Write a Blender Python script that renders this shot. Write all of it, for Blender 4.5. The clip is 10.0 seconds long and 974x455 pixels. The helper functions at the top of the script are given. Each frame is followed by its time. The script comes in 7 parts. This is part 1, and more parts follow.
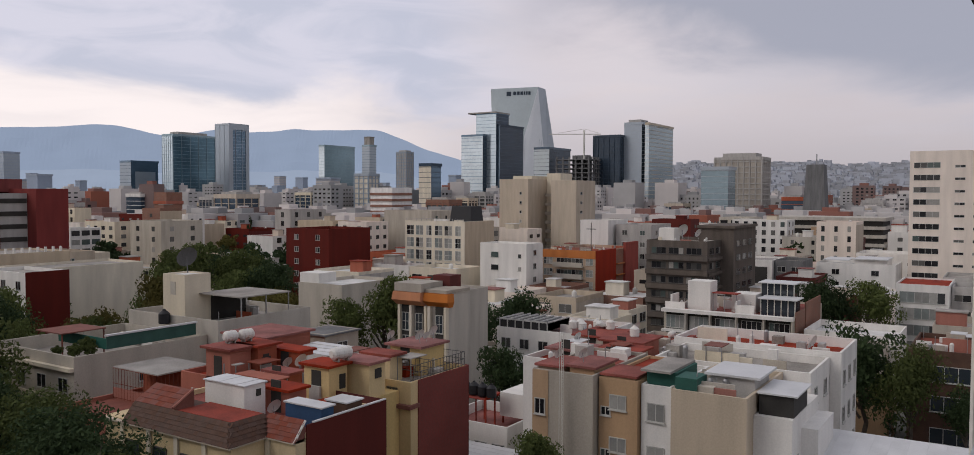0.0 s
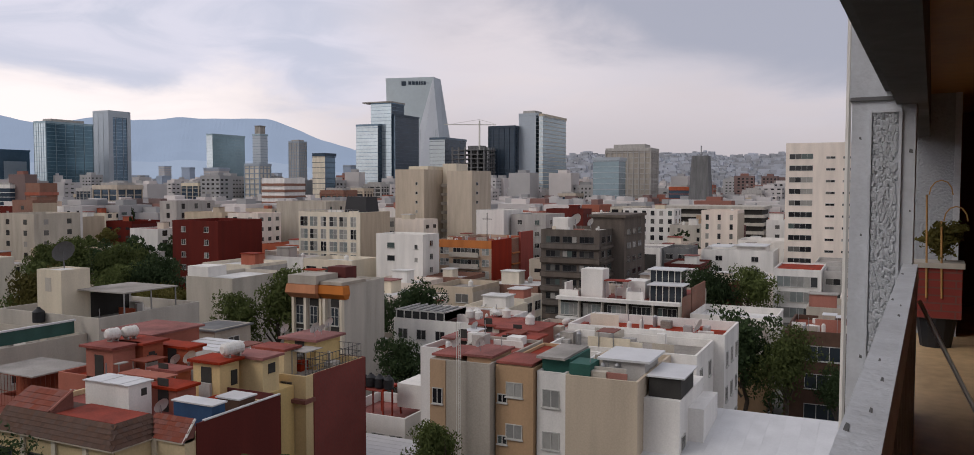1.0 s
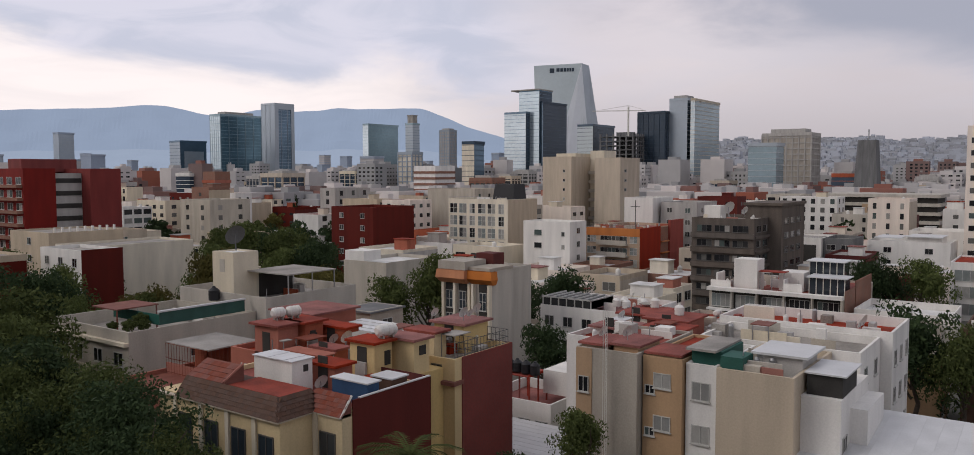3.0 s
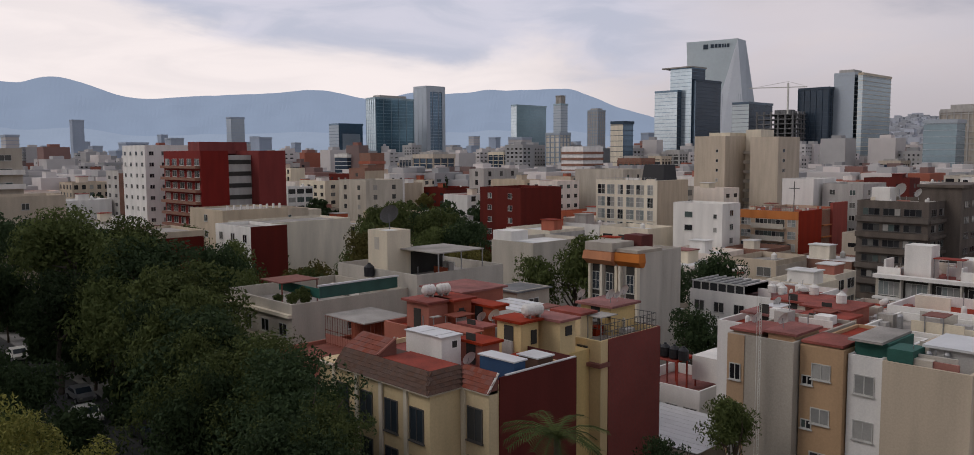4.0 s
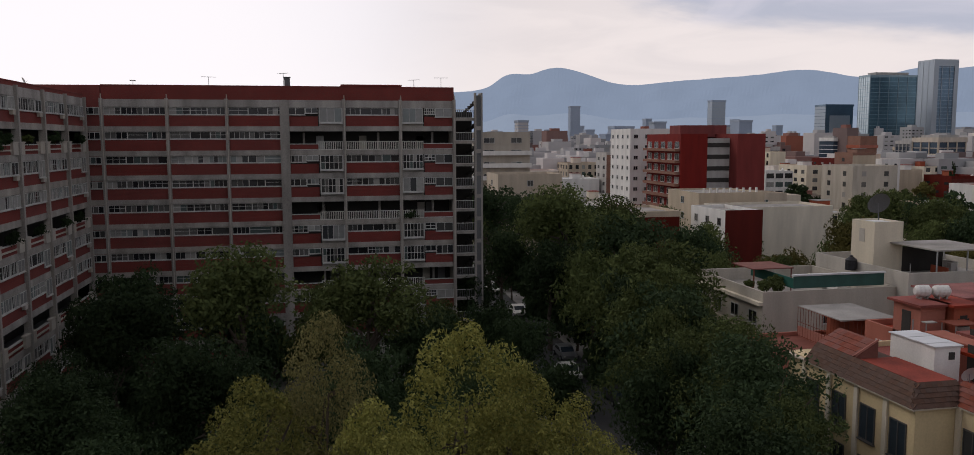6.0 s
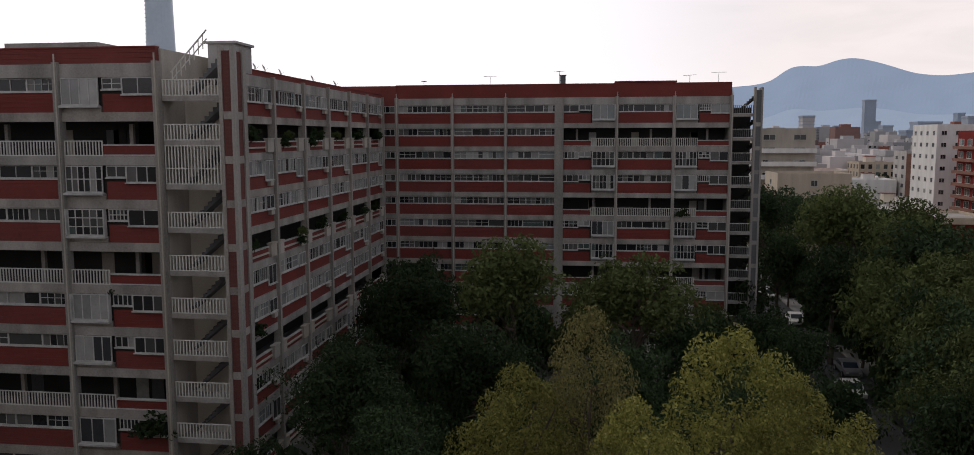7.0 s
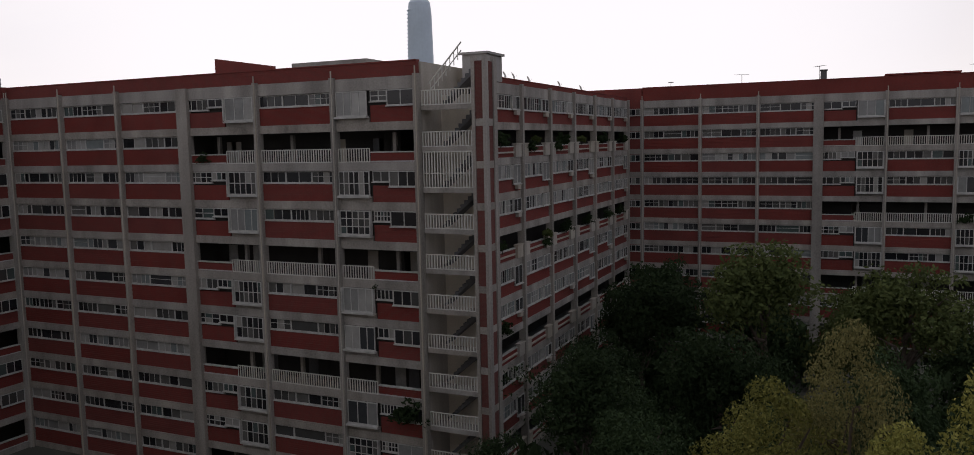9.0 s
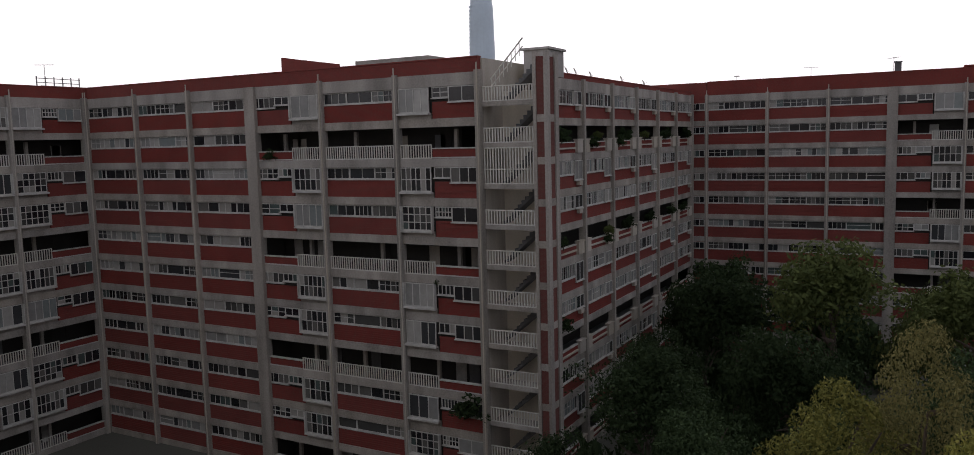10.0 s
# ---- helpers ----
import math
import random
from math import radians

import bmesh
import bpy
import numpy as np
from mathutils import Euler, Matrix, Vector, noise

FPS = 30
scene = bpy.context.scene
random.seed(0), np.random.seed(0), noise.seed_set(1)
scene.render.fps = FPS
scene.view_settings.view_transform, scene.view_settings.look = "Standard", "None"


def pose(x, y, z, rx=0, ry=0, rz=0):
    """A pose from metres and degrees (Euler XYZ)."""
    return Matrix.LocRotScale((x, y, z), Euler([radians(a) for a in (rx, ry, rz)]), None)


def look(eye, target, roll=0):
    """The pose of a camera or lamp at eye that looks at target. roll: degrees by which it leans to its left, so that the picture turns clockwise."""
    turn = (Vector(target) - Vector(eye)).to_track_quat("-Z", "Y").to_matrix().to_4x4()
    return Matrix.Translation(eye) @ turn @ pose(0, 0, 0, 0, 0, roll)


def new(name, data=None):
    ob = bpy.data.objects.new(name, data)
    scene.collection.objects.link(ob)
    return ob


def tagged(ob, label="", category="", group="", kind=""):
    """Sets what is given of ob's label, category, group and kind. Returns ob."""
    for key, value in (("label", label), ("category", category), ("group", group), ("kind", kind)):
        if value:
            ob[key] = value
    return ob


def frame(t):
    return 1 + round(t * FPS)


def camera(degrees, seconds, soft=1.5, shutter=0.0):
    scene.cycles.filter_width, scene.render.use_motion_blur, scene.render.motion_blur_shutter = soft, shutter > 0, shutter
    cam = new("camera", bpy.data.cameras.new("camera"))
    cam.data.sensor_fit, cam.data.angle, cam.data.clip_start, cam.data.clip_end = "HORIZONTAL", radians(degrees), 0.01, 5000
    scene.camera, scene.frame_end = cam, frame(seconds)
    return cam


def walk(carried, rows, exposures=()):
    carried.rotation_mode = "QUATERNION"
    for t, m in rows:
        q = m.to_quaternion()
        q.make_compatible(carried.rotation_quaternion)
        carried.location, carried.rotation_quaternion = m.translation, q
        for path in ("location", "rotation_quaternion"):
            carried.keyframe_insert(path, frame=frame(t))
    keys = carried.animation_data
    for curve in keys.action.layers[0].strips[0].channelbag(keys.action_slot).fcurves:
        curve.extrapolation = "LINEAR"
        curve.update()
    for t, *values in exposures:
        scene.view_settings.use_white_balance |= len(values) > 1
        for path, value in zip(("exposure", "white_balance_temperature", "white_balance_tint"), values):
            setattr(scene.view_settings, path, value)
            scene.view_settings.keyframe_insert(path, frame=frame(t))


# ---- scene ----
FOV = 61.55
EYE_Z = 25.0
cam = camera(FOV, 10.0, soft=0.85)
TURNS = [
    (0, 87.74, -0.18, -57.15), (0.5, 87.42, -0.01, -60.06), (1.0, 87.08, -0.08, -64.42), (1.5, 86.82, -0.09, -66.23),
    (2.0, 86.71, -0.14, -66.98), (2.5, 86.55, -0.01, -62.40), (2.7, 86.50, 0.01, -58.57), (3.8, 84.99, 0.30, -46.44),
    (4.0, 84.88, 0.28, -43.86), (4.5, 84.70, 0.37, -36.40), (5.0, 84.75, 0.65, -28.36), (5.2, 84.71, 0.47, -26.97),
    (6.3, 83.57, 0.10, -4.31), (6.5, 83.51, -0.04, -0.36), (7.0, 83.67, 0.13, 7.44), (7.5, 84.02, 0.62, 13.24),
    (8.0, 84.14, 0.93, 18.36), (8.5, 84.16, 0.99, 21.27), (9.0, 84.10, 1.20, 24.38), (9.5, 84.01, 1.47, 27.07),
    (10.0, 83.92, 1.45, 28.64),
]
LIGHTNESS = [(0.0, 0.05), (0.5, 0.02), (1.0, 0.16), (2.0, 0.25), (2.5, 0.19), (4.5, -0.10), (5.0, -0.14), (6.5, -0.15), (7.0, -0.02), (7.5, -0.12), (8.5, -0.15), (9.5, -0.03), (10.0, 0.15)]
# the camera drifts a few centimetres out over the rail
DRIFT = [(0.0, 0.05), (0.5, 0.07), (1.0, 0.05), (1.5, 0.035), (2.0, 0.04), (2.5, 0.055), (2.7, 0.06), (3.8, 0.10), (10.0, 0.10)]


def drift(t):
    return float(np.interp(t, [a for a, _ in DRIFT], [b for _, b in DRIFT]))


walk(cam, [(t, pose(0, drift(t), EYE_Z, rx, ry, rz)) for t, rx, ry, rz in TURNS], LIGHTNESS)

# ---- sky and light ----
world = bpy.data.worlds.new("overcast_sky")
scene.world = world
world.use_nodes = True
wn, wl = world.node_tree.nodes, world.node_tree.links
wn.clear()


def wnode(kind, **values):
    n = wn.new(kind)
    for k, v in values.items():
        n.inputs[k].default_value = v
    return n


def wmath(op, a, b):
    n = wn.new("ShaderNodeMath")
    n.operation = op
    n.use_clamp = op == "MULTIPLY"
    for k, v in ((0, a), (1, b)):
        if isinstance(v, (int, float)):
            n.inputs[k].default_value = v
        else:
            wl.new(v, n.inputs[k])
    return n.outputs[0]


def wrange(v, a, b, c, d):
    n = wn.new("ShaderNodeMapRange")
    n.interpolation_type = "SMOOTHSTEP"
    wl.new(v, n.inputs["Value"])
    for k, x in zip(("From Min", "From Max", "To Min", "To Max"), (a, b, c, d)):
        n.inputs[k].default_value = x
    return n.outputs[0]


def wmix(f, a, b):
    n = wn.new("ShaderNodeMix")
    n.data_type = "RGBA"
    for k, v in ((0, f), (6, a), (7, b)):
        if isinstance(v, (int, float, tuple)):
            n.inputs[k].default_value = v
        else:
            wl.new(v, n.inputs[k])
    return n.outputs[2]


coord = wn.new("ShaderNodeTexCoord").outputs["Generated"]
sep = wn.new("ShaderNodeSeparateXYZ")
wl.new(coord, sep.inputs[0])
up = sep.outputs[2]
mapping = wn.new("ShaderNodeMapping")
mapping.inputs["Scale"].default_value = (1.0, 1.0, 3.0)
mapping.inputs["Location"].default_value = (0.35, 0.2, 0.1)
wl.new(coord, mapping.inputs[0])
cloud = wnode("ShaderNodeTexNoise", Scale=1.35, Detail=7.0, Roughness=0.52, Distortion=0.35)
wl.new(mapping.outputs[0], cloud.inputs["Vector"])
thick = wrange(cloud.outputs[0], 0.40, 0.58, 0.0, 1.0)
# the low sun behind the cloud brightens the western sky
west = wn.new("ShaderNodeVectorMath")
west.operation = "DOT_PRODUCT"
wl.new(coord, west.inputs[0])
west.inputs[1].default_value = (-0.42, 0.90, 0.12)
glow = wrange(west.outputs["Value"], 0.68, 0.97, 0.0, 1.0)
wide = wrange(west.outputs["Value"], 0.25, 0.85, 0.0, 1.0)
ragged = wmath("ADD", up, wmath("SUBTRACT", wmath("MULTIPLY", cloud.outputs[0], 0.55), 0.27))
low = wrange(up, 0.0, 0.17, 1.0, 0.0)
haze = wrange(up, 0.0, 0.10, 1.0, 0.0)
thick = wmath("MULTIPLY", thick, wrange(wide, 0.15, 0.9, 1.0, 0.2))
body = wmix(thick, (0.76, 0.71, 0.75, 1), (0.36, 0.39, 0.465, 1))
body = wmix(wmath("MULTIPLY", low, 0.62), body, (0.92, 0.81, 0.78, 1))
east = wrange(west.outputs["Value"], 0.35, -0.05, 0.0, 1.0)
body = wmix(wmath("MULTIPLY", haze, wmath("MULTIPLY", east, 0.8)), body, (0.44, 0.415, 0.44, 1))
body = wmix(wmath("MULTIPLY", wide, wrange(ragged, 0.06, 0.16, 0.85, 0.0)), body, (0.98, 0.90, 0.89, 1))
deck = wmath("MULTIPLY", wrange(ragged, 0.07, 0.17, 0.0, 1.0), wrange(wide, 0.0, 0.75, 0.72, 0.0))
body = wmix(deck, body, (0.49, 0.49, 0.555, 1))
body = wmix(wmath("MULTIPLY", glow, wrange(up, 0.12, 0.7, 1.0, 0.25)), body, (1.18, 1.12, 1.16, 1))
# cloud decks by azimuth (to the right of north) and height
az = wn.new("ShaderNodeMath")
az.operation = "ARCTAN2"
wl.new(sep.outputs[0], az.inputs[0])
wl.new(sep.outputs[1], az.inputs[1])
az = az.outputs[0]


def wnoise(a, b, scale, detail, rough, distort=0.0):
    c = wn.new("ShaderNodeCombineXYZ")
    wl.new(wscale(az, a), c.inputs[0])
    wl.new(wscale(up, b), c.inputs[1])
    n = wnode("ShaderNodeTexNoise", Scale=scale, Detail=detail, Roughness=rough, Distortion=distort)
    wl.new(c.outputs[0], n.inputs["Vector"])
    return n.outputs[0]


def wscale(v, k):
    n = wn.new("ShaderNodeVectorMath")
    n.operation = "SCALE"
    wl.new(v, n.inputs[0])
    n.inputs["Scale"].default_value = k
    sx = wn.new("ShaderNodeSeparateXYZ")
    wl.new(n.outputs[0], sx.inputs[0])
    return sx.outputs[0]


billow = wnoise(2.2, 7.0, 1.6, 6.0, 0.55, 0.4)
wisp = wnoise(3.0, 11.0, 1.7, 6.0, 0.55, 0.9)
lift = wmath("SUBTRACT", wscale(billow, 0.20), 0.10)
edge = wmath("ADD", wrange(az, 0.05, 0.50, 0.24, 0.125), wrange(az, 0.50, 0.95, 0.0, -0.035))
under = wmix(wrange(az, 0.72, 1.06, 0.0, 1.0), (1.02, 0.92, 0.91, 1), (0.60, 0.545, 0.58, 1))
patch = wmath("MULTIPLY", wmath("MULTIPLY", wrange(az, 0.80, 1.02, 0.0, 1.0), wrange(az, 1.15, 1.42, 1.0, 0.15)), wmath("MULTIPLY", wrange(up, 0.05, 0.14, 0.0, 1.0), wrange(wisp, 0.35, 0.62, 0.55, 1.0)))
under = wmix(patch, under, (0.79, 0.70, 0.71, 1))
east_haze = wmath("MULTIPLY", wrange(az, 0.95, 1.35, 0.0, 0.9), wrange(up, 0.0, 0.10, 1.0, 0.0))
under = wmix(east_haze, under, (0.46, 0.42, 0.45, 1))
front = wmix(wrange(wisp, 0.40, 0.66, 0.0, 0.16), under, (0.50, 0.49, 0.55, 1))
over = wmath("ADD", wmath("SUBTRACT", up, edge), lift)
grey = wmix(wrange(wisp, 0.36, 0.62, 0.0, 1.0), (0.67, 0.665, 0.78, 1), (0.54, 0.565, 0.69, 1))
deck_one = wmath("MULTIPLY", wrange(over, -0.015, 0.035, 0.0, 0.92), wmath("MULTIPLY", wrange(az, 0.10, 0.42, 0.0, 1.0), wrange(wmath("ADD", az, lift), 0.90, 1.12, 1.0, 0.25)))
front = wmix(deck_one, front, grey)
second = wmath("ADD", wmath("SUBTRACT", up, wrange(az, 1.08, 1.50, 0.185, 0.105)), wscale(lift, 0.8))
front = wmix(wmath("MULTIPLY", wrange(second, -0.02, 0.05, 0.0, 0.9), wrange(az, 0.98, 1.16, 0.0, 1.0)), front, (0.36, 0.375, 0.46, 1))
seen = wmath("MULTIPLY", wmath("MULTIPLY", wrange(az, 0.02, 0.30, 0.0, 1.0), wrange(az, 1.75, 2.15, 1.0, 0.0)), wrange(up, 0.32, 0.6, 1.0, 0.0))
body = wmix(seen, body, front)
nishita = wn.new("ShaderNodeTexSky")
nishita.sky_type = "NISHITA"
nishita.sun_disc = False
nishita.sun_elevation = radians(40)
nishita.sun_rotation = radians(-53)
clear = wnode("ShaderNodeBackground", Strength=0.05)
wl.new(nishita.outputs[0], clear.inputs[0])
cover = wnode("ShaderNodeBackground", Strength=1.0)
wl.new(body, cover.inputs[0])
both = wnode("ShaderNodeMixShader", Fac=0.93)
wl.new(clear.outputs[0], both.inputs[1])
wl.new(cover.outputs[0], both.inputs[2])
wo = wn.new("ShaderNodeOutputWorld")
wl.new(both.outputs[0], wo.inputs[0])

sun = new("sun", bpy.data.lights.new("sun", "SUN"))
sun.data.energy, sun.data.angle, sun.data.color = 0.7, radians(25), (1.0, 0.94, 0.88)
sun.matrix_world = look((0, 0, 60), (20, -15, 38))


# ---- materials ----
def mat(name, base, rough=0.8, metal=0.0, var=0.14, scale=0.6, fine=9.0, bump=0.15, shift=0.06, streak=0.0, island=0.0, spec=0.3):
    m = bpy.data.materials.new(name)
    m.use_nodes = True
    n, l = m.node_tree.nodes, m.node_tree.links
    bs = n["Principled BSDF"]
    bs.inputs["Roughness"].default_value = rough
    bs.inputs["Metallic"].default_value = metal
    bs.inputs["Specular IOR Level"].default_value = spec
    tc = n.new("ShaderNodeTexCoord")
    info = n.new("ShaderNodeObjectInfo")
    off = n.new("ShaderNodeVectorMath")
    off.operation = "MULTIPLY_ADD"
    l.new(info.outputs["Random"], off.inputs[0])
    off.inputs[1].default_value = (37, 19, 11)
    l.new(tc.outputs["Object"], off.inputs[2])
    big = n.new("ShaderNodeTexNoise")
    big.inputs["Scale"].default_value, big.inputs["Detail"].default_value = scale, 4
    small = n.new("ShaderNodeTexNoise")
    small.inputs["Scale"].default_value, small.inputs["Detail"].default_value = fine, 3
    vec = off.outputs[0]
    if streak:
        sq = n.new("ShaderNodeMapping")
        sq.inputs["Scale"].default_value = (1.1, 1.1, 0.16)
        l.new(vec, sq.inputs[0])
        l.new(sq.outputs[0], big.inputs["Vector"])
    else:
        l.new(vec, big.inputs["Vector"])
    l.new(vec, small.inputs["Vector"])
    add = n.new("ShaderNodeMath")
    add.operation = "MULTIPLY_ADD"
    l.new(small.outputs[0], add.inputs[0])
    add.inputs[1].default_value = 0.45
    l.new(big.outputs[0], add.inputs[2])
    rng = n.new("ShaderNodeMapRange")
    l.new(add.outputs[0], rng.inputs["Value"])
    v = var * 0.9 + streak * 0.55
    for k, x in zip(("From Min", "From Max", "To Min", "To Max"), (0.45, 1.0, 1 - v * 1.4, 1 + v)):
        rng.inputs[k].default_value = x
    hsv = n.new("ShaderNodeHueSaturation")
    hsv.inputs["Color"].default_value = (*base, 1)
    l.new(rng.outputs[0], hsv.inputs["Value"])
    pick = info.outputs["Random"]
    if island:
        geo = n.new("ShaderNodeNewGeometry")
        pick = geo.outputs["Random Per Island"]
    sat = n.new("ShaderNodeMapRange")
    l.new(pick, sat.inputs["Value"])
    sat.inputs["To Min"].default_value, sat.inputs["To Max"].default_value = 1 - shift * 3 - island, 1 + shift * 3 + island
    l.new(sat.outputs[0], hsv.inputs["Saturation"])
    out = hsv.outputs[0]
    if island:
        h2 = n.new("ShaderNodeHueSaturation")
        l.new(out, h2.inputs["Color"])
        v2 = n.new("ShaderNodeMapRange")
        l.new(pick, v2.inputs["Value"])
        v2.inputs["To Min"].default_value, v2.inputs["To Max"].default_value = 1 - island, 1 + island
        l.new(v2.outputs[0], h2.inputs["Value"])
        out = h2.outputs[0]
    l.new(out, bs.inputs["Base Color"])
    if bump:
        bp = n.new("ShaderNodeBump")
        bp.inputs["Strength"].default_value, bp.inputs["Distance"].default_value = bump, 0.02
        l.new(small.outputs[0], bp.inputs["Height"])
        l.new(bp.outputs[0], bs.inputs["Normal"])
    return m


def brickmat(name, base, mortar, row=0.075, width=0.24):
    m = mat(name, base, 0.9, var=0.2, scale=0.35, fine=5, shift=0.015)
    n, l = m.node_tree.nodes, m.node_tree.links
    bs = n["Principled BSDF"]
    src = bs.inputs["Base Color"].links[0].from_socket
    tc = n.new("ShaderNodeTexCoord")
    sx = n.new("ShaderNodeSeparateXYZ")
    l.new(tc.outputs["Object"], sx.inputs[0])
    su = n.new("ShaderNodeMath")
    su.operation = "ADD"
    l.new(sx.outputs[0], su.inputs[0])
    l.new(sx.outputs[1], su.inputs[1])
    cx = n.new("ShaderNodeCombineXYZ")
    l.new(su.outputs[0], cx.inputs[0])
    l.new(sx.outputs[2], cx.inputs[1])
    br = n.new("ShaderNodeTexBrick")
    br.inputs["Scale"].default_value = 1.0
    br.inputs["Brick Width"].default_value, br.inputs["Row Height"].default_value = width, row
    br.inputs["Mortar Size"].default_value = 0.008
    br.inputs["Mortar"].default_value = (*mortar, 1)
    l.new(cx.outputs[0], br.inputs["Vector"])
    l.new(src, br.inputs["Color1"])
    l.new(src, br.inputs["Color2"])
    l.new(br.outputs[0], bs.inputs["Base Color"])
    return m


def leafmat(name, a, b):
    m = bpy.data.materials.new(name)
    m.use_nodes = True
    n, l = m.node_tree.nodes, m.node_tree.links
    bs = n["Principled BSDF"]
    bs.inputs["Roughness"].default_value = 0.8
    bs.inputs["Specular IOR Level"].default_value = 0.1
    geo, info = n.new("ShaderNodeNewGeometry"), n.new("ShaderNodeObjectInfo")
    mx = n.new("ShaderNodeMix")
    mx.data_type = "RGBA"
    l.new(geo.outputs["Random Per Island"], mx.inputs[0])
    mx.inputs[6].default_value, mx.inputs[7].default_value = (*a, 1), (*b, 1)
    hs = n.new("ShaderNodeHueSaturation")
    v = n.new("ShaderNodeMapRange")
    l.new(info.outputs["Random"], v.inputs["Value"])
    v.inputs["To Min"].default_value, v.inputs["To Max"].default_value = 0.75, 1.25
    l.new(v.outputs[0], hs.inputs["Value"])
    l.new(mx.outputs[2], hs.inputs["Color"])
    l.new(hs.outputs[0], bs.inputs["Base Color"])
    tr = n.new("ShaderNodeBsdfTranslucent")
    l.new(hs.outputs[0], tr.inputs[0])
    ms = n.new("ShaderNodeMixShader")
    ms.inputs[0].default_value = 0.25
    l.new(bs.outputs[0], ms.inputs[1])
    l.new(tr.outputs[0], ms.inputs[2])
    l.new(ms.outputs[0], n["Material Output"].inputs[0])
    return m



def panemat(name, stops):
    """Window glass before rooms that differ pane by pane: dark, blinds, pale curtains."""
    m = mat(name, (0.5, 0.5, 0.5), 0.12, var=0.2, scale=1.5, spec=0.5, bump=0.02)
    n, l = m.node_tree.nodes, m.node_tree.links
    geo, ramp = n.new("ShaderNodeNewGeometry"), n.new("ShaderNodeValToRGB")
    ramp.color_ramp.interpolation = "CONSTANT"
    el = ramp.color_ramp.elements
    el[0].color = (*stops[0][1], 1)
    el[1].position, el[1].color = stops[1][0], (*stops[1][1], 1)
    for p, c in stops[2:]:
        el.new(p).color = (*c, 1)
    info, mixed, wrap = n.new("ShaderNodeObjectInfo"), n.new("ShaderNodeMath"), n.new("ShaderNodeMath")
    l.new(geo.outputs["Random Per Island"], mixed.inputs[0])
    l.new(info.outputs["Random"], mixed.inputs[1])
    wrap.operation = "FRACT"
    l.new(mixed.outputs[0], wrap.inputs[0])
    l.new(wrap.outputs[0], ramp.inputs[0])
    mul = n.new("ShaderNodeMix")
    mul.data_type, mul.blend_type = "RGBA", "MULTIPLY"
    mul.inputs[0].default_value = 0.8
    old = n["Principled BSDF"].inputs["Base Color"].links[0].from_socket
    l.new(ramp.outputs[0], mul.inputs[6])
    l.new(old, mul.inputs[7])
    l.new(mul.outputs[2], n["Principled BSDF"].inputs["Base Color"])
    return m


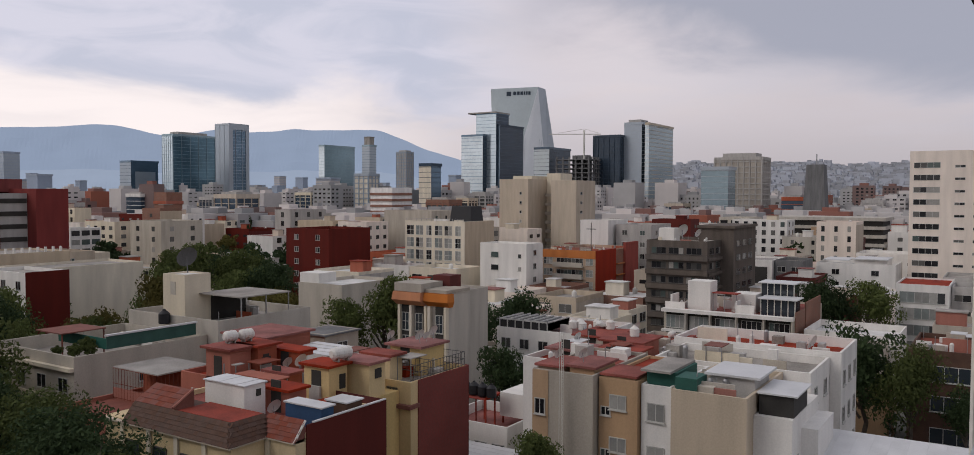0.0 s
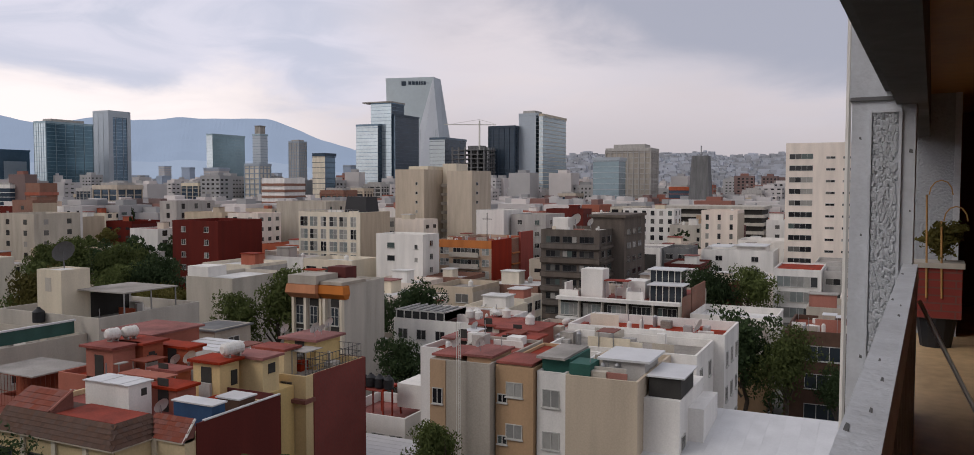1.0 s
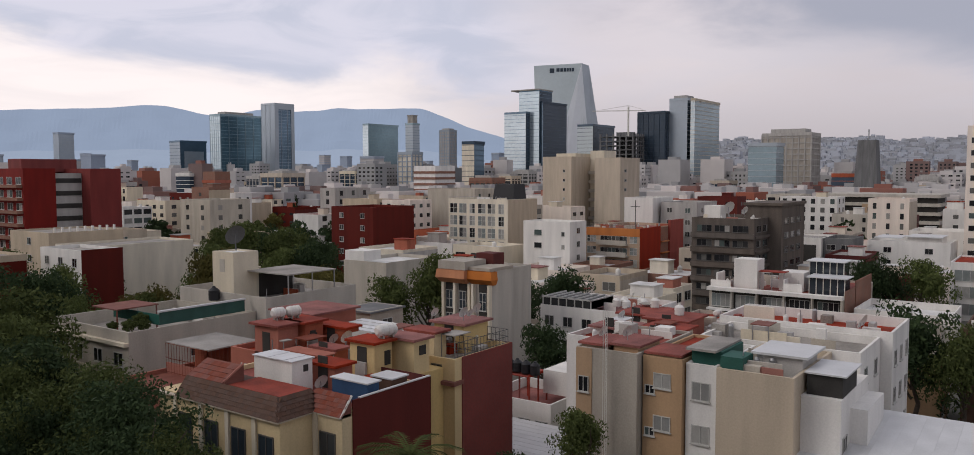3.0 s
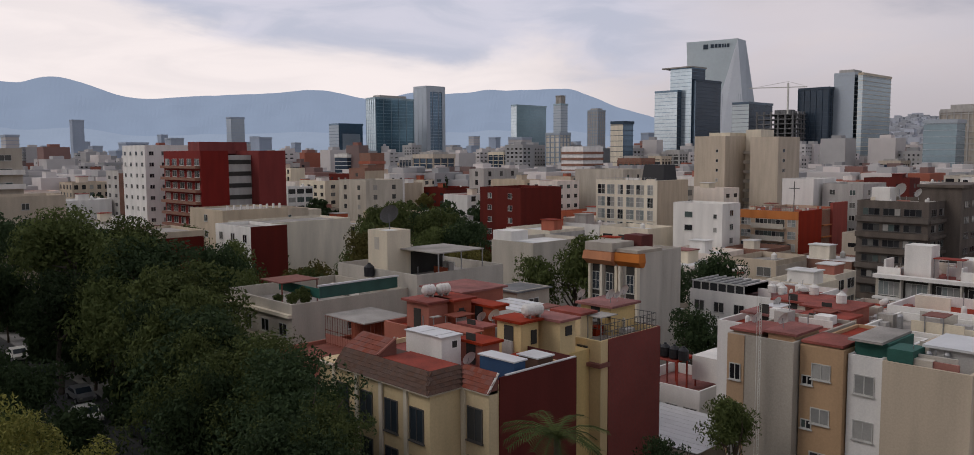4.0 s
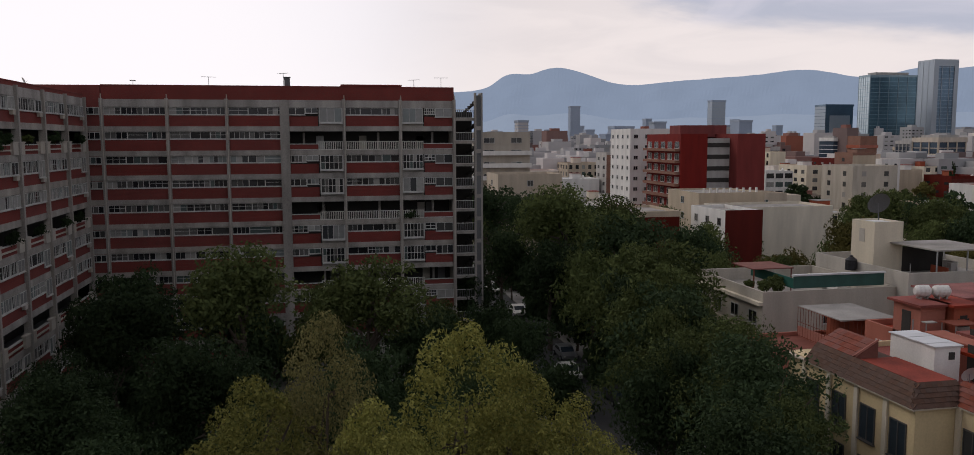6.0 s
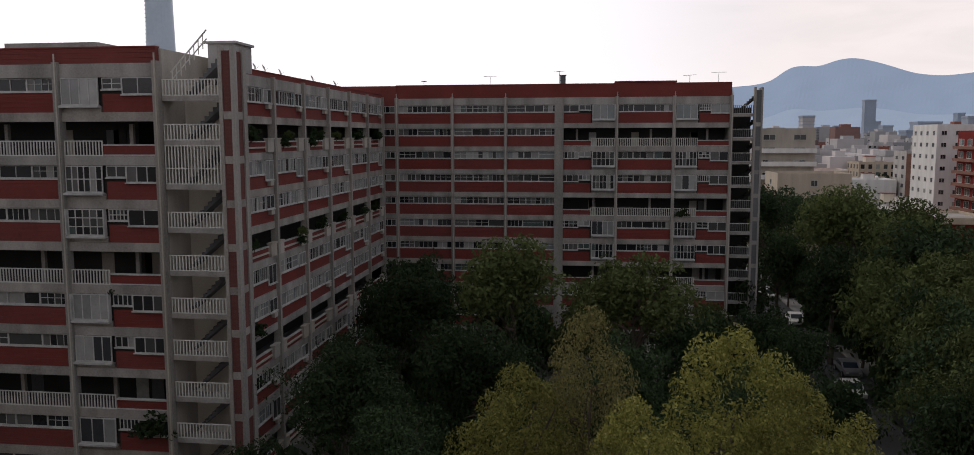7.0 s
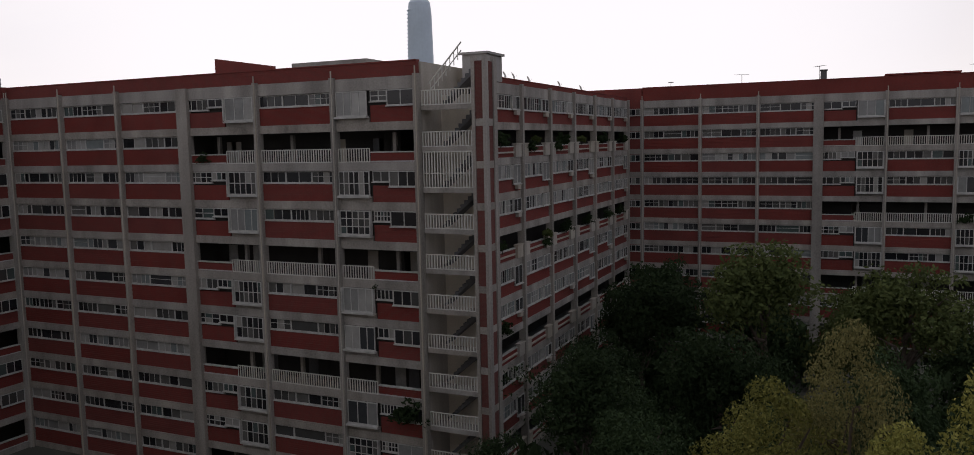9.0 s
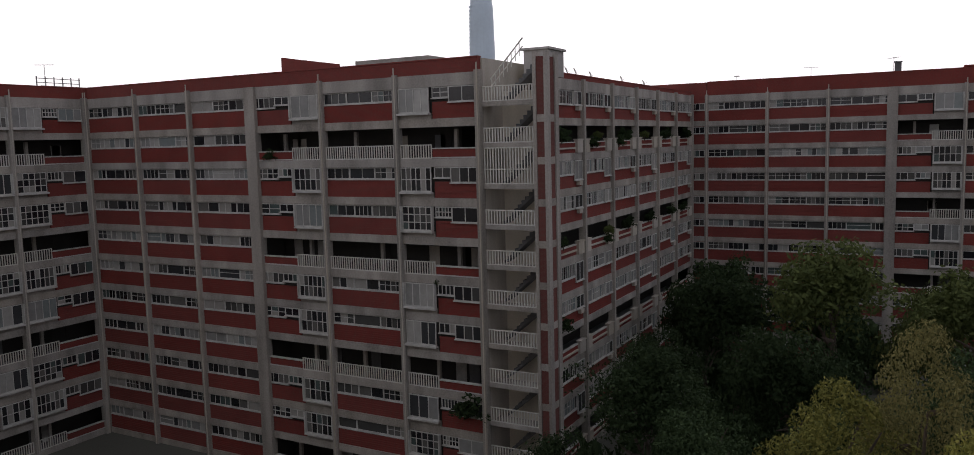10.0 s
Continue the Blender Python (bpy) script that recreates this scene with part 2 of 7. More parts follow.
M = {
    "concrete": mat("concrete", (0.335, 0.308, 0.274), 0.9, var=0.24, streak=0.2),
    "concrete_dark": mat("concrete_dark", (0.15, 0.15, 0.15), 0.9, var=0.18, streak=0.15),
    "umber": mat("dark_brown_render", (0.115, 0.095, 0.08), 0.9, var=0.2, streak=0.15),
    "plaster": mat("plaster", (0.45, 0.41, 0.35), 0.9, var=0.12, streak=0.12),
    "white": mat("white_paint", (0.72, 0.695, 0.655), 0.85, var=0.08, streak=0.09),
    "cream": mat("cream_paint", (0.66, 0.59, 0.47), 0.85, var=0.1, streak=0.09),
    "beige": mat("beige_paint", (0.50, 0.42, 0.325), 0.85, var=0.1, streak=0.1),
    "tan": mat("tan_paint", (0.44, 0.31, 0.205), 0.85, var=0.1, streak=0.1),
    "yellow": mat("yellow_paint", (0.62, 0.475, 0.255), 0.85, var=0.1, streak=0.1),
    "pink": mat("salmon_paint", (0.36, 0.125, 0.085), 0.85, var=0.12, streak=0.1),
    "grey": mat("grey_paint", (0.41, 0.39, 0.365), 0.85, var=0.12, streak=0.12),
    "warmgrey": mat("warm_grey_render", (0.38, 0.335, 0.275), 0.9, var=0.12, streak=0.14),
    "orange": mat("orange_paint", (0.47, 0.195, 0.09), 0.8, var=0.1, streak=0.08),
    "brick": brickmat("red_brick", (0.215, 0.044, 0.036), (0.15, 0.06, 0.05)),
    "brick_orange": brickmat("orange_brick", (0.25, 0.115, 0.08), (0.22, 0.16, 0.12)),
    "maroon": mat("dark_red_paint", (0.105, 0.0155, 0.011), 0.85, var=0.12, streak=0.12),
    "pier_brick": brickmat("weathered_brick", (0.15, 0.05, 0.042), (0.14, 0.08, 0.07)),
    "wine": mat("wine_red_paint", (0.185, 0.030, 0.026), 0.85, var=0.14, streak=0.12),
    "scarlet": mat("red_paint", (0.28, 0.05, 0.035), 0.85, var=0.12, streak=0.12),
    "roof_red": mat("red_roof_coating", (0.26, 0.06, 0.043), 0.85, var=0.38, scale=0.5, shift=0.09),
    "roof_grey": mat("grey_roof_coating", (0.32, 0.295, 0.265), 0.9, var=0.34, scale=0.35),
    "roof_white": mat("white_roof_coating", (0.62, 0.61, 0.59), 0.85, var=0.24, scale=0.35),
    "tile": mat("clay_tile", (0.20, 0.065, 0.045), 0.85, var=0.2, scale=1.2, shift=0.05),
    "tile_brown": mat("brown_tile", (0.10, 0.058, 0.042), 0.85, var=0.2, scale=1.2, shift=0.05),
    "sheet": mat("painted_sheet_metal", (0.62, 0.62, 0.62), 0.5, metal=0.2, var=0.1, scale=0.5),
    "frame": mat("light_window_frame", (0.47, 0.46, 0.43), 0.6, var=0.25, scale=1.5),
    "frame_dark": mat("dark_window_frame", (0.09, 0.085, 0.08), 0.5, var=0.08),
    "rail": mat("pale_painted_steel", (0.60, 0.585, 0.53), 0.6, var=0.12),
    "steel": mat("galvanised_steel", (0.35, 0.35, 0.35), 0.45, metal=0.7, var=0.12),
    "black": mat("black_plastic", (0.02, 0.02, 0.022), 0.5, var=0.1),
    "tank": mat("white_tank_plastic", (0.66, 0.64, 0.60), 0.5, var=0.08),
    "glass": mat("window_glass", (0.035, 0.045, 0.055), 0.08, var=0.1, spec=0.6, bump=0.02),
    "pane": panemat("curtained_window_glass", ((0, (0.025, 0.026, 0.03)), (0.30, (0.11, 0.11, 0.105)), (0.48, (0.04, 0.042, 0.046)), (0.62, (0.21, 0.205, 0.19)), (0.74, (0.05, 0.052, 0.056)), (0.84, (0.13, 0.17, 0.16)), (0.91, (0.52, 0.50, 0.46)))),
    "pale_pane": panemat("pale_curtain_glass", ((0, (0.42, 0.42, 0.40)), (0.35, (0.60, 0.59, 0.55)), (0.6, (0.34, 0.38, 0.37)), (0.82, (0.08, 0.085, 0.09)))),
    "green": mat("green_sheeting", (0.03, 0.10, 0.08), 0.7, var=0.2),
    "blue": mat("blue_sheeting", (0.03, 0.075, 0.16), 0.6, var=0.2),
    # near-black put in for the shade of rooms and recesses; doors share it
    "dark": mat("painted_interior_shade", (0.045, 0.042, 0.038), 0.9, var=0.2),
    "asphalt": mat("asphalt", (0.05, 0.05, 0.05), 0.9, var=0.2, scale=0.1),
    "earth": mat("city_ground", (0.10, 0.10, 0.085), 0.95, var=0.3, scale=0.05),
    "pavement": mat("concrete_pavement", (0.24, 0.23, 0.22), 0.9, var=0.2, scale=0.4),
    "bark": mat("bark", (0.09, 0.07, 0.055), 0.95, var=0.3, scale=3, bump=0.6),
    "leaf_dark": leafmat("dark_foliage", (0.025, 0.042, 0.019), (0.050, 0.074, 0.031)),
    "leaf_mid": leafmat("green_foliage", (0.060, 0.079, 0.027), (0.108, 0.129, 0.043)),
    "leaf_yellow": leafmat("yellow_green_foliage", (0.140, 0.148, 0.038), (0.295, 0.278, 0.078)),
    "leaf_dry": leafmat("dry_foliage", (0.128, 0.122, 0.046), (0.228, 0.204, 0.084)),
    "leaf_olive": leafmat("olive_foliage", (0.088, 0.080, 0.023), (0.130, 0.112, 0.033)),
    "curtain_blue": mat("blue_curtain_wall", (0.12, 0.19, 0.26), 0.18, metal=0.55, var=0.25, scale=0.03, fine=0.4, bump=0, spec=0.7),
    "curtain_dark": mat("dark_curtain_wall", (0.05, 0.08, 0.115), 0.15, metal=0.4, var=0.3, scale=0.03, fine=0.4, bump=0, spec=0.7),
    "curtain_teal": mat("blue_green_curtain_wall", (0.25, 0.34, 0.38), 0.2, metal=0.45, var=0.22, scale=0.03, fine=0.4, bump=0, spec=0.6),
    "curtain_pale": mat("sky_tinted_curtain_wall", (0.52, 0.60, 0.64), 0.15, metal=0.55, var=0.22, scale=0.03, fine=0.4, bump=0, spec=0.7),
    "curtain_deep": mat("deep_teal_curtain_wall", (0.11, 0.19, 0.24), 0.12, metal=0.65, var=0.3, scale=0.045, fine=0.3, bump=0, spec=0.8),
    "curtain_navy": mat("navy_curtain_wall", (0.028, 0.05, 0.078), 0.2, metal=0.3, var=0.3, scale=0.04, fine=0.3, bump=0, spec=0.45),
    # ochre stands for gold reflection on the glass, put into the bands
    "curtain_ochre": mat("gold_reflection_band", (0.46, 0.38, 0.26), 0.4, metal=0.2, var=0.2, scale=0.05, fine=0.3, bump=0),
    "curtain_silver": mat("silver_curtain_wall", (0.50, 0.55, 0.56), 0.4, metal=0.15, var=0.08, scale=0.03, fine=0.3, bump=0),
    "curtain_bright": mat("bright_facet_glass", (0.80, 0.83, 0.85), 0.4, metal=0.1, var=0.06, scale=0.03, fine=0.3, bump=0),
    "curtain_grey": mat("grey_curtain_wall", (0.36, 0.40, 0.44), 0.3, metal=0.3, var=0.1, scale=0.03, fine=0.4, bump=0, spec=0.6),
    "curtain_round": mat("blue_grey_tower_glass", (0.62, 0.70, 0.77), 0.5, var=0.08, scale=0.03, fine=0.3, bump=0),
    # far towers: haze is put into this flat blue-grey
    "curtain_haze": mat("haze_tinted_wall", (0.34, 0.39, 0.47), 0.8, var=0.08, scale=0.03, fine=0.3, bump=0),
    "band": mat("pale_floor_band", (0.30, 0.35, 0.40), 0.5, var=0.08),
    "band_dark": mat("dark_floor_band", (0.03, 0.05, 0.075), 0.4, var=0.08),
    "far_wall": mat("distant_painted_walls", (0.46, 0.44, 0.43), 0.9, var=0.1, scale=0.02, fine=0.2, bump=0, island=0.38, shift=0.2),
    "far_red": mat("distant_brick_walls", (0.24, 0.13, 0.11), 0.9, var=0.1, scale=0.02, fine=0.2, bump=0, island=0.3),
    "stucco": mat("pebbled_grey_stucco", (0.42, 0.44, 0.47), 0.9, var=0.12, fine=40, bump=1.0),
    "ivory": mat("ivory_paint", (0.74, 0.66, 0.585), 0.85, var=0.08, streak=0.09),
    "grey_enamel": mat("chipped_grey_enamel", (0.55, 0.57, 0.60), 0.55, var=0.12, scale=4, fine=30, bump=0.3),
    "ceiling_tan": mat("tan_ceiling_paint", (0.40, 0.22, 0.075), 0.45, var=0.25, scale=0.8),
    "floor_tan": mat("tan_cement_floor", (0.52, 0.345, 0.165), 0.5, var=0.3, scale=1.4),
}


# ---- mesh helpers ----
class Shape:
    """Collects faces of one mesh."""

    def __init__(self):
        self.v, self.f, self.k = [], [], []

    def face(self, pts, k=0):
        n = len(self.v)
        self.v.extend(pts)
        self.f.append(tuple(range(n, n + len(pts))))
        self.k.append(k)
        return self

    def solid(self, eight, k=0):
        n = len(self.v)
        self.v.extend(eight)
        for q in ((3, 2, 1, 0), (4, 5, 6, 7), (0, 1, 5, 4), (1, 2, 6, 5), (2, 3, 7, 6), (3, 0, 4, 7)):
            self.f.append(tuple(n + i for i in q))
            self.k.append(k)
        return self

    def box(self, x0, x1, y0, y1, z0, z1, k=0):
        return self.solid([(x0, y0, z0), (x1, y0, z0), (x1, y1, z0), (x0, y1, z0), (x0, y0, z1), (x1, y0, z1), (x1, y1, z1), (x0, y1, z1)], k)

    def bar(self, a, b, r, k=0, sides=5, r2=None):
        a, b = Vector(a), Vector(b)
        d = (b - a).normalized()
        s = d.orthogonal().normalized()
        t = d.cross(s)
        n = len(self.v)
        for p, q in ((a, r), (b, r if r2 is None else r2)):
            for i in range(sides):
                w = 2 * math.pi * i / sides
                self.v.append(tuple(p + (s * math.cos(w) + t * math.sin(w)) * q))
        for i in range(sides):
            j = (i + 1) % sides
            self.f.append((n + i, n + j, n + sides + j, n + sides + i))
            self.k.append(k)
        self.f.append(tuple(n + i for i in reversed(range(sides))))
        self.f.append(tuple(n + sides + i for i in range(sides)))
        self.k += [k, k]
        return self

    def turned(self, rings, k=0, sides=14, at=(0, 0, 0)):
        """A body of revolution round z from (radius, height) rings."""
        n = len(self.v)
        for r, z in rings:
            for i in range(sides):
                w = 2 * math.pi * i / sides
                self.v.append((at[0] + r * math.cos(w), at[1] + r * math.sin(w), at[2] + z))
        for j in range(len(rings) - 1):
            for i in range(sides):
                i2 = (i + 1) % sides
                self.f.append((n + j * sides + i, n + j * sides + i2, n + (j + 1) * sides + i2, n + (j + 1) * sides + i))
                self.k.append(k)
        self.f.append(tuple(n + i for i in reversed(range(sides))))
        self.f.append(tuple(n + (len(rings) - 1) * sides + i for i in range(sides)))
        self.k += [k, k]
        return self

    def mesh(self, name, mats):
        me = bpy.data.meshes.new(name)
        me.from_pydata(self.v, [], self.f)
        for m in mats:
            me.materials.append(M[m])
        if len(mats) > 1:
            me.polygons.foreach_set("material_index", self.k)
        me.update()
        return me


def part(name, shape, mats, parent, label="", at=None):
    """One mesh under a thing or part; shape may be a mesh that is shared."""
    if isinstance(mats, str):
        mats = (mats,)
    me = shape if isinstance(shape, bpy.types.Mesh) else shape.mesh(name, mats)
    ob = new(name, me)
    ob.parent = parent
    if at is not None:
        ob.matrix_local = at
    if label:
        tagged(ob, label)
    return ob


def thing(name, label, category, x=0, y=0, z=0, group="", kind="", rz=0):
    ob = new(name)
    ob.matrix_world = pose(x, y, z, 0, 0, rz)
    return tagged(ob, label, category, group, kind)


def single(name, shape, mats, label, category, m=None, group="", kind=""):
    ob = new(name, shape.mesh(name, (mats,) if isinstance(mats, str) else mats))
    if m is not None:
        ob.matrix_world = m
    return tagged(ob, label, category, group, kind)


CACHE = {}


def window_meshes(w, h, cols, rows=1, fm="frame", pm="pane", sill=True):
    """Frame and panes of a window whose outside looks to -y, centred on x, sill at z 0."""
    key = (round(w, 2), round(h, 2), cols, rows, fm, pm, sill)
    if key not in CACHE:
        s, g, b = Shape(), Shape(), 0.06
        s.box(-w / 2, w / 2, -0.06, 0.03, 0, b).box(-w / 2, w / 2, -0.06, 0.03, h - b, h)
        for i in range(cols + 1):
            x = -w / 2 + b / 2 + (w - b) * i / cols
            s.box(x - b / 2, x + b / 2, -0.055, 0.03, b, h - b)
        for j in range(1, rows):
            z = h * j / rows
            s.box(-w / 2, w / 2, -0.05, 0.03, z - b / 2, z + b / 2)
        if sill:
            s.box(-w / 2 - 0.06, w / 2 + 0.06, -0.13, 0.03, -0.07, -0.003)
        for i in range(cols):
            for j in range(rows):
                x0 = -w / 2 + b / 2 + (w - b) * i / cols
                g.box(x0, x0 + (w - b) / cols - 0.002, -0.025, 0.01, h * j / rows + 0.004, h * (j + 1) / rows - 0.004)
        CACHE[key] = (s.mesh("window", (fm,)), g.mesh("pane", (pm,)))
    return CACHE[key]


def window(parent, m, w, h, cols=2, rows=1, fm="frame", pm="pane", sill=True):
    a, b = window_meshes(w, h, cols, rows, fm, pm, sill)
    ob = part("window", a, (), parent, at=m)
    part("pane", b, (), ob)
    return ob


def shell(x0, x1, y0, y1, h, up=0.8, t=0.18, z=0.0):
    """Outer walls with a parapet that stands over the roof."""
    s = Shape()
    a = [(x0, y0), (x1, y0), (x1, y1), (x0, y1)]
    b = [(x0 + t, y0 + t), (x1 - t, y0 + t), (x1 - t, y1 - t), (x0 + t, y1 - t)]
    for i in range(4):
        p, q, r, u = a[i], a[(i + 1) % 4], b[i], b[(i + 1) % 4]
        s.face([(*p, z), (*q, z), (*q, h + up), (*p, h + up)])
        s.face([(*p, h + up), (*q, h + up), (*u, h + up), (*r, h + up)])
        s.face([(*r, h + up), (*u, h + up), (*u, h - 0.2), (*r, h - 0.2)])
    return s


TAKEN = []


def house(label, x0, x1, y0, y1, h, wall="white", roof="roof_grey", front=3, side=3, storey=2.8, up=0.7, near=True,
          name="house", category="house", ww=1.3, wh=1.2, cols=2, skip=0, pm="pane", fm="frame", z=0.0, rows=1):
    """A flat-roofed building, its street faces to -x (front windows) and -y (side windows)."""
    TAKEN.append((x0, x1, y0, y1))
    cx, cy = (x0 + x1) / 2, (y0 + y1) / 2
    hx, hy = (x1 - x0) / 2, (y1 - y0) / 2
    e = thing(name, label, category, cx, cy, z)
    part("wall", shell(-hx, hx, -hy, hy, h - z, up), wall, e)
    part("roof", Shape().box(-hx + 0.19, hx - 0.19, -hy + 0.19, hy - 0.19, h - z - 0.2, h - z), roof, e)
    n = max(1, int((h - z) / storey))
    lo = h - z - n * storey + 0.95
    rowf = Shape()
    for f in range(skip, n):
        zz = lo + f * storey
        for count, face in ((front, 0), (side, 1)):
            span = hy if face == 0 else hx
            for i in range(count):
                u = -span + 2 * span * (i + 0.5) / count
                w = min(ww, 2 * span / count - 0.3)
                if near:
                    m = pose(-hx, -u, zz, 0, 0, -90) if face == 0 else pose(u, -hy, zz)
                    window(e, m, w, wh, cols, rows, fm, pm)
                elif face == 0:
                    rowf.box(-hx - 0.05, -hx + 0.02, u - w / 2, u + w / 2, zz, zz + wh)
                else:
                    rowf.box(u - w / 2, u + w / 2, -hy - 0.05, -hy + 0.02, zz, zz + wh)
    if rowf.v:
        tagged(part("glazing", rowf, pm, e), kind="stuff")
    return e


# ---- ground, streets, mountains ----
g = Shape()
g.face([(-4800, -4800, 0), (4800, -4800, 0), (4800, 4800, 0), (-4800, 4800, 0)])
single("ground", g, "earth", "dull brown and grey city ground", "ground", kind="structure")
single("road", Shape().box(19.2, 28.6, -60, 900, -0.2, 0.03), "asphalt", "dark asphalt street shaded by trees", "road", kind="structure")
for xa, xb in ((16.2, 19.2), (28.6, 31.0)):
    single("pavement", Shape().box(xa, xb, -60, 900, -0.2, 0.16), "pavement", "grey concrete pavement with a raised kerb", "pavement", kind="structure")


def ridge(az):
    """Height in degrees of the mountain line at an azimuth to the right of north."""
    g = lambda c, w, h: h * math.exp(-((az - c) / w) ** 2)
    e = 1.04 + 2.22 / (1 + math.exp((az - 56) / 2.0)) + g(12.8, 1.3, 0.96) + g(15.8, 2.2, 1.41) + g(18.2, 2.4, 0.63) + g(26, 5, 0.64) + g(32.2, 3.6, 0.93) + g(40, 4, 0.85) + g(45.5, 4, 0.77) + g(49.5, 3.5, 0.88)
    return e + 0.05 * noise.noise((az * 0.9, 3, 0)) + 0.04 * noise.noise((az * 4.0, 7, 0))


def mountain(name, label, dist, scale, drop, m, seed):
    s = Shape()
    prev = None
    for i in range(0, 561):
        az = -20 + i * 0.25
        a = radians(az)
        e = max(0.2, ridge(az) * scale - drop + 0.16 * noise.noise((az * 0.35, seed, 1)))
        col = []
        for j in range(7):
            f = j / 6
            d = dist - 700 * (1 - f) + 60 * noise.noise((az * 0.5, j * 0.8, seed))
            z = 25 + dist * math.tan(radians(e)) * f ** 1.15 + (12 * noise.noise((az * 0.8, j * 1.3, seed)) if 0 < j < 6 else 0)
            col.append((d * math.sin(a), d * math.cos(a), -10 if j == 0 else z))
        if prev:
            for j in range(6):
                s.face([prev[j], col[j], col[j + 1], prev[j + 1]])
        prev = col
    ob = single(name, s, m, label, "mountain", kind="structure")
    return ob


# distance haze is put into the base colour and a faint emission
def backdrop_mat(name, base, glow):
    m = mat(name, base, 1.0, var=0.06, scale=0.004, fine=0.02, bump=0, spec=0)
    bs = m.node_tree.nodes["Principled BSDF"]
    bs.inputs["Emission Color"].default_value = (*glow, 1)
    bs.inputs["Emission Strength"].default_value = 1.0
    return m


M["mountain"] = backdrop_mat("haze_tinted_mountain", (0.10, 0.13, 0.18), (0.198, 0.238, 0.315))
M["foothill"] = backdrop_mat("haze_tinted_foothill", (0.12, 0.15, 0.19), (0.212, 0.25, 0.325))
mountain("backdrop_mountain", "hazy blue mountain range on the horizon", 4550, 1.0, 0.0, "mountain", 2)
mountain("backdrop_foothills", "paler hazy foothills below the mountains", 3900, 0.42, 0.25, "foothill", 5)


# the far hillside, rising to the east; haze is put into its colours and ground emission
def rise(d, az):
    k = min(1.0, max(0.0, (d - 1500) / 2200))
    side = min(1.0, max(0.0, (az - 57) / 11))
    return 160 * k ** 1.15 * side * side * (3 - 2 * side) * (1 + 0.05 * math.sin(az * 0.9) + 0.03 * math.sin(az * 2.3 + 1)) - 1.5


M["hillside"] = backdrop_mat("haze_tinted_hillside", (0.13, 0.14, 0.15), (0.105, 0.115, 0.135))
M["hill_house"] = mat("haze_tinted_houses", (0.36, 0.37, 0.40), 0.9, var=0.08, scale=0.02, fine=0.2, bump=0, island=0.28, shift=0.05)
hl = Shape()
for i in range(50):
    for j in range(22):
        quad = []
        for di, dj in ((0, 0), (1, 0), (1, 1), (0, 1)):
            d, az = 1500 + 100 * (j + dj), 57 + i + di
            quad.append((d * math.sin(radians(az)), d * math.cos(radians(az)), rise(d, az)))
        hl.face(quad[::-1])
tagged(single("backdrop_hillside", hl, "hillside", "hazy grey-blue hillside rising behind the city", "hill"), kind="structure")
hq = random.Random(17)
hs = Shape()
for i in range(4200):
    d, az = 1600 + 2090 * hq.random() ** 0.8, hq.uniform(60, 104)
    x, y, z = d * math.sin(radians(az)), d * math.cos(radians(az)), rise(d, az)
    a, b, h = hq.uniform(8, 26), hq.uniform(8, 30), hq.choice((6, 7, 8, 10, 13)) + (hq.uniform(15, 40) if hq.random() < 0.02 and d < 2300 else 0)
    hs.box(x, x + a, y, y + b, z - 6, z + h)
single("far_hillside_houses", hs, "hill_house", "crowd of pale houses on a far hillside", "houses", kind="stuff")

# ---- the brick apartment block round the courtyard ----
TOP, ST, LEVELS = 28.55, 2.6, 11
GALLERY = (1, 4, 7, 10)
apartments = thing("apartment_block", "eleven-storey apartment block of red brick and grey concrete bands", "apartment building", -44, 50, 0)
BASE = apartments.matrix_world.inverted()
rng = random.Random(4)


def railing_mesh(w, h=0.95):
    key = ("railing", round(w, 2), h)
    if key not in CACHE:
        s = Shape().box(-w / 2, w / 2, -0.04, 0.02, h - 0.06, h).box(-w / 2, w / 2, -0.04, 0.02, 0.03, 0.09)
        n = int(w / 0.2)
        for i in range(n + 1):
            x = -w / 2 + 0.03 + (w - 0.06) * i / n
            s.box(x - 0.035, x + 0.035, -0.03, 0.01, 0.09, h - 0.06)
        CACHE[key] = s.mesh("railing", ("rail",))
    return CACHE[key]


def panel_mesh(w, h, m, d=0.2):
    """A panel; brick ones show their courses as shallow ribs."""
    key = ("panel", round(w, 2), round(h, 2), m, d)
    if key not in CACHE:
        s = Shape().box(-w / 2, w / 2, 0.03 if m == "brick" else 0, d, 0, h)
        if m == "brick":
            courses(s, -w / 2 + 0.003, w / 2 - 0.003, 0.0, 0.03, 0.0, h)
        CACHE[key] = s.mesh("brick_panel", (m,))
    return CACHE[key]


def courses(s, u0, u1, v0, v1, z0, z1, step=0.155):
    n = max(1, round((z1 - z0) / step))
    for i in range(n):
        a = z0 + (z1 - z0) * i / n
        back = 0.012 * (i % 2)
        s.box(u0, u1, v0 + back, v1, a + 0.012, z0 + (z1 - z0) * (i + 1) / n - 0.012)
    return s


STRIPS = {}


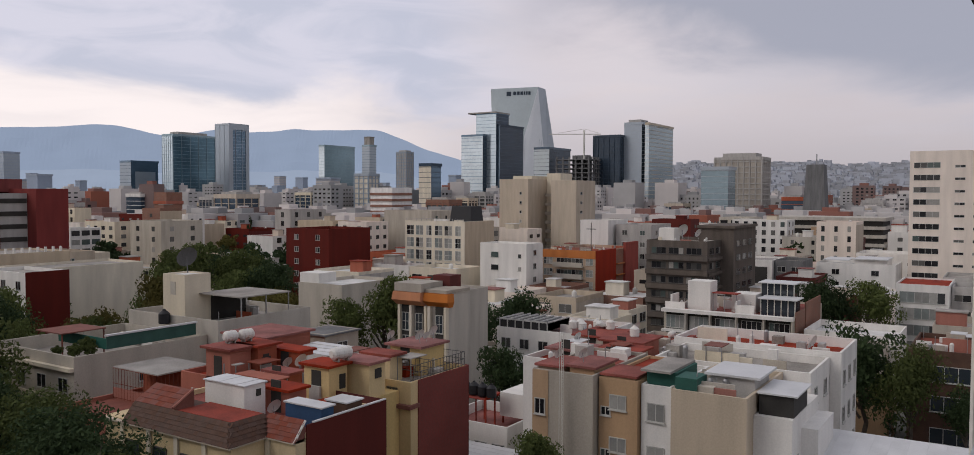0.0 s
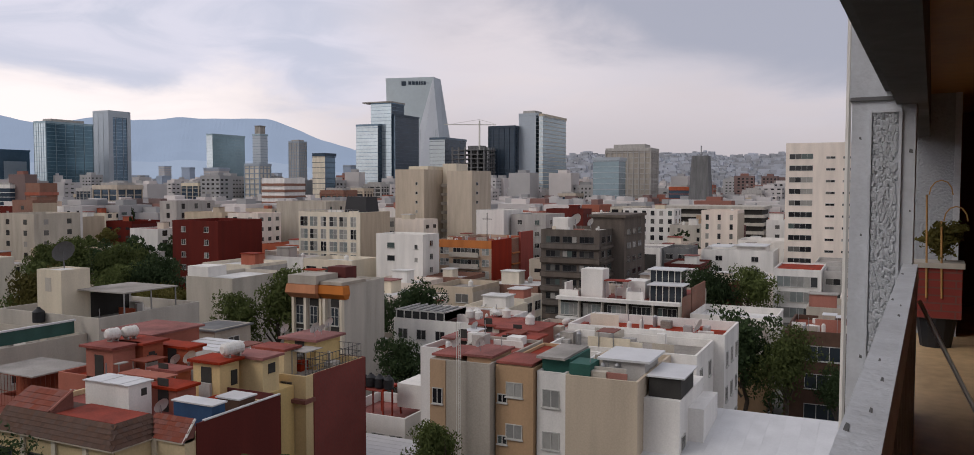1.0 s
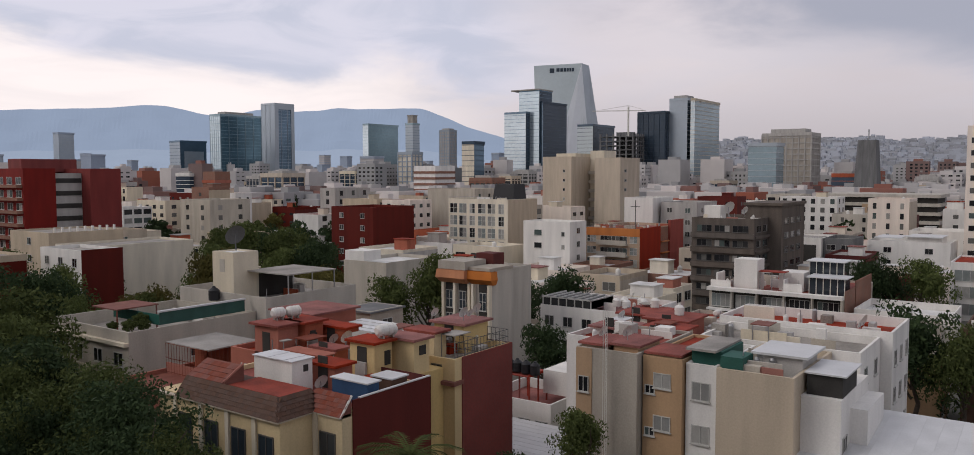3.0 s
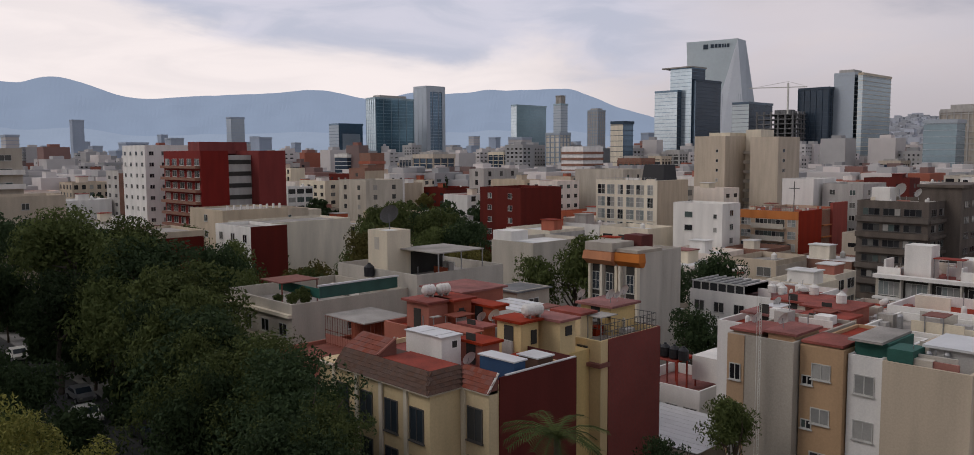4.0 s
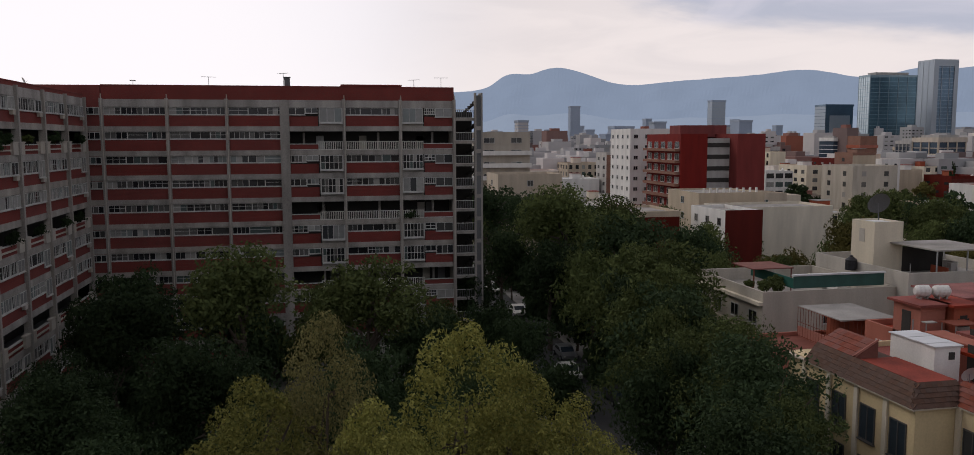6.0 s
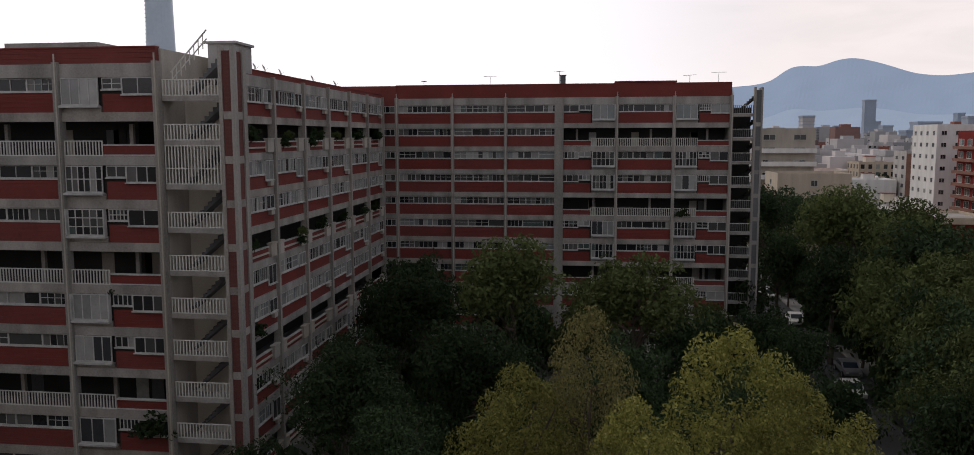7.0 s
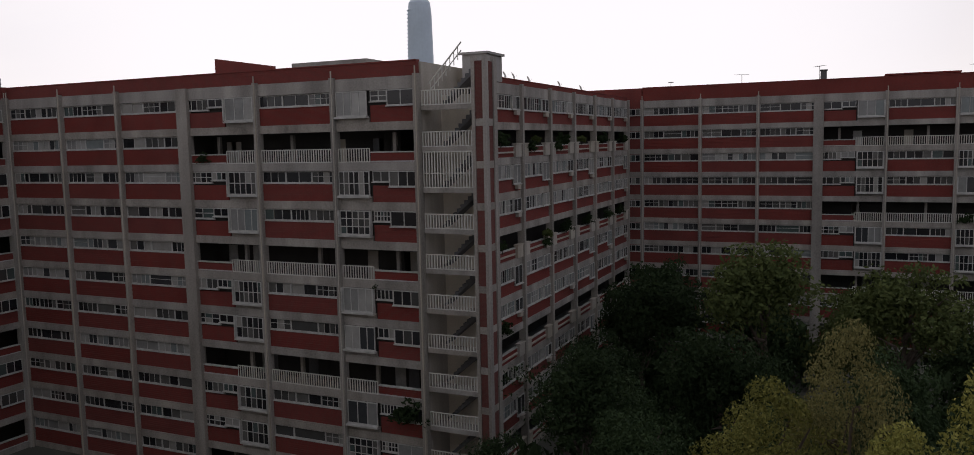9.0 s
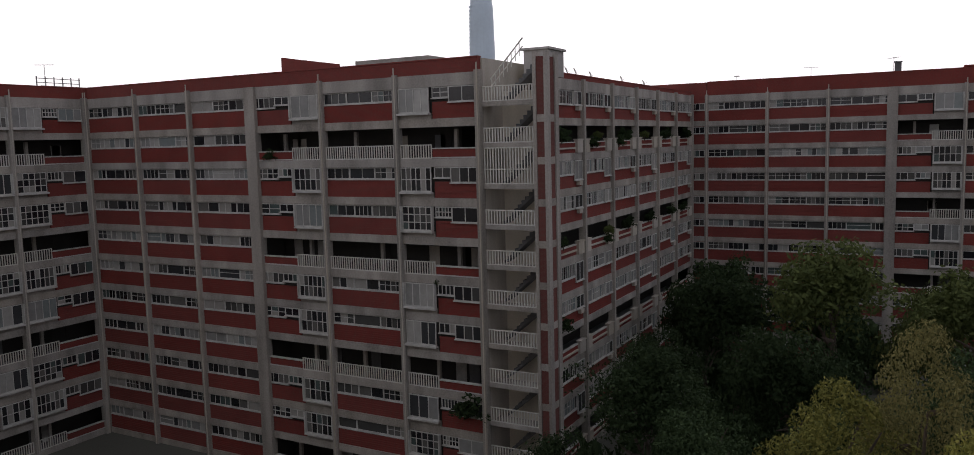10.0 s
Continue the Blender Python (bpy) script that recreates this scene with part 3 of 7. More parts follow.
def strip_window(parent, m, w, h, pm="pane"):
    """A long low window of a few lights parted by stout posts, each light glazed in its own way."""
    pick = rng.randrange(7)
    key = (round(w, 2), round(h, 2), pick, pm)
    if key not in STRIPS:
        q, s, g = random.Random(pick * 31 + int(w * 10)), Shape(), Shape()
        s.box(-w / 2, w / 2, -0.07, 0.03, 0, 0.06).box(-w / 2, w / 2, -0.05, 0.03, h - 0.05, h).box(-w / 2 - 0.02, w / 2 + 0.02, -0.14, 0.03, -0.08, -0.003)
        cuts = [-w / 2, -w / 2 + w * q.uniform(0.27, 0.38), -w / 2 + w * q.uniform(0.62, 0.73), w / 2]
        for u in cuts:
            s.box(max(-w / 2, u - 0.05), min(w / 2, u + 0.05), -0.075, 0.03, 0.06, h - 0.05)
        for a, b in zip(cuts, cuts[1:]):
            n, top = q.choice((1, 2, 3, 3, 4, 4)), q.random() < 0.3
            for i in range(n):
                x0, x1 = a + 0.05 + (b - a - 0.1) * i / n, a + 0.05 + (b - a - 0.1) * (i + 1) / n
                if i:
                    s.box(x0 - 0.02, x0 + 0.02, -0.045, 0.03, 0.06, h - 0.05)
                set_in = q.choice((0.0, 0.0, 0.03))
                g.box(x0 + 0.001, x1 - 0.001, -0.025 + set_in, 0.01 + set_in, 0.05, h - 0.04)
            if top:
                s.box(a + 0.05, b - 0.05, -0.045, 0.03, h * 0.55, h * 0.55 + 0.035)
        STRIPS[key] = (s.mesh("window", ("frame",)), g.mesh("pane", (pm,)))
    ob = part("window", STRIPS[key][0], (), parent, at=m)
    part("pane", STRIPS[key][1], (), ob)
    return ob


def block_face(x, y, rz, edges, kinds, ptop=30.25, wide=(), side_style=False):
    """One facade: edges are the pilaster lines along it, kinds one letter a bay (s strip, a b c flat with gallery, e side bay)."""
    F = BASE @ pose(x, y, 0, 0, 0, rz)

    def put(name, shape, m, u=0.0, v=0.0, z=0.0, label=""):
        return part(name, shape, m, apartments, label, F @ pose(u, v, z))

    u0, u1 = edges[0], edges[-1]
    put("parapet", courses(Shape().box(u0, u1, -0.02, 0.35, 29.35, ptop).box(u0, u1, -0.09, 0.4, ptop, ptop + 0.08), u0 + 0.005, u1 - 0.005, -0.05, -0.02, 29.35, ptop - 0.004), "brick")
    put("concrete_band", Shape().box(u0, u1, -0.07, 0.3, TOP, 29.35), "concrete")
    groups = []
    for i, kd in enumerate(kinds):
        fam = "s" if kd == "s" else "g"
        if groups and groups[-1][0] == fam:
            groups[-1][2] = edges[i + 1]
        else:
            groups.append([fam, edges[i], edges[i + 1]])
    for k in range(LEVELS):
        zt = TOP - ST * k
        put("concrete_band", Shape().box(u0, u1, -0.07, 0.3, zt - ST, zt - 2.05), "concrete")
        # behind windows, near-black infill gives the rooms' shade as colour
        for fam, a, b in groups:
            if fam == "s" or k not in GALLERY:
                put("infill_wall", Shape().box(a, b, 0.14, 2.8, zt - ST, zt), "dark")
            else:
                put("gallery_floor", Shape().box(a, b, 0.301, 2.8, zt - ST, zt - ST + 0.12), "concrete_dark")
        for i, kd in enumerate(kinds):
            a, b = edges[i] + 0.16, edges[i + 1] - 0.16
            w, c = b - a, (a + b) / 2
            if kd != "s" and k in GALLERY:
                zr = zt - 2.05
                if kd == "e":
                    put("brick_panel", panel_mesh(w * 0.98, 0.75, "brick"), (), c, 0.02, zr)
                    for du in (-w / 2 + 0.55, w / 2 - 0.6):
                        put("planter", Shape().box(-0.55, 0.55, -0.2, 0.1, 0, 0.95).box(-0.6, 0.6, -0.26, 0.14, 0.95, 1.05), "plaster", c + du, 0, zr)
                    put("ledge", Shape().box(-w * 0.28, w * 0.28, -0.12, 0.02, 0.3, 0.42), "plaster", c, 0, zr)
                    put("coping", Shape().box(-w * 0.3, w * 0.3, -0.06, 0.2, 0.75, 0.83), "frame", c, 0, zr)
                    continue
                part_a = {"a": (0.56, "p"), "b": (0.0, "r"), "c": (0.42, "r")}[kd]
                for lo, hi, what in ((0, part_a[0], part_a[1]), (part_a[0], 1, "p" if kd == "c" else "r")):
                    if hi - lo < 0.02:
                        continue
                    ww, cc = w * (hi - lo) - 0.04, a + w * (lo + hi) / 2
                    if what == "r":
                        put("railing", railing_mesh(ww), (), cc, 0.0, zr - 0.02)
                    else:
                        put("brick_panel", panel_mesh(ww, 0.62, "brick"), (), cc, 0.0, zr)
                        put("coping", Shape().box(-ww / 2, ww / 2, -0.07, 0.22, 0.62, 0.70).box(-ww / 2, ww / 2, -0.06, -0.02, 0.02, 0.10), "frame", cc, 0, zr)
                # doors and posts along the back of the gallery
                for q in range(2):
                    dx = a + w * rng.uniform(0.1, 0.9)
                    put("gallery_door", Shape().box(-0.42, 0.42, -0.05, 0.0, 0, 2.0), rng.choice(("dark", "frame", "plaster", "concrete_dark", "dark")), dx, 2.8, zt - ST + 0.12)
                put("post", Shape().box(-0.12, 0.12, -0.12, 0.12, 0, 2.35), "concrete", a + w * rng.choice((0.3, 0.62)), 1.2, zt - ST + 0.12)
                continue
            pick = rng.random()
            pm = "pale_pane" if pick > 0.8 else "pane"
            if kd in "sb":
                put("brick_panel", panel_mesh(w, 1.25, "brick"), (), c, 0.0, zt - 2.05)
                strip_window(apartments, F @ pose(c, 0.10, zt - 0.80), w, 0.78, pm)
            elif kd == "e":
                put("brick_panel", panel_mesh(w, 1.0, "brick"), (), c, 0.0, zt - 2.05)
                strip_window(apartments, F @ pose(a + w * 0.37, 0.03, zt - 1.05), w * 0.74, 1.03, "pale_pane" if pick > 0.45 else "pane")
                drop = rng.choice((1.05, 1.05, 1.5))
                window(apartments, F @ pose(a + w * 0.87, -0.06, zt - drop), w * 0.25, drop - 0.03, 2, 1, "frame", "pale_pane")
                if rng.random() < 0.6:
                    put("flower_box", Shape().box(-0.3, 0.3, -0.28, 0.0, 0, 0.3).box(-0.34, 0.34, -0.31, 0.02, 0.3, 0.34), "plaster", a + w * 0.87, -0.02, zt - drop - 0.42)
            else:
                tall = a + w * (0.79 if kd == "a" else 0.21)
                rest = a + w * (0.28 if kd == "a" else 0.72)
                put("brick_panel", panel_mesh(w * 0.56, 1.08, "brick"), (), rest, 0.0, zt - 2.05)
                put("concrete_panel", panel_mesh(w * 0.42, 0.35, "concrete"), (), tall, 0.0, zt - 2.05)
                style = rng.choice((("pane", 6, 2), ("pale_pane", 4, 1), ("pane", 5, 3), ("pane", 5, 2), ("pale_pane", 3, 1)))
                window(apartments, F @ pose(tall, -0.10, zt - 1.62), w * 0.40, 1.60, style[1], style[2], "frame", style[0])
                lo = rest - w * 0.28
                split = 0.6 if kd == "a" else 0.38
                h1, h2 = (0.78, 0.6) if kd == "a" else (0.7, 1.0)
                window(apartments, F @ pose(lo + w * 0.56 * split / 2, 0.04, zt - h1 - 0.02), w * 0.56 * split, h1, rng.choice((2, 3, 4, 5)), rng.choice((1, 2)), "frame", "pane")
                window(apartments, F @ pose(lo + w * 0.56 * (1 + split) / 2, -0.03, zt - h2 - 0.02), w * 0.56 * (1 - split) - 0.04, h2, rng.choice((2, 3)), 1, "frame", pm)
                put("bay_sill", Shape().box(-w * 0.21, w * 0.21, -0.34, 0.0, -0.16, -0.04), "frame", tall, -0.02, zt - 1.62)
                if kd == "a" or k % 2:
                    for du in (-w * 0.205, w * 0.205):
                        put("bay_cheek", Shape().box(-0.04, 0.04, -0.3, 0.0, 0, 1.6), "frame", tall + du, -0.04, zt - 1.62)
    for i, u in enumerate(edges):
        r = 0.5 if i in wide else 0.17
        put("pilaster", Shape().box(u - r, u + r, -0.32, 0.28, 0, 29.45 if i not in wide else 29.35), "concrete")
        if i not in wide and not side_style:
            put("downpipe", Shape().bar((u + 0.05, -0.36, 0), (u + 0.05, -0.36, 29.9), 0.05), "plaster")


NY, BY = 45.77, 93.0
near_edges = [-63.9, -57.6, -51.4, -44.85, -38.15, -31.75, -25.45]
block_face(0, NY, 0, near_edges, "sssabc", wide=(3,))
block_face(0, BY, 0, [-22.6, -16.1, -10.0, -3.95, 2.45, 8.7, 14.8], "sssabc", 30.8, wide=(3,))
block_face(-24.0, 0, 90, [52.9, 59.3, 65.7, 72.1, 78.5, 84.9, 91.3], "eeeeee", 29.7, side_style=True)
block_face(-64.0, 0, 90, [13.0, 19.5, 26.0, 32.5, 38.9, 45.4], "cacac")
put_block = lambda name, s, m, label="": part(name, s, m, apartments, label, BASE)
# the core backs the galleries; their shade is put into its near-black colour
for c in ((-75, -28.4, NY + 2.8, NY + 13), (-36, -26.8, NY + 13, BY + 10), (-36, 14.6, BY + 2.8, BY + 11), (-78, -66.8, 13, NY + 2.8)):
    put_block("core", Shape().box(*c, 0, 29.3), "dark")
put_block("link_wall", Shape().box(-24.5, -22.7, BY - 0.2, BY + 0.2, 0, 29.3), "brick")
put_block("end_wall", Shape().box(-25.6, -25.3, NY + 0.29, NY + 7.2, 0, 30.2), "plaster")
put_block("end_wall", Shape().box(14.6, 14.9, BY + 0.29, BY + 10, 0, 30.2), "plaster")
for k in range(LEVELS):
    z = TOP - ST * k
    window(apartments, BASE @ pose(-23.6, BY - 0.22, z - 0.8), 1.6, 0.75, 3)
    put_block("concrete_band", Shape().box(-24.5, -22.7, BY - 0.26, BY - 0.201, z - ST, z - 2.0), "concrete")


PICKET = Shape().box(-0.035, 0.035, -0.03, 0.01, 0.09, 0.94).mesh("picket", ("rail",))


LONG_PICKET = Shape().box(-0.035, 0.035, -0.03, 0.01, 1.0, 2.28).mesh("picket", ("rail",))


def stair_tower(x0, x1, y0, wall="cream", flight="concrete_dark", fill="pier_brick", bars=PICKET):
    """Open stairs with railed landings between a plaster wall and a brick-filled pier."""
    for k in range(11):
        z = 27.35 - ST * k
        put_block("landing", Shape().box(x0, x1 + 0.2, y0 + 0.1, y0 + 1.5, z - 0.16, z).box(x0, x1 + 0.2, y0 + 0.06, y0 + 0.1, z - 0.22, z + 0.1), "concrete")
        w = x1 - x0 - 0.05
        rl = part("railing", Shape().box(-w / 2, w / 2, -0.04, 0.02, 0.94, 1.0).box(-w / 2, w / 2, -0.04, 0.02, 0.03, 0.09), "rail", apartments, at=BASE @ pose((x0 + x1) / 2, y0 + 0.1, z + 0.05))
        for i in range(int(w / 0.2) + 1):
            part("picket", bars, (), rl, at=pose(-w / 2 + 0.04 + i * (w - 0.08) / int(w / 0.2), 0, 0))
        if k == 2 and wall == "cream":
            sc = part("stair_screen", Shape().box(-w / 2, w / 2, -0.04, 0.02, 2.28, 2.36), "rail", apartments, at=BASE @ pose((x0 + x1) / 2, y0 + 0.1, z + 0.05))
            for i in range(int(w / 0.2) + 1):
                part("picket", LONG_PICKET, (), sc, at=pose(-w / 2 + 0.04 + i * (w - 0.08) / int(w / 0.2), 0, 0))
        fl = Shape()
        prof = [(x0 + 0.5 + (i // 2) * 0.27, z + 0.18 + ((i + 1) // 2) * 0.27 - 0.27) for i in range(1, 19)]
        prof += [(prof[-1][0], prof[-1][1] - 0.34), (prof[0][0], prof[0][1] - 0.2)]
        ya, yb = y0 + 1.6, y0 + 2.7
        fl.face([(u, ya, v) for u, v in prof[::-1]]).face([(u, yb, v) for u, v in prof])
        for (u, v), (u2, v2) in zip(prof, prof[1:] + prof[:1]):
            fl.face([(u, ya, v), (u2, ya, v2), (u2, yb, v2), (u, yb, v)])
        # the shade under the flights is put into their dark colour
        put_block("stair_flight", fl, flight)
    put_block("stair_wall", Shape().box(x0 - 0.1, x1 + 0.2, y0 + 2.9, y0 + 3.1, 0, 28.2), wall)
    for c in ((x1, x1 + 0.22, y0, y0 + 0.5), (x1 + 0.75, x1 + 0.95, y0, y0 + 0.5), (x1 + 0.75, x1 + 0.95, y0 + 1.3, y0 + 1.8)):
        put_block("pier", Shape().box(*c, 0, 30.3), "concrete")
    put_block("pier_brick", Shape().box(x1 + 0.221, x1 + 0.749, y0 + 0.1, y0 + 0.3, 0, 30.0).box(x1 + 0.76, x1 + 0.85, y0 + 0.501, y0 + 1.299, 0, 30.0), fill)
    for k in range(12):
        z = TOP - ST * k
        put_block("pier_block", Shape().box(x1 + 0.222, x1 + 0.748, y0 + 0.06, y0 + 0.32, z - 2.5, z - 2.05).box(x1 + 0.74, x1 + 0.88, y0 + 0.502, y0 + 1.298, z - 2.5, z - 2.05), "concrete")


stair_tower(-25.25, -21.7, NY)
# far tower: shade colour on wall and flights, darkened copy of the pickets
dark_picket = PICKET.copy()
dark_picket.materials[0] = M["concrete_dark"]
stair_tower(15.0, 17.2, BY, "dark", "dark", "concrete_dark", dark_picket)
# upper flight to the roof, its handrail and the roof structures
roof_rail = Shape()
for i in range(8):
    roof_rail.bar((-24.6 + i * 0.28, NY + 0.2, 28.0 + i * 0.3), (-24.6 + i * 0.28, NY + 0.2, 28.9 + i * 0.3), 0.03)
roof_rail.bar((-24.7, NY + 0.2, 28.8), (-22.4, NY + 0.2, 31.2), 0.05).bar((-24.7, NY + 0.2, 28.3), (-22.4, NY + 0.2, 30.7), 0.04)
put_block("roof_stair_railing", roof_rail, "rail")
put_block("lift_house", Shape().box(-24.6, -22.8, 50.6, 53.2, 29.2, 30.95).box(-24.75, -22.65, 50.45, 53.35, 30.95, 31.1), "grey")
put_block("roof_wall", Shape().solid([(-43.2, NY + 1.6, 29.3), (-38.0, NY + 1.6, 29.3), (-38.0, NY + 2.0, 29.3), (-43.2, NY + 2.0, 29.3), (-43.2, NY + 1.6, 31.55), (-38.0, NY + 1.6, 30.75), (-38.0, NY + 2.0, 30.75), (-43.2, NY + 2.0, 31.55)]), "brick")
put_block("roof_slab", Shape().box(-36.6, -30.4, NY + 2.0, NY + 5, 30.5, 30.85).box(-36.2, -30.8, NY + 2.4, NY + 4.6, 29.3, 30.5), "concrete")
put_block("penthouse", Shape().box(2.4, 8.8, BY + 0.9, BY + 4, 29.3, 31.0).box(2.2, 9.0, BY + 0.7, BY + 4.2, 31.0, 31.15), "brick")
put_block("roof_frame_base", Shape().box(-67.0, -65.0, 42.6, 47.0, 29.5, 30.45), "concrete")
for z in (30.75, 31.1):
    put_block("frame_rail", Shape().box(-66.05, -65.98, 42.8, 46.8, z, z + 0.06), "steel")
for i in range(6):
    put_block("frame_post", Shape().box(-66.05, -65.98, 42.8 + i * 0.78, 42.88 + i * 0.78, 30.45, 31.3), "steel")
put_block("link_parapet", courses(Shape().box(-30, -22.65, BY - 0.17, BY + 0.3, 29.3, 30.8), -30, -22.66, BY - 0.2, BY - 0.17, 29.35, 30.8), "brick")
put_block("corner_parapet", Shape().box(-64.6, -63.85, NY - 0.42, NY + 0.36, 29.3, 30.3), "brick")
put_block("corner_pier", Shape().box(-64.5, -63.85, NY - 0.4, NY + 0.3, 0, 29.3), "concrete")
put_block("roof", Shape().box(-75, -25.7, NY + 0.4, NY + 13, 29.3, 29.5).box(-36, -24.4, NY + 13.01, BY - 0.01, 29.3, 29.5).box(-36, 14.8, BY + 0.4, BY + 11, 29.3, 29.5).box(-78, -64.4, 13, NY + 0.39, 29.3, 29.5), "roof_grey")


# ---- trees ----
def leaf_cloud(name, r, p, o, size, m):
    """Small leaf quads at the points p, turned roughly along the outward directions o."""
    n = len(p)
    a = o + r.normal(size=(n, 3)) * 0.7
    a /= np.linalg.norm(a, axis=1)[:, None]
    b = np.cross(a, r.normal(size=(n, 3)))
    b /= np.linalg.norm(b, axis=1)[:, None] + 1e-9
    c = np.cross(a, b)
    s = (size * (0.6 + 0.8 * r.rand(n)))[:, None]
    v = np.stack([p - b * s, p - c * s * 0.45, p + b * s, p + c * s * 0.45], 1).reshape(-1, 3)
    me = bpy.data.meshes.new(name)
    me.vertices.add(4 * n)
    me.vertices.foreach_set("co", v.ravel())
    me.loops.add(4 * n)
    me.loops.foreach_set("vertex_index", np.arange(4 * n, dtype=np.int32))
    me.polygons.add(n)
    me.polygons.foreach_set("loop_start", np.arange(0, 4 * n, 4, dtype=np.int32))
    me.materials.append(M[m])
    me.update(calc_edges=True)
    return me


def spire_mesh(name, seed, n, size, clumps, m):
    """A crown that narrows to a ragged peak, of rounded billows with dark gaps between them."""
    r = np.random.RandomState(seed)
    h = r.rand(clumps)
    w = 6.2832 * r.rand(clumps)
    q = 4.9 * (1 - h ** 1.7) ** 0.7 * (0.30 + 0.70 * r.rand(clumps) ** 0.45)
    centre = np.stack([q * np.cos(w), q * np.sin(w), -4.6 + 8.6 * h], 1)
    cr = (1.25 - 0.5 * h) * (0.65 + 0.7 * r.rand(clumps))
    who = r.choice(clumps, n, p=cr ** 2 / (cr ** 2).sum())
    o = r.normal(size=(n, 3))
    o /= np.linalg.norm(o, axis=1)[:, None]
    o[:, 2] = np.where(r.rand(n) < 0.7, np.abs(o[:, 2]), o[:, 2])
    p = centre[who] + o * (cr[who] * (0.6 + 0.5 * r.rand(n) ** 0.5))[:, None] * (1, 1, 1.15)
    return leaf_cloud(name, r, p, o, size, m)


def crown_mesh(name, seed, n, size, clumps, m, flat=1.05, spread=0.30, droop=0.0):
    """A crown of radius 5 about its centre, of n leaves gathered in clumps."""
    r = np.random.RandomState(seed)
    # a few boughs carry the clumps, so that the outline is uneven
    boughs = 5 + clumps // 9
    d = r.normal(size=(boughs, 3))
    d /= np.linalg.norm(d, axis=1)[:, None]
    d[:, 2] = np.abs(d[:, 2]) * 1.15 - 0.5
    bough = d * (5 * (0.30 + 0.52 * r.rand(boughs)))[:, None]
    centre = (bough[r.randint(0, boughs, clumps)] * (0.45 + 0.6 * r.rand(clumps))[:, None] + r.normal(size=(clumps, 3)) * 0.72) * (1, 1, flat)
    cr = 5 * spread * (0.55 + 0.6 * r.rand(clumps))
    who = r.randint(0, clumps, n)
    o = r.normal(size=(n, 3))
    o /= np.linalg.norm(o, axis=1)[:, None]
    o[:, 2] = np.where(r.rand(n) < 0.65, np.abs(o[:, 2]), o[:, 2])
    p = centre[who] + o * (cr[who] * (0.55 + 0.5 * r.rand(n) ** 0.6))[:, None] * (1, 1, 0.85)
    if droop:
        p[:, 2] -= droop * r.rand(n) * np.linalg.norm(p[:, :2], axis=1) * 0.2
    return leaf_cloud(name, r, p, o, size, m)


def trunk_mesh(seed, h=7.0, r0=0.28):
    q = random.Random(seed)
    s = Shape()
    bend = [(q.uniform(-0.3, 0.3), q.uniform(-0.3, 0.3)) for _ in range(4)]
    pts = [(0, 0, 0)] + [(bend[i][0] * (i + 1) / 2, bend[i][1] * (i + 1) / 2, h * (i + 1) / 4) for i in range(4)]
    for i in range(4):
        s.bar(pts[i], pts[i + 1], r0 * (1 - 0.16 * i), 0, 7, r0 * (1 - 0.16 * (i + 1)))
    for i in range(9):
        w = q.uniform(0, 6.28)
        z = h * q.uniform(0.6, 1.0)
        tip = (2.1 * math.cos(w), 2.1 * math.sin(w), z + q.uniform(0.9, 1.9))
        mid = (1.2 * math.cos(w + 0.3), 1.2 * math.sin(w + 0.3), z + 0.9)
        s.bar((pts[3][0], pts[3][1], z * 0.92), mid, 0.12, 0, 5, 0.08).bar(mid, tip, 0.08, 0, 5, 0.02)
    return s.mesh("trunk", ("bark",))


TRUNKS = [trunk_mesh(i) for i in range(3)]
CROWNS = {
    "dark": [crown_mesh("crown", 10 + i, 8000, 0.18, 80, "leaf_dark") for i in range(2)],
    "mid": [crown_mesh("crown", 20 + i, 8000, 0.175, 80, "leaf_mid", droop=0.5) for i in range(2)],
    "yellow": [spire_mesh("crown", 30 + i, 24000, 0.10, 70, "leaf_yellow") for i in range(3)],
    "dry": [spire_mesh("crown", 40, 17000, 0.09, 60, "leaf_dry")],
    "near_dark": [crown_mesh("crown", 110 + i, 16500, 0.12, 95, "leaf_dark", spread=0.26) for i in range(2)],
    "near_mid": [crown_mesh("crown", 120 + i, 16500, 0.12, 95, "leaf_mid", spread=0.26, droop=0.4) for i in range(2)],
    "town": [crown_mesh("crown", 80 + i, 6500, 0.21, 80, "leaf_dark") for i in range(2)],
    "town_mid": [crown_mesh("crown", 84, 6500, 0.21, 80, "leaf_mid")],
    "town_olive": [crown_mesh("crown", 86, 6500, 0.21, 80, "leaf_olive")],
    "far": [crown_mesh("crown", 50 + i, 1700, 0.5, 50, "leaf_dark") for i in range(2)],
    "far_olive": [crown_mesh("crown", 60, 2000, 0.48, 50, "leaf_olive")],
    "far_mid": [crown_mesh("crown", 70, 2000, 0.48, 50, "leaf_mid")],
}
count = {}


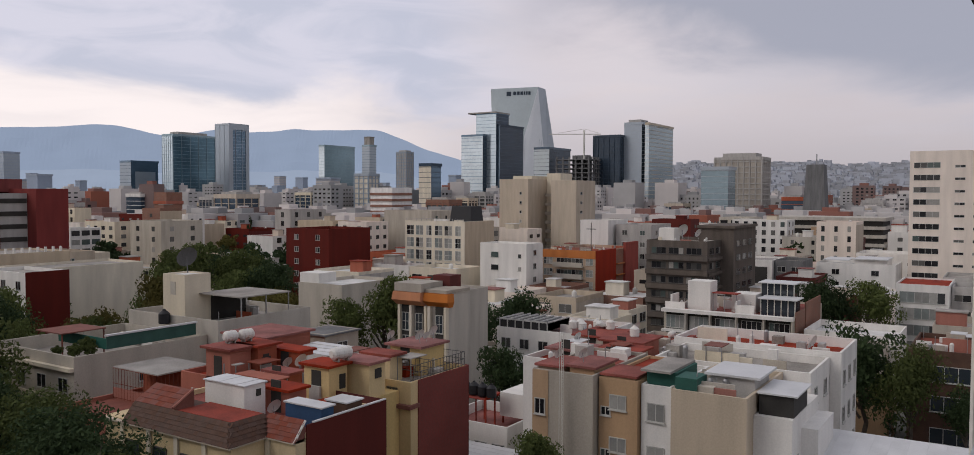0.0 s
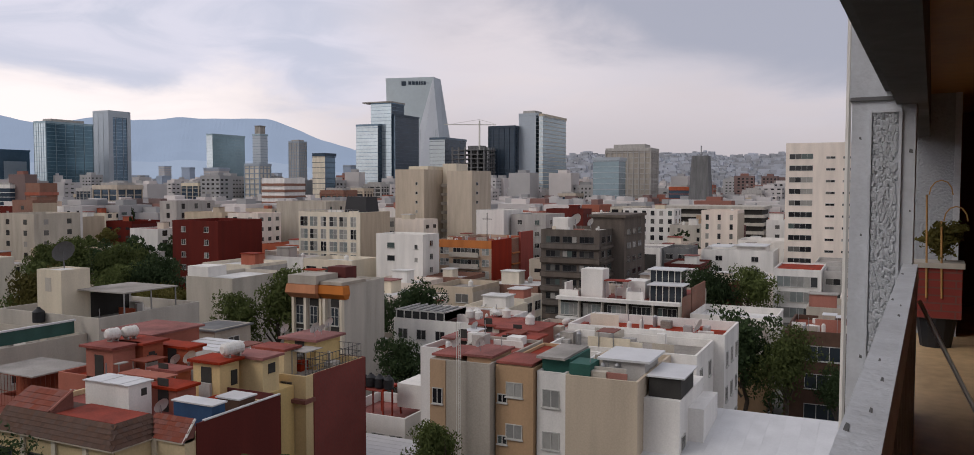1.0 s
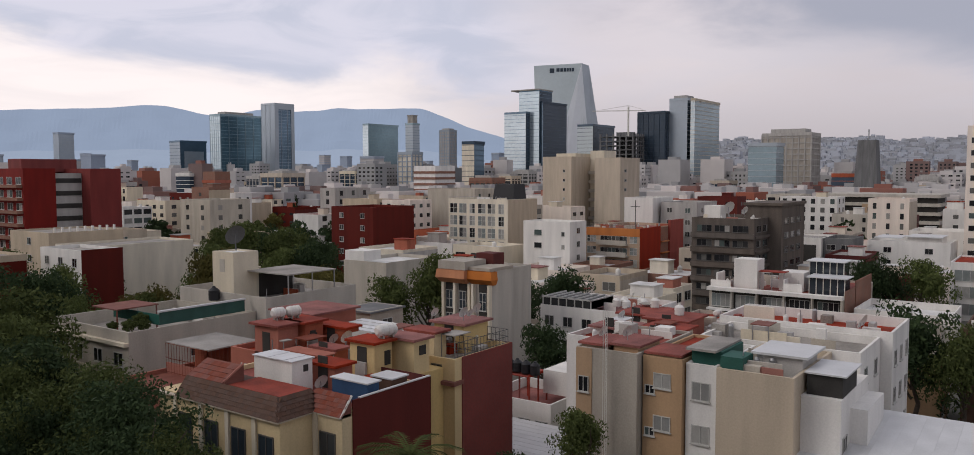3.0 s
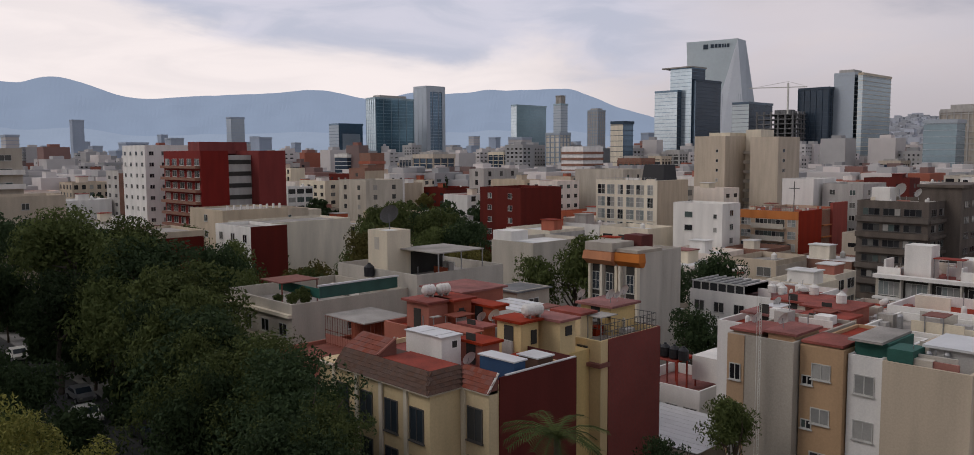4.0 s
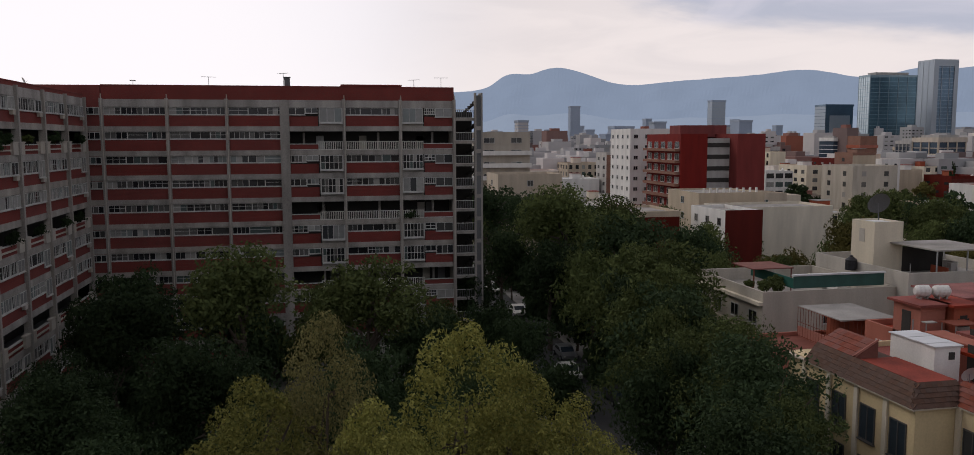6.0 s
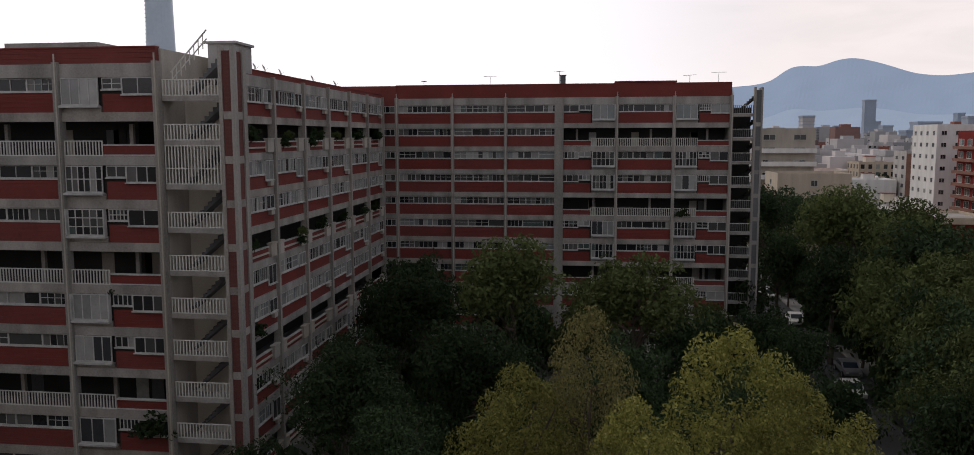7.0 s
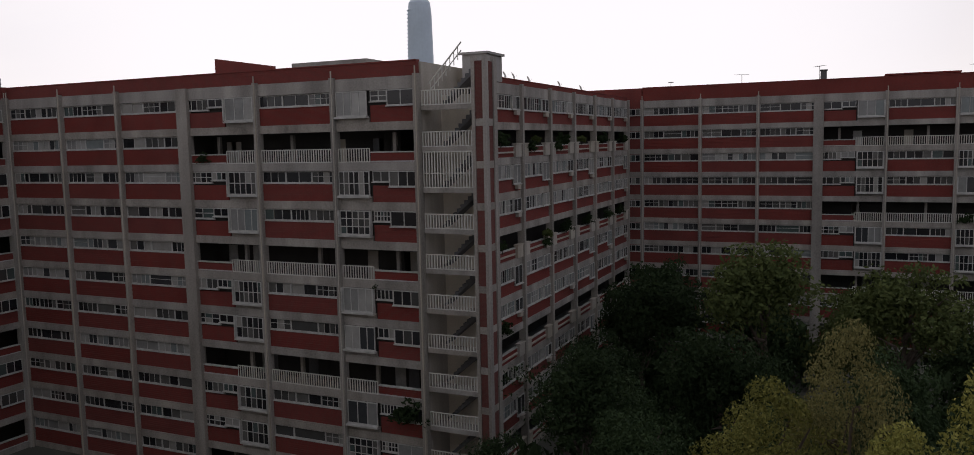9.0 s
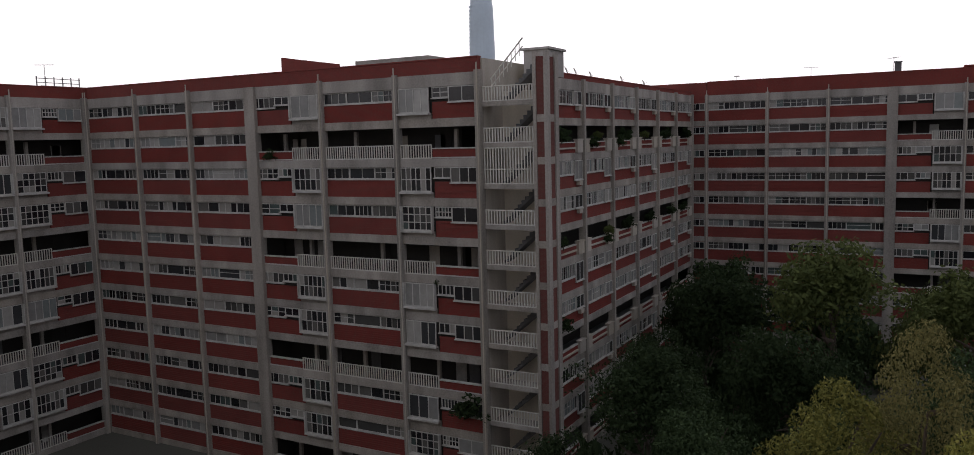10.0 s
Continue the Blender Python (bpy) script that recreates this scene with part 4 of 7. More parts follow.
def tree(kind, x, y, top, r, label="broad dark green tree with a dense uneven crown", name="tree", tall=1.0):
    """A tree whose crown reaches the height top with the radius r."""
    if kind.startswith("far") and name == "tree" and math.hypot(x, y) < 210:
        kind = kind.replace("far", "town")
    if kind in ("dark", "mid") and math.hypot(x, y) < 62:
        kind = "near_" + kind
    i = count[kind] = count.get(kind, 0) + 1
    e = thing(name, label, "tree", x, y, 0, rz=(i * 77) % 360)
    k = r / 5
    crown_z = top - 4.6 * k * tall
    part("trunk", TRUNKS[i % 3], (), e, at=Matrix.Diagonal((k, k, max(0.3, (crown_z - 0.5 * k) / 7.0), 1)))
    part("crown", CROWNS[kind][i % len(CROWNS[kind])], (), e, at=Matrix.Translation((0, 0, crown_z)) @ Matrix.Diagonal((k, k, k * tall, 1)))
    return e


for kind, x, y, top, r, tall, label in (
    ("yellow", 5.5, 32.6, 17.5, 4.4, 1.15, "yellow-green leafy tree standing in the courtyard"),
    ("yellow", -2.6, 29.0, 16.6, 3.4, 1.2, "yellow-green leafy tree standing in the courtyard"),
    ("yellow", 8.9, 28.2, 15.4, 3.2, 1.15, "low yellow-green tree at the courtyard edge"),
    ("yellow", 7.4, 30.0, 16.4, 3.4, 1.15, "yellow-green leafy tree standing in the courtyard"),
    ("dry", -0.2, 31.0, 18.6, 3.2, 1.5, "tall tree with dry brownish leaf tips"),
    ("dark", -12.5, 39.5, 15.2, 4.2, 1.0, "dark dense tree before the stair tower"),
    ("dark", -9.0, 36.0, 13.0, 3.8, 1.0, "dark dense tree in the shaded courtyard"),
    ("mid", -6.0, 62.0, 18.4, 5.6, 1.0, "broad green tree before the brick block"),
    ("mid", 3.5, 64.0, 17.0, 5.6, 1.0, "broad green tree before the brick block"),
    ("dark", -13.5, 66.0, 15.4, 5.0, 1.0, "dark dense tree in the shaded courtyard"),
    ("dark", -17.0, 56.0, 12.0, 4.4, 1.0, "dark dense tree in the shaded courtyard"),
    ("dark", -3.0, 48.0, 11.5, 5.2, 1.0, "dark dense tree in the shaded courtyard"),
    ("dark", 6.0, 47.0, 10.5, 4.6, 1.0, "dark dense tree in the shaded courtyard"),
    ("mid", 12.0, 62.0, 9.0, 4.4, 1.0, "broad green tree beside the street"),
    ("mid", 16.5, 112.0, 19.0, 6.0, 1.0, "broad green tree over the street"),
    ("mid", 30.0, 100.0, 20.5, 7.2, 1.0, "broad green street tree with a loose crown"),
    ("dark", 25.5, 125.0, 20.0, 7.0, 1.0, "dark green street tree with a loose crown"),
    ("dark", 31.5, 84.0, 18.5, 6.6, 1.0, "dark green street tree with a loose crown"),
    ("mid", 30.5, 70.0, 17.0, 6.2, 1.0, "broad green street tree with a loose crown"),
    ("dark", 25.5, 58.0, 15.4, 5.4, 1.0, "dark green street tree with a loose crown"),
    ("mid", 24.5, 47.5, 14.6, 5.4, 1.0, "broad green street tree with a loose crown"),
    ("dark", 21.5, 37.0, 15.8, 5.4, 1.0, "dark green street tree with a loose crown"),
    ("mid", 20.6, 33.6, 14.2, 3.4, 1.0, "broad green street tree with a loose crown"),
    ("dark", 17.6, 31.0, 14.4, 3.9, 1.0, "dark green street tree with a loose crown"),
    ("mid", 40.0, 112.0, 18.0, 6.6, 1.0, "broad green street tree with a loose crown"),
    ("dark", -8.0, 54.0, 14.0, 5.4, 1.2, "dark dense tree in the shaded courtyard"),
    ("dark", 2.0, 55.0, 12.6, 5.4, 1.2, "dark dense tree in the shaded courtyard"),
    ("dark", 9.4, 54.0, 9.5, 4.6, 1.2, "dark dense tree in the shaded courtyard"),
    ("dark", -12.0, 47.5, 11.0, 5.0, 1.2, "dark dense tree in the shaded courtyard"),
    ("dark", -17.5, 72.0, 14.0, 5.0, 1.3, "dark dense tree in the shaded courtyard"),
    ("dark", -18.0, 83.0, 14.5, 5.0, 1.3, "dark dense tree in the shaded courtyard"),
    ("dark", -9.0, 78.0, 14.0, 5.6, 1.3, "dark dense tree in the shaded courtyard"),
    ("mid", 0.5, 78.0, 13.0, 5.6, 1.3, "broad green tree before the brick block"),
    ("dark", 9.0, 78.0, 10.5, 5.0, 1.2, "dark dense tree in the shaded courtyard"),
    ("mid", 13.0, 86.0, 8.5, 3.6, 1.2, "broad green tree beside the street"),
    ("dark", 12.6, 76.0, 8.0, 3.4, 1.2, "dark dense tree beside the street"),
    ("dark", 13.0, 49.0, 8.0, 4.0, 1.2, "dark dense tree beside the street"),
    ("dark", 15.0, 40.0, 9.0, 4.2, 1.2, "dark dense tree beside the street"),
    ("dark", 1.0, 40.0, 9.5, 4.6, 1.2, "dark dense tree in the shaded courtyard"),
    ("dark", -4.5, 36.0, 10.0, 4.6, 1.2, "dark dense tree in the shaded courtyard"),
    ("dark", -14.0, 31.0, 8.0, 4.2, 1.2, "dark dense tree in the shaded courtyard"),
    ("dark", -18.5, 42.0, 9.0, 4.0, 1.2, "dark dense tree in the shaded courtyard"),
    ("yellow", 1.5, 27.2, 16.0, 3.2, 1.3, "yellow-green leafy tree standing in the courtyard"),
    ("mid", -9.5, 27.0, 9.5, 4.0, 1.1, "broad green tree in the courtyard"),
    ("mid", 33.0, 92.0, 15.0, 6.0, 1.4, "broad green street tree with a loose crown"),
    ("dark", 35.0, 102.0, 17.0, 6.5, 1.4, "dark green street tree with a loose crown"),
    ("dark", 33.0, 114.0, 19.0, 7.0, 1.4, "dark green street tree with a loose crown"),
    ("mid", 33.5, 78.0, 13.0, 5.5, 1.4, "broad green street tree with a loose crown"),
    ("mid", 31.5, 62.5, 11.5, 4.6, 1.3, "broad green street tree with a loose crown"),
    ("mid", 29.0, 50.5, 11.0, 4.6, 1.3, "broad green street tree with a loose crown"),
    ("dark", 25.2, 42.0, 10.5, 3.6, 1.3, "dark green street tree with a loose crown"),
    ("mid", 27.0, 138.0, 17.5, 7.0, 1.4, "broad green street tree with a loose crown"),
    ("dark", 27.6, 68.0, 15.0, 5.4, 1.3, "dark street tree arching over the road"),
    ("mid", 24.8, 56.5, 14.0, 5.2, 1.3, "broad green street tree arching over the road"),
    ("dark", 21.6, 47.6, 13.2, 5.0, 1.3, "dark street tree arching over the road"),
    ("mid", 29.5, 76.0, 16.5, 6.2, 1.3, "broad green street tree arching over the road"),
    ("mid", 31.5, 88.0, 18.5, 6.8, 1.3, "broad green street tree arching over the road"),
    ("mid", 27.0, 62.0, 16.0, 5.0, 1.3, "broad green street tree arching over the road"),
    ("mid", 24.4, 40.5, 13.6, 4.3, 1.2, "broad green street tree arching over the road"),
    ("dark", 17.6, 72.0, 10.0, 4.0, 1.3, "dark street tree beside the road"),
    ("dark", 17.2, 61.0, 9.0, 4.2, 1.2, "dark street tree beside the road"),
    ("dark", 17.5, 83.0, 9.5, 4.0, 1.3, "dark street tree beside the road"),
    ("dark", 18.0, 95.0, 11.0, 4.2, 1.3, "dark street tree beside the road"),
    ("mid", 27.2, 80.0, 14.5, 5.6, 1.3, "broad green street tree arching over the road"),
    ("dark", 26.0, 92.0, 15.0, 5.8, 1.2, "dark street tree arching over the road"),
    ("dark", 23.5, 107.0, 15.0, 6.0, 1.2, "dark street tree arching over the road"),
    ("mid", 16.0, 100.0, 6.5, 3.4, 1.2, "small green tree beside the stair tower"),
    ("dark", 37.0, 150.0, 17.0, 7.0, 1.0, "dark green street tree with a loose crown"),
):
    tree(kind, x, y, top, r, label, tall=tall)

# undergrowth that hides the courtyard floor
urng = random.Random(21)
for i in range(34):
    x, y = urng.uniform(-20, 15), urng.uniform(22, 88)
    tree("far", x, y, urng.uniform(4.5, 8.0), urng.uniform(3.0, 4.4), "dark shrub growing under the courtyard trees", "shrub", 1.5)
for i in range(12):
    tree("far", urng.uniform(28.5, 31.5), 58 + i * 6.5, urng.uniform(6, 10), urng.uniform(3.0, 4.2), "dark shrub along the garden wall", "shrub", 1.4)


# ---- small roof things ----
def wp(e, name, mats, *boxes, label=""):
    """A part of the thing e from boxes given in world places."""
    for b in boxes:
        ob = part(name, Shape().box(*b), mats, e, label, e.matrix_world.inverted())
    return ob


def capsule_tank(x, y, z, r=0.42, l=1.3, rz=0):
    e = thing("water_tank", "white horizontal plastic water tank on a roof", "water tank", x, y, z, "roof water tanks", rz=rz)
    rings = [(r * 0.55, -l / 2 - 0.14), (r * 0.94, -l / 2)]
    for i in range(6):
        rings += [(r if i % 2 else r * 0.94, -l / 2 + l * (i + 0.1) / 6), (r if i % 2 else r * 0.94, -l / 2 + l * (i + 0.9) / 6)]
    rings += [(r * 0.94, l / 2), (r * 0.55, l / 2 + 0.14)]
    s = Shape().turned(rings)
    s.v = [(z, x, y + r + 0.1) for x, y, z in s.v]
    part("tank", s, "tank", e)
    part("cradle", Shape().box(-l * 0.35, -l * 0.25, -r * 0.7, r * 0.7, 0, 0.3).box(l * 0.25, l * 0.35, -r * 0.7, r * 0.7, 0, 0.3), "concrete", e)
    return e


def round_tank(x, y, z, m="tank", r=0.5, h=1.2, label="upright plastic water tank with a domed lid"):
    e = thing("water_tank", ("white " if m == "tank" else "black ") + label, "water tank", x, y, z, "roof water tanks")
    part("tank", Shape().turned([(r * 0.92, 0), (r, h * 0.1), (r * 0.97, h * 0.3), (r, h * 0.5), (r * 0.97, h * 0.62), (r, h * 0.75), (r * 0.55, h * 0.93), (r * 0.3, h)]), m, e)
    part("lid", Shape().turned([(r * 0.3, h), (r * 0.3, h * 1.07), (r * 0.1, h * 1.1)], sides=10), m, e)
    return e


DISH = None


def dish(x, y, z, r=0.4, rz=0, dark=False):
    """A satellite dish on a short mast, looking up to the south-west."""
    global DISH
    if DISH is None:
        s, ring = Shape(), 12
        rows = [[(q * math.cos(6.2832 * i / ring), 0.28 * q * q - 0.0, q * math.sin(6.2832 * i / ring)) for i in range(ring)] for q in (0.02, 0.4, 0.75, 1.0)]
        for a, b in zip(rows, rows[1:]):
            for i in range(ring):
                s.face([a[i], a[(i + 1) % ring], b[(i + 1) % ring], b[i]])
        m = Shape().bar((0, 0.15, -0.1), (0, 0.35, -1.6), 0.06).bar((0, 0, -0.9), (0, -0.75, 0.0), 0.03)
        DISH = (s.mesh("reflector", ("tank",)), m.mesh("mast", ("steel",)))
    e = thing("satellite_dish", "round pale satellite dish on a short mast", "satellite dish", x, y, z, "satellite dishes", rz=rz)
    for nm, me, tilt in (("reflector", DISH[0], -25), ("mast", DISH[1], 0)):
        ob = part(nm, me, (), e, at=pose(0, 0, 1.4 * r + 0.2, tilt, 0, 0) @ Matrix.Diagonal((r, r, r, 1)))
        if dark:
            ob.data = me.copy()
            ob.data.materials[0] = M["concrete_dark"]
    return e


def roof_room(e, x0, x1, y0, y1, z0, z1, wall="cream", slab="roof_red", over=0.35, door=True):
    wp(e, "roof_room", wall, (x0, x1, y0, y1, z0, z1))
    wp(e, "roof_slab", slab, (x0 - over, x1 + over, y0 - over, y1 + over, z1, z1 + 0.16))
    if door:
        wp(e, "door", "dark", (x0 - 0.04, x0 + 0.02, (y0 + y1) / 2 - 0.4, (y0 + y1) / 2 + 0.4, z0, z0 + 1.9))


def mesh_rail(e, x0, y0, x1, y1, z, h=1.0, m="frame_dark"):
    s = Shape()
    n = max(2, int(math.hypot(x1 - x0, y1 - y0) / 0.35))
    for i in range(n + 1):
        f = i / n
        x, y = x0 + (x1 - x0) * f, y0 + (y1 - y0) * f
        s.bar((x, y, z), (x, y, z + h), 0.018, 0, 4)
    for zz in (z + h, z + h * 0.5, z + 0.08):
        s.bar((x0, y0, zz), (x1, y1, zz), 0.025, 0, 4)
    part("roof_railing", s, m, e, at=e.matrix_world.inverted())


# ---- the houses across the street ----
AH = dict(name="apartment_house", category="apartment building")
a1 = house("cream apartment house with tiled mansard and dark red side wall", 30.4, 36.9, 31.0, 44.0, 12.2, "yellow", "roof_red", 0, 0, up=0.3, **AH)
wp(a1, "side_wall", "maroon", (30.5, 36.94, 30.93, 31.0, 0, 12.95), (36.9, 36.96, 30.93, 36, 0, 12.95))
# the front wing and its tiled mansard, which steps back in plan
wp(a1, "front_wing", "yellow", (27.45, 30.4, 33.2, 44.0, 0, 12.25), (29.75, 30.4, 31.0, 33.2, 0, 12.25))
wp(a1, "wing_roof", "roof_red", (28.25, 30.4, 34.1, 38.5, 13.08, 13.13))
wp(a1, "soffit", "beige", (27.15, 30.4, 33.0, 44.0, 12.1, 12.2), (29.6, 30.4, 31.0, 33.0, 12.1, 12.2))
TILE = Shape().solid([(0, -0.04, 0), (0.295, -0.04, 0), (0.295, 0.02, 0), (0, 0.02, 0), (0, -0.015, 0.3), (0.295, -0.015, 0.3), (0.295, 0.02, 0.3), (0, 0.02, 0.3)]).mesh("roof_tile", ("tile_brown",))
RED_TILE = TILE.copy()
RED_TILE.materials[0] = M["tile"]
lean = math.degrees(math.atan2(0.8, 1.0))
# foot of each slope: start, turn, length, shortening at its start and end up the slope, tile
for x0, y0, turn, length, da, db, me in ((27.15, 42.0, -90, 9.0, 0.0, 0.8, TILE), (27.15, 33.0, 0, 2.45, 0.8, -0.8, TILE), (29.6, 33.0, -90, 2.0, -0.8, 0.0, RED_TILE)):
    for j in range(5):
        a, b = da * j / 5, length - db * j / 5
        for i in range(int((b - a) / 0.3 + 0.5)):
            at = pose(x0, y0, 12.18, 0, 0, turn) @ Matrix.Translation((a + i * 0.3, 0.8 * j / 5, j / 5)) @ pose(0, 0, 0, -lean, 0, 0)
            part("roof_tile", me, (), a1, at=a1.matrix_world.inverted() @ at)
mb = Shape().solid([(27.3, 33.1, 12.2), (30.3, 33.1, 12.2), (30.3, 42, 12.2), (27.3, 42, 12.2), (28.0, 33.85, 13.1), (30.3, 33.85, 13.1), (30.3, 42, 13.1), (28.0, 42, 13.1)])
part("mansard_core", mb, "tile_brown", a1, at=a1.matrix_world.inverted())
mb = Shape().solid([(29.75, 31.0, 12.2), (30.45, 31.0, 12.2), (30.45, 33.6, 12.2), (29.75, 33.6, 12.2), (30.38, 31.0, 13.1), (30.45, 31.0, 13.1), (30.45, 33.8, 13.1), (30.38, 33.8, 13.1)])
part("mansard_core", mb, "tile", a1, at=a1.matrix_world.inverted())
part("verge_board", Shape().bar((29.6, 30.98, 12.15), (30.45, 30.98, 13.2), 0.07), "white", a1, at=a1.matrix_world.inverted())
# a further tiled slope over the rear part of the wing
rs = Shape()
rs.solid([(28.0, 38.6, 13.1), (29.4, 38.6, 13.1), (29.4, 42, 13.1), (28.0, 42, 13.1), (28.2, 38.6, 13.3), (29.4, 38.6, 14.0), (29.4, 42, 14.0), (28.2, 42, 13.3)])
part("slope_core", rs, "tile", a1, at=a1.matrix_world.inverted())
for j in range(4):
    for i in range(11):
        at = pose(28.0 + j * 0.32, 42.0 - i * 0.3, 13.2 + j * 0.185, 0, 0, -90) @ pose(0, 0, 0, -60, 0, 0) @ Matrix.Diagonal((1, 1, 1.25, 1))
        part("roof_tile", RED_TILE, (), a1, at=a1.matrix_world.inverted() @ at)
part("verge_board", Shape().bar((28.0, 38.6, 13.3), (29.4, 38.6, 14.1), 0.07), "pink", a1, at=a1.matrix_world.inverted())
for u, x in ((34.3, 27.44), (36.6, 27.44), (39.0, 27.44), (41.4, 27.44), (32.1, 29.74)):
    for f in range(4):
        window(a1, a1.matrix_world.inverted() @ pose(x, u, 0.9 + f * 2.8, 0, 0, -90), 1.2, 1.9, 2, 1, "frame_dark", "glass")
    wp(a1, "pier", "cream", (x - 0.12, x, u + 0.75, u + 1.05, 0, 12.1))
wp(a1, "roof_shed", "white", (31.15, 32.7, 36.5, 39.9, 12.2, 14.1), label="small white roof shed")
wp(a1, "shed_roof", "sheet", *[(31.05, 32.8, 36.4 + i * 0.72, 37.1 + i * 0.72, 14.1 + 0.02 * (i % 2), 14.16 + 0.02 * (i % 2)) for i in range(5)])
wp(a1, "shed_window", "dark", (32.0, 32.35, 36.46, 36.5, 13.4, 13.8))
wp(a1, "cistern_box", "blue", (32.0, 32.95, 31.35, 34.1, 12.2, 13.4), label="blue sheet metal enclosure")
wp(a1, "cistern_roof", "sheet", (31.92, 33.05, 31.25, 34.2, 13.4, 13.48))
wp(a1, "brown_box", "tile_brown", (34.0, 35.3, 31.35, 32.9, 12.2, 13.25))
wp(a1, "brown_box_roof", "sheet", (33.92, 35.4, 31.28, 33.0, 13.25, 13.33))
wp(a1, "wall_coping", "sheet", (31.0, 36.9, 30.9, 31.06, 12.95, 13.02))
roof_room(a1, 33.4, 34.8, 35.3, 37.4, 12.2, 13.5, "pink", "roof_red", 0.2)
wp(a1, "sheet_cover", "pink", (35.0, 36.3, 38.2, 41.9, 13.45, 13.52), label="faded pink roof sheet")
wp(a1, "cover_post", "steel", *[(x, x + 0.07, y, y + 0.07, 12.2, 13.45) for x in (35.1, 36.1) for y in (38.3, 41.7)])
a1c = house("low salmon house under a faded red roof", 31.2, 36.8, 44.1, 49.9, 9.2, "pink", "tile", 2, 0, up=0.4, **AH)
a1b = house("salmon house with a caged roof terrace", 31.2, 41.0, 50.0, 57.2, 9.6, "pink", "tile", 3, 0, up=0.3, **AH)
wp(a1b, "terrace_roof", "roof_grey", (36.2, 40.8, 51.6, 57.0, 11.9, 12.0), label="dull grey sheet roof over the terrace")
wp(a1b, "terrace_wall", "pink", (38.6, 40.8, 51.9, 56.8, 9.6, 11.9), (36.2, 36.35, 51.7, 57, 9.6, 10.4))
mesh_rail(a1b, 36.2, 51.7, 36.2, 57.0, 9.6, 2.3, "tile")
mesh_rail(a1b, 36.2, 51.7, 40.8, 51.7, 9.6, 2.3, "tile")
a2 = house("cream apartment house with a dark red side wall and roof terrace", 41.25, 47.8, 32.5, 38.6, 12.4, "yellow", "roof_grey", 2, 0, up=0.5, wh=1.9, ww=0.9, fm="frame_dark", pm="glass", **AH)
wp(a2, "side_wall", "brick", (42.0, 47.84, 32.43, 32.5, 0, 12.95), (47.8, 47.85, 32.43, 38.6, 0, 12.95))
wp(a2, "eave", "tile", (40.9, 42.0, 32.3, 35.4, 11.2, 11.45))
mesh_rail(a2, 41.4, 32.65, 47.6, 32.65, 12.9)
mesh_rail(a2, 47.6, 32.65, 47.6, 38, 12.9)
mesh_rail(a2, 43.9, 32.7, 43.9, 36, 12.9)
wp(a2, "rear_wing", "yellow", (37.0, 41.2, 35.3, 38.65, 0, 12.3), (38.4, 41.2, 33.4, 35.29, 0, 12.3))
roof_room(a2, 36.3, 37.9, 34.9, 37.0, 12.3, 14.45, "yellow", "roof_red", 0.25)
roof_room(a2, 38.4, 39.9, 33.5, 36.1, 12.3, 14.45, "yellow", "roof_red", 0.25, False)
wp(a2, "room_window", "dark", (38.9, 39.5, 33.44, 33.5, 13.5, 14.1), (37.2, 37.7, 34.84, 34.9, 13.0, 13.9))
roof_room(a2, 42.2, 43.5, 35.0, 37.3, 12.4, 14.15, "yellow", "roof_red", 0.25)
roof_room(a2, 44.9, 47.7, 34.5, 37.2, 12.4, 14.35, "yellow", "roof_red", 0.3)
a3 = house("cream and salmon apartment house with stepped red roofs", 36.9, 48.4, 38.8, 49.9, 12.0, "pink", "roof_red", 3, 2, up=0.4, **AH)
roof_room(a3, 36.9, 38.7, 44.6, 47.1, 12.0, 14.35, "pink", "roof_red", 0.3)
roof_room(a3, 38.9, 40.6, 44.1, 47.0, 12.0, 14.35, "pink", "roof_red", 0.3, False)
wp(a3, "arch", "dark", (39.2, 40.0, 44.05, 44.1, 12.6, 13.6), (39.35, 39.85, 44.05, 44.1, 13.6, 13.8))
roof_room(a3, 41.0, 42.3, 42.2, 45.2, 12.0, 13.85, "pink", "roof_red", 0.2)
roof_room(a3, 36.9, 38.0, 39.0, 41.2, 12.0, 13.4, "pink", "roof_red", 0.2)
wp(a3, "great_slab", "roof_red", (42.4, 47.6, 47.2, 52.4, 14.05, 14.2), label="broad red painted roof slab")
wp(a3, "upper_storey", "pink", (42.7, 47.3, 47.5, 52.1, 12.0, 14.05))
wp(a3, "sheet_cover", "sheet", *[(44.0 + i * 0.8, 44.77 + i * 0.8, 42.2, 46.6, 13.1 + 0.05 * i, 13.16 + 0.05 * i) for i in range(4)], label="pale corrugated roof sheet")
wp(a3, "cover_post", "steel", *[(x, x + 0.07, y, y + 0.07, 12.0, 13.1) for x in (44.1, 47.0) for y in (42.4, 46.4)])
a4 = house("grey rendered house with a weathered flat roof", 49.5, 53.6, 48.0, 51.6, 13.2, "warmgrey", "roof_grey", 1, 1, up=0.15, skip=3, **AH)
wp(a4, "roof_edge", "concrete_dark", (49.3, 53.8, 47.8, 51.8, 13.2, 13.33))
for x, y, z, l in ((38.35, 46.3, 14.52, 0.75), (39.5, 46.0, 14.52, 0.85), (37.75, 35.25, 14.62, 1.25)):
    capsule_tank(x, y, z, 0.4, l, rz=-10)
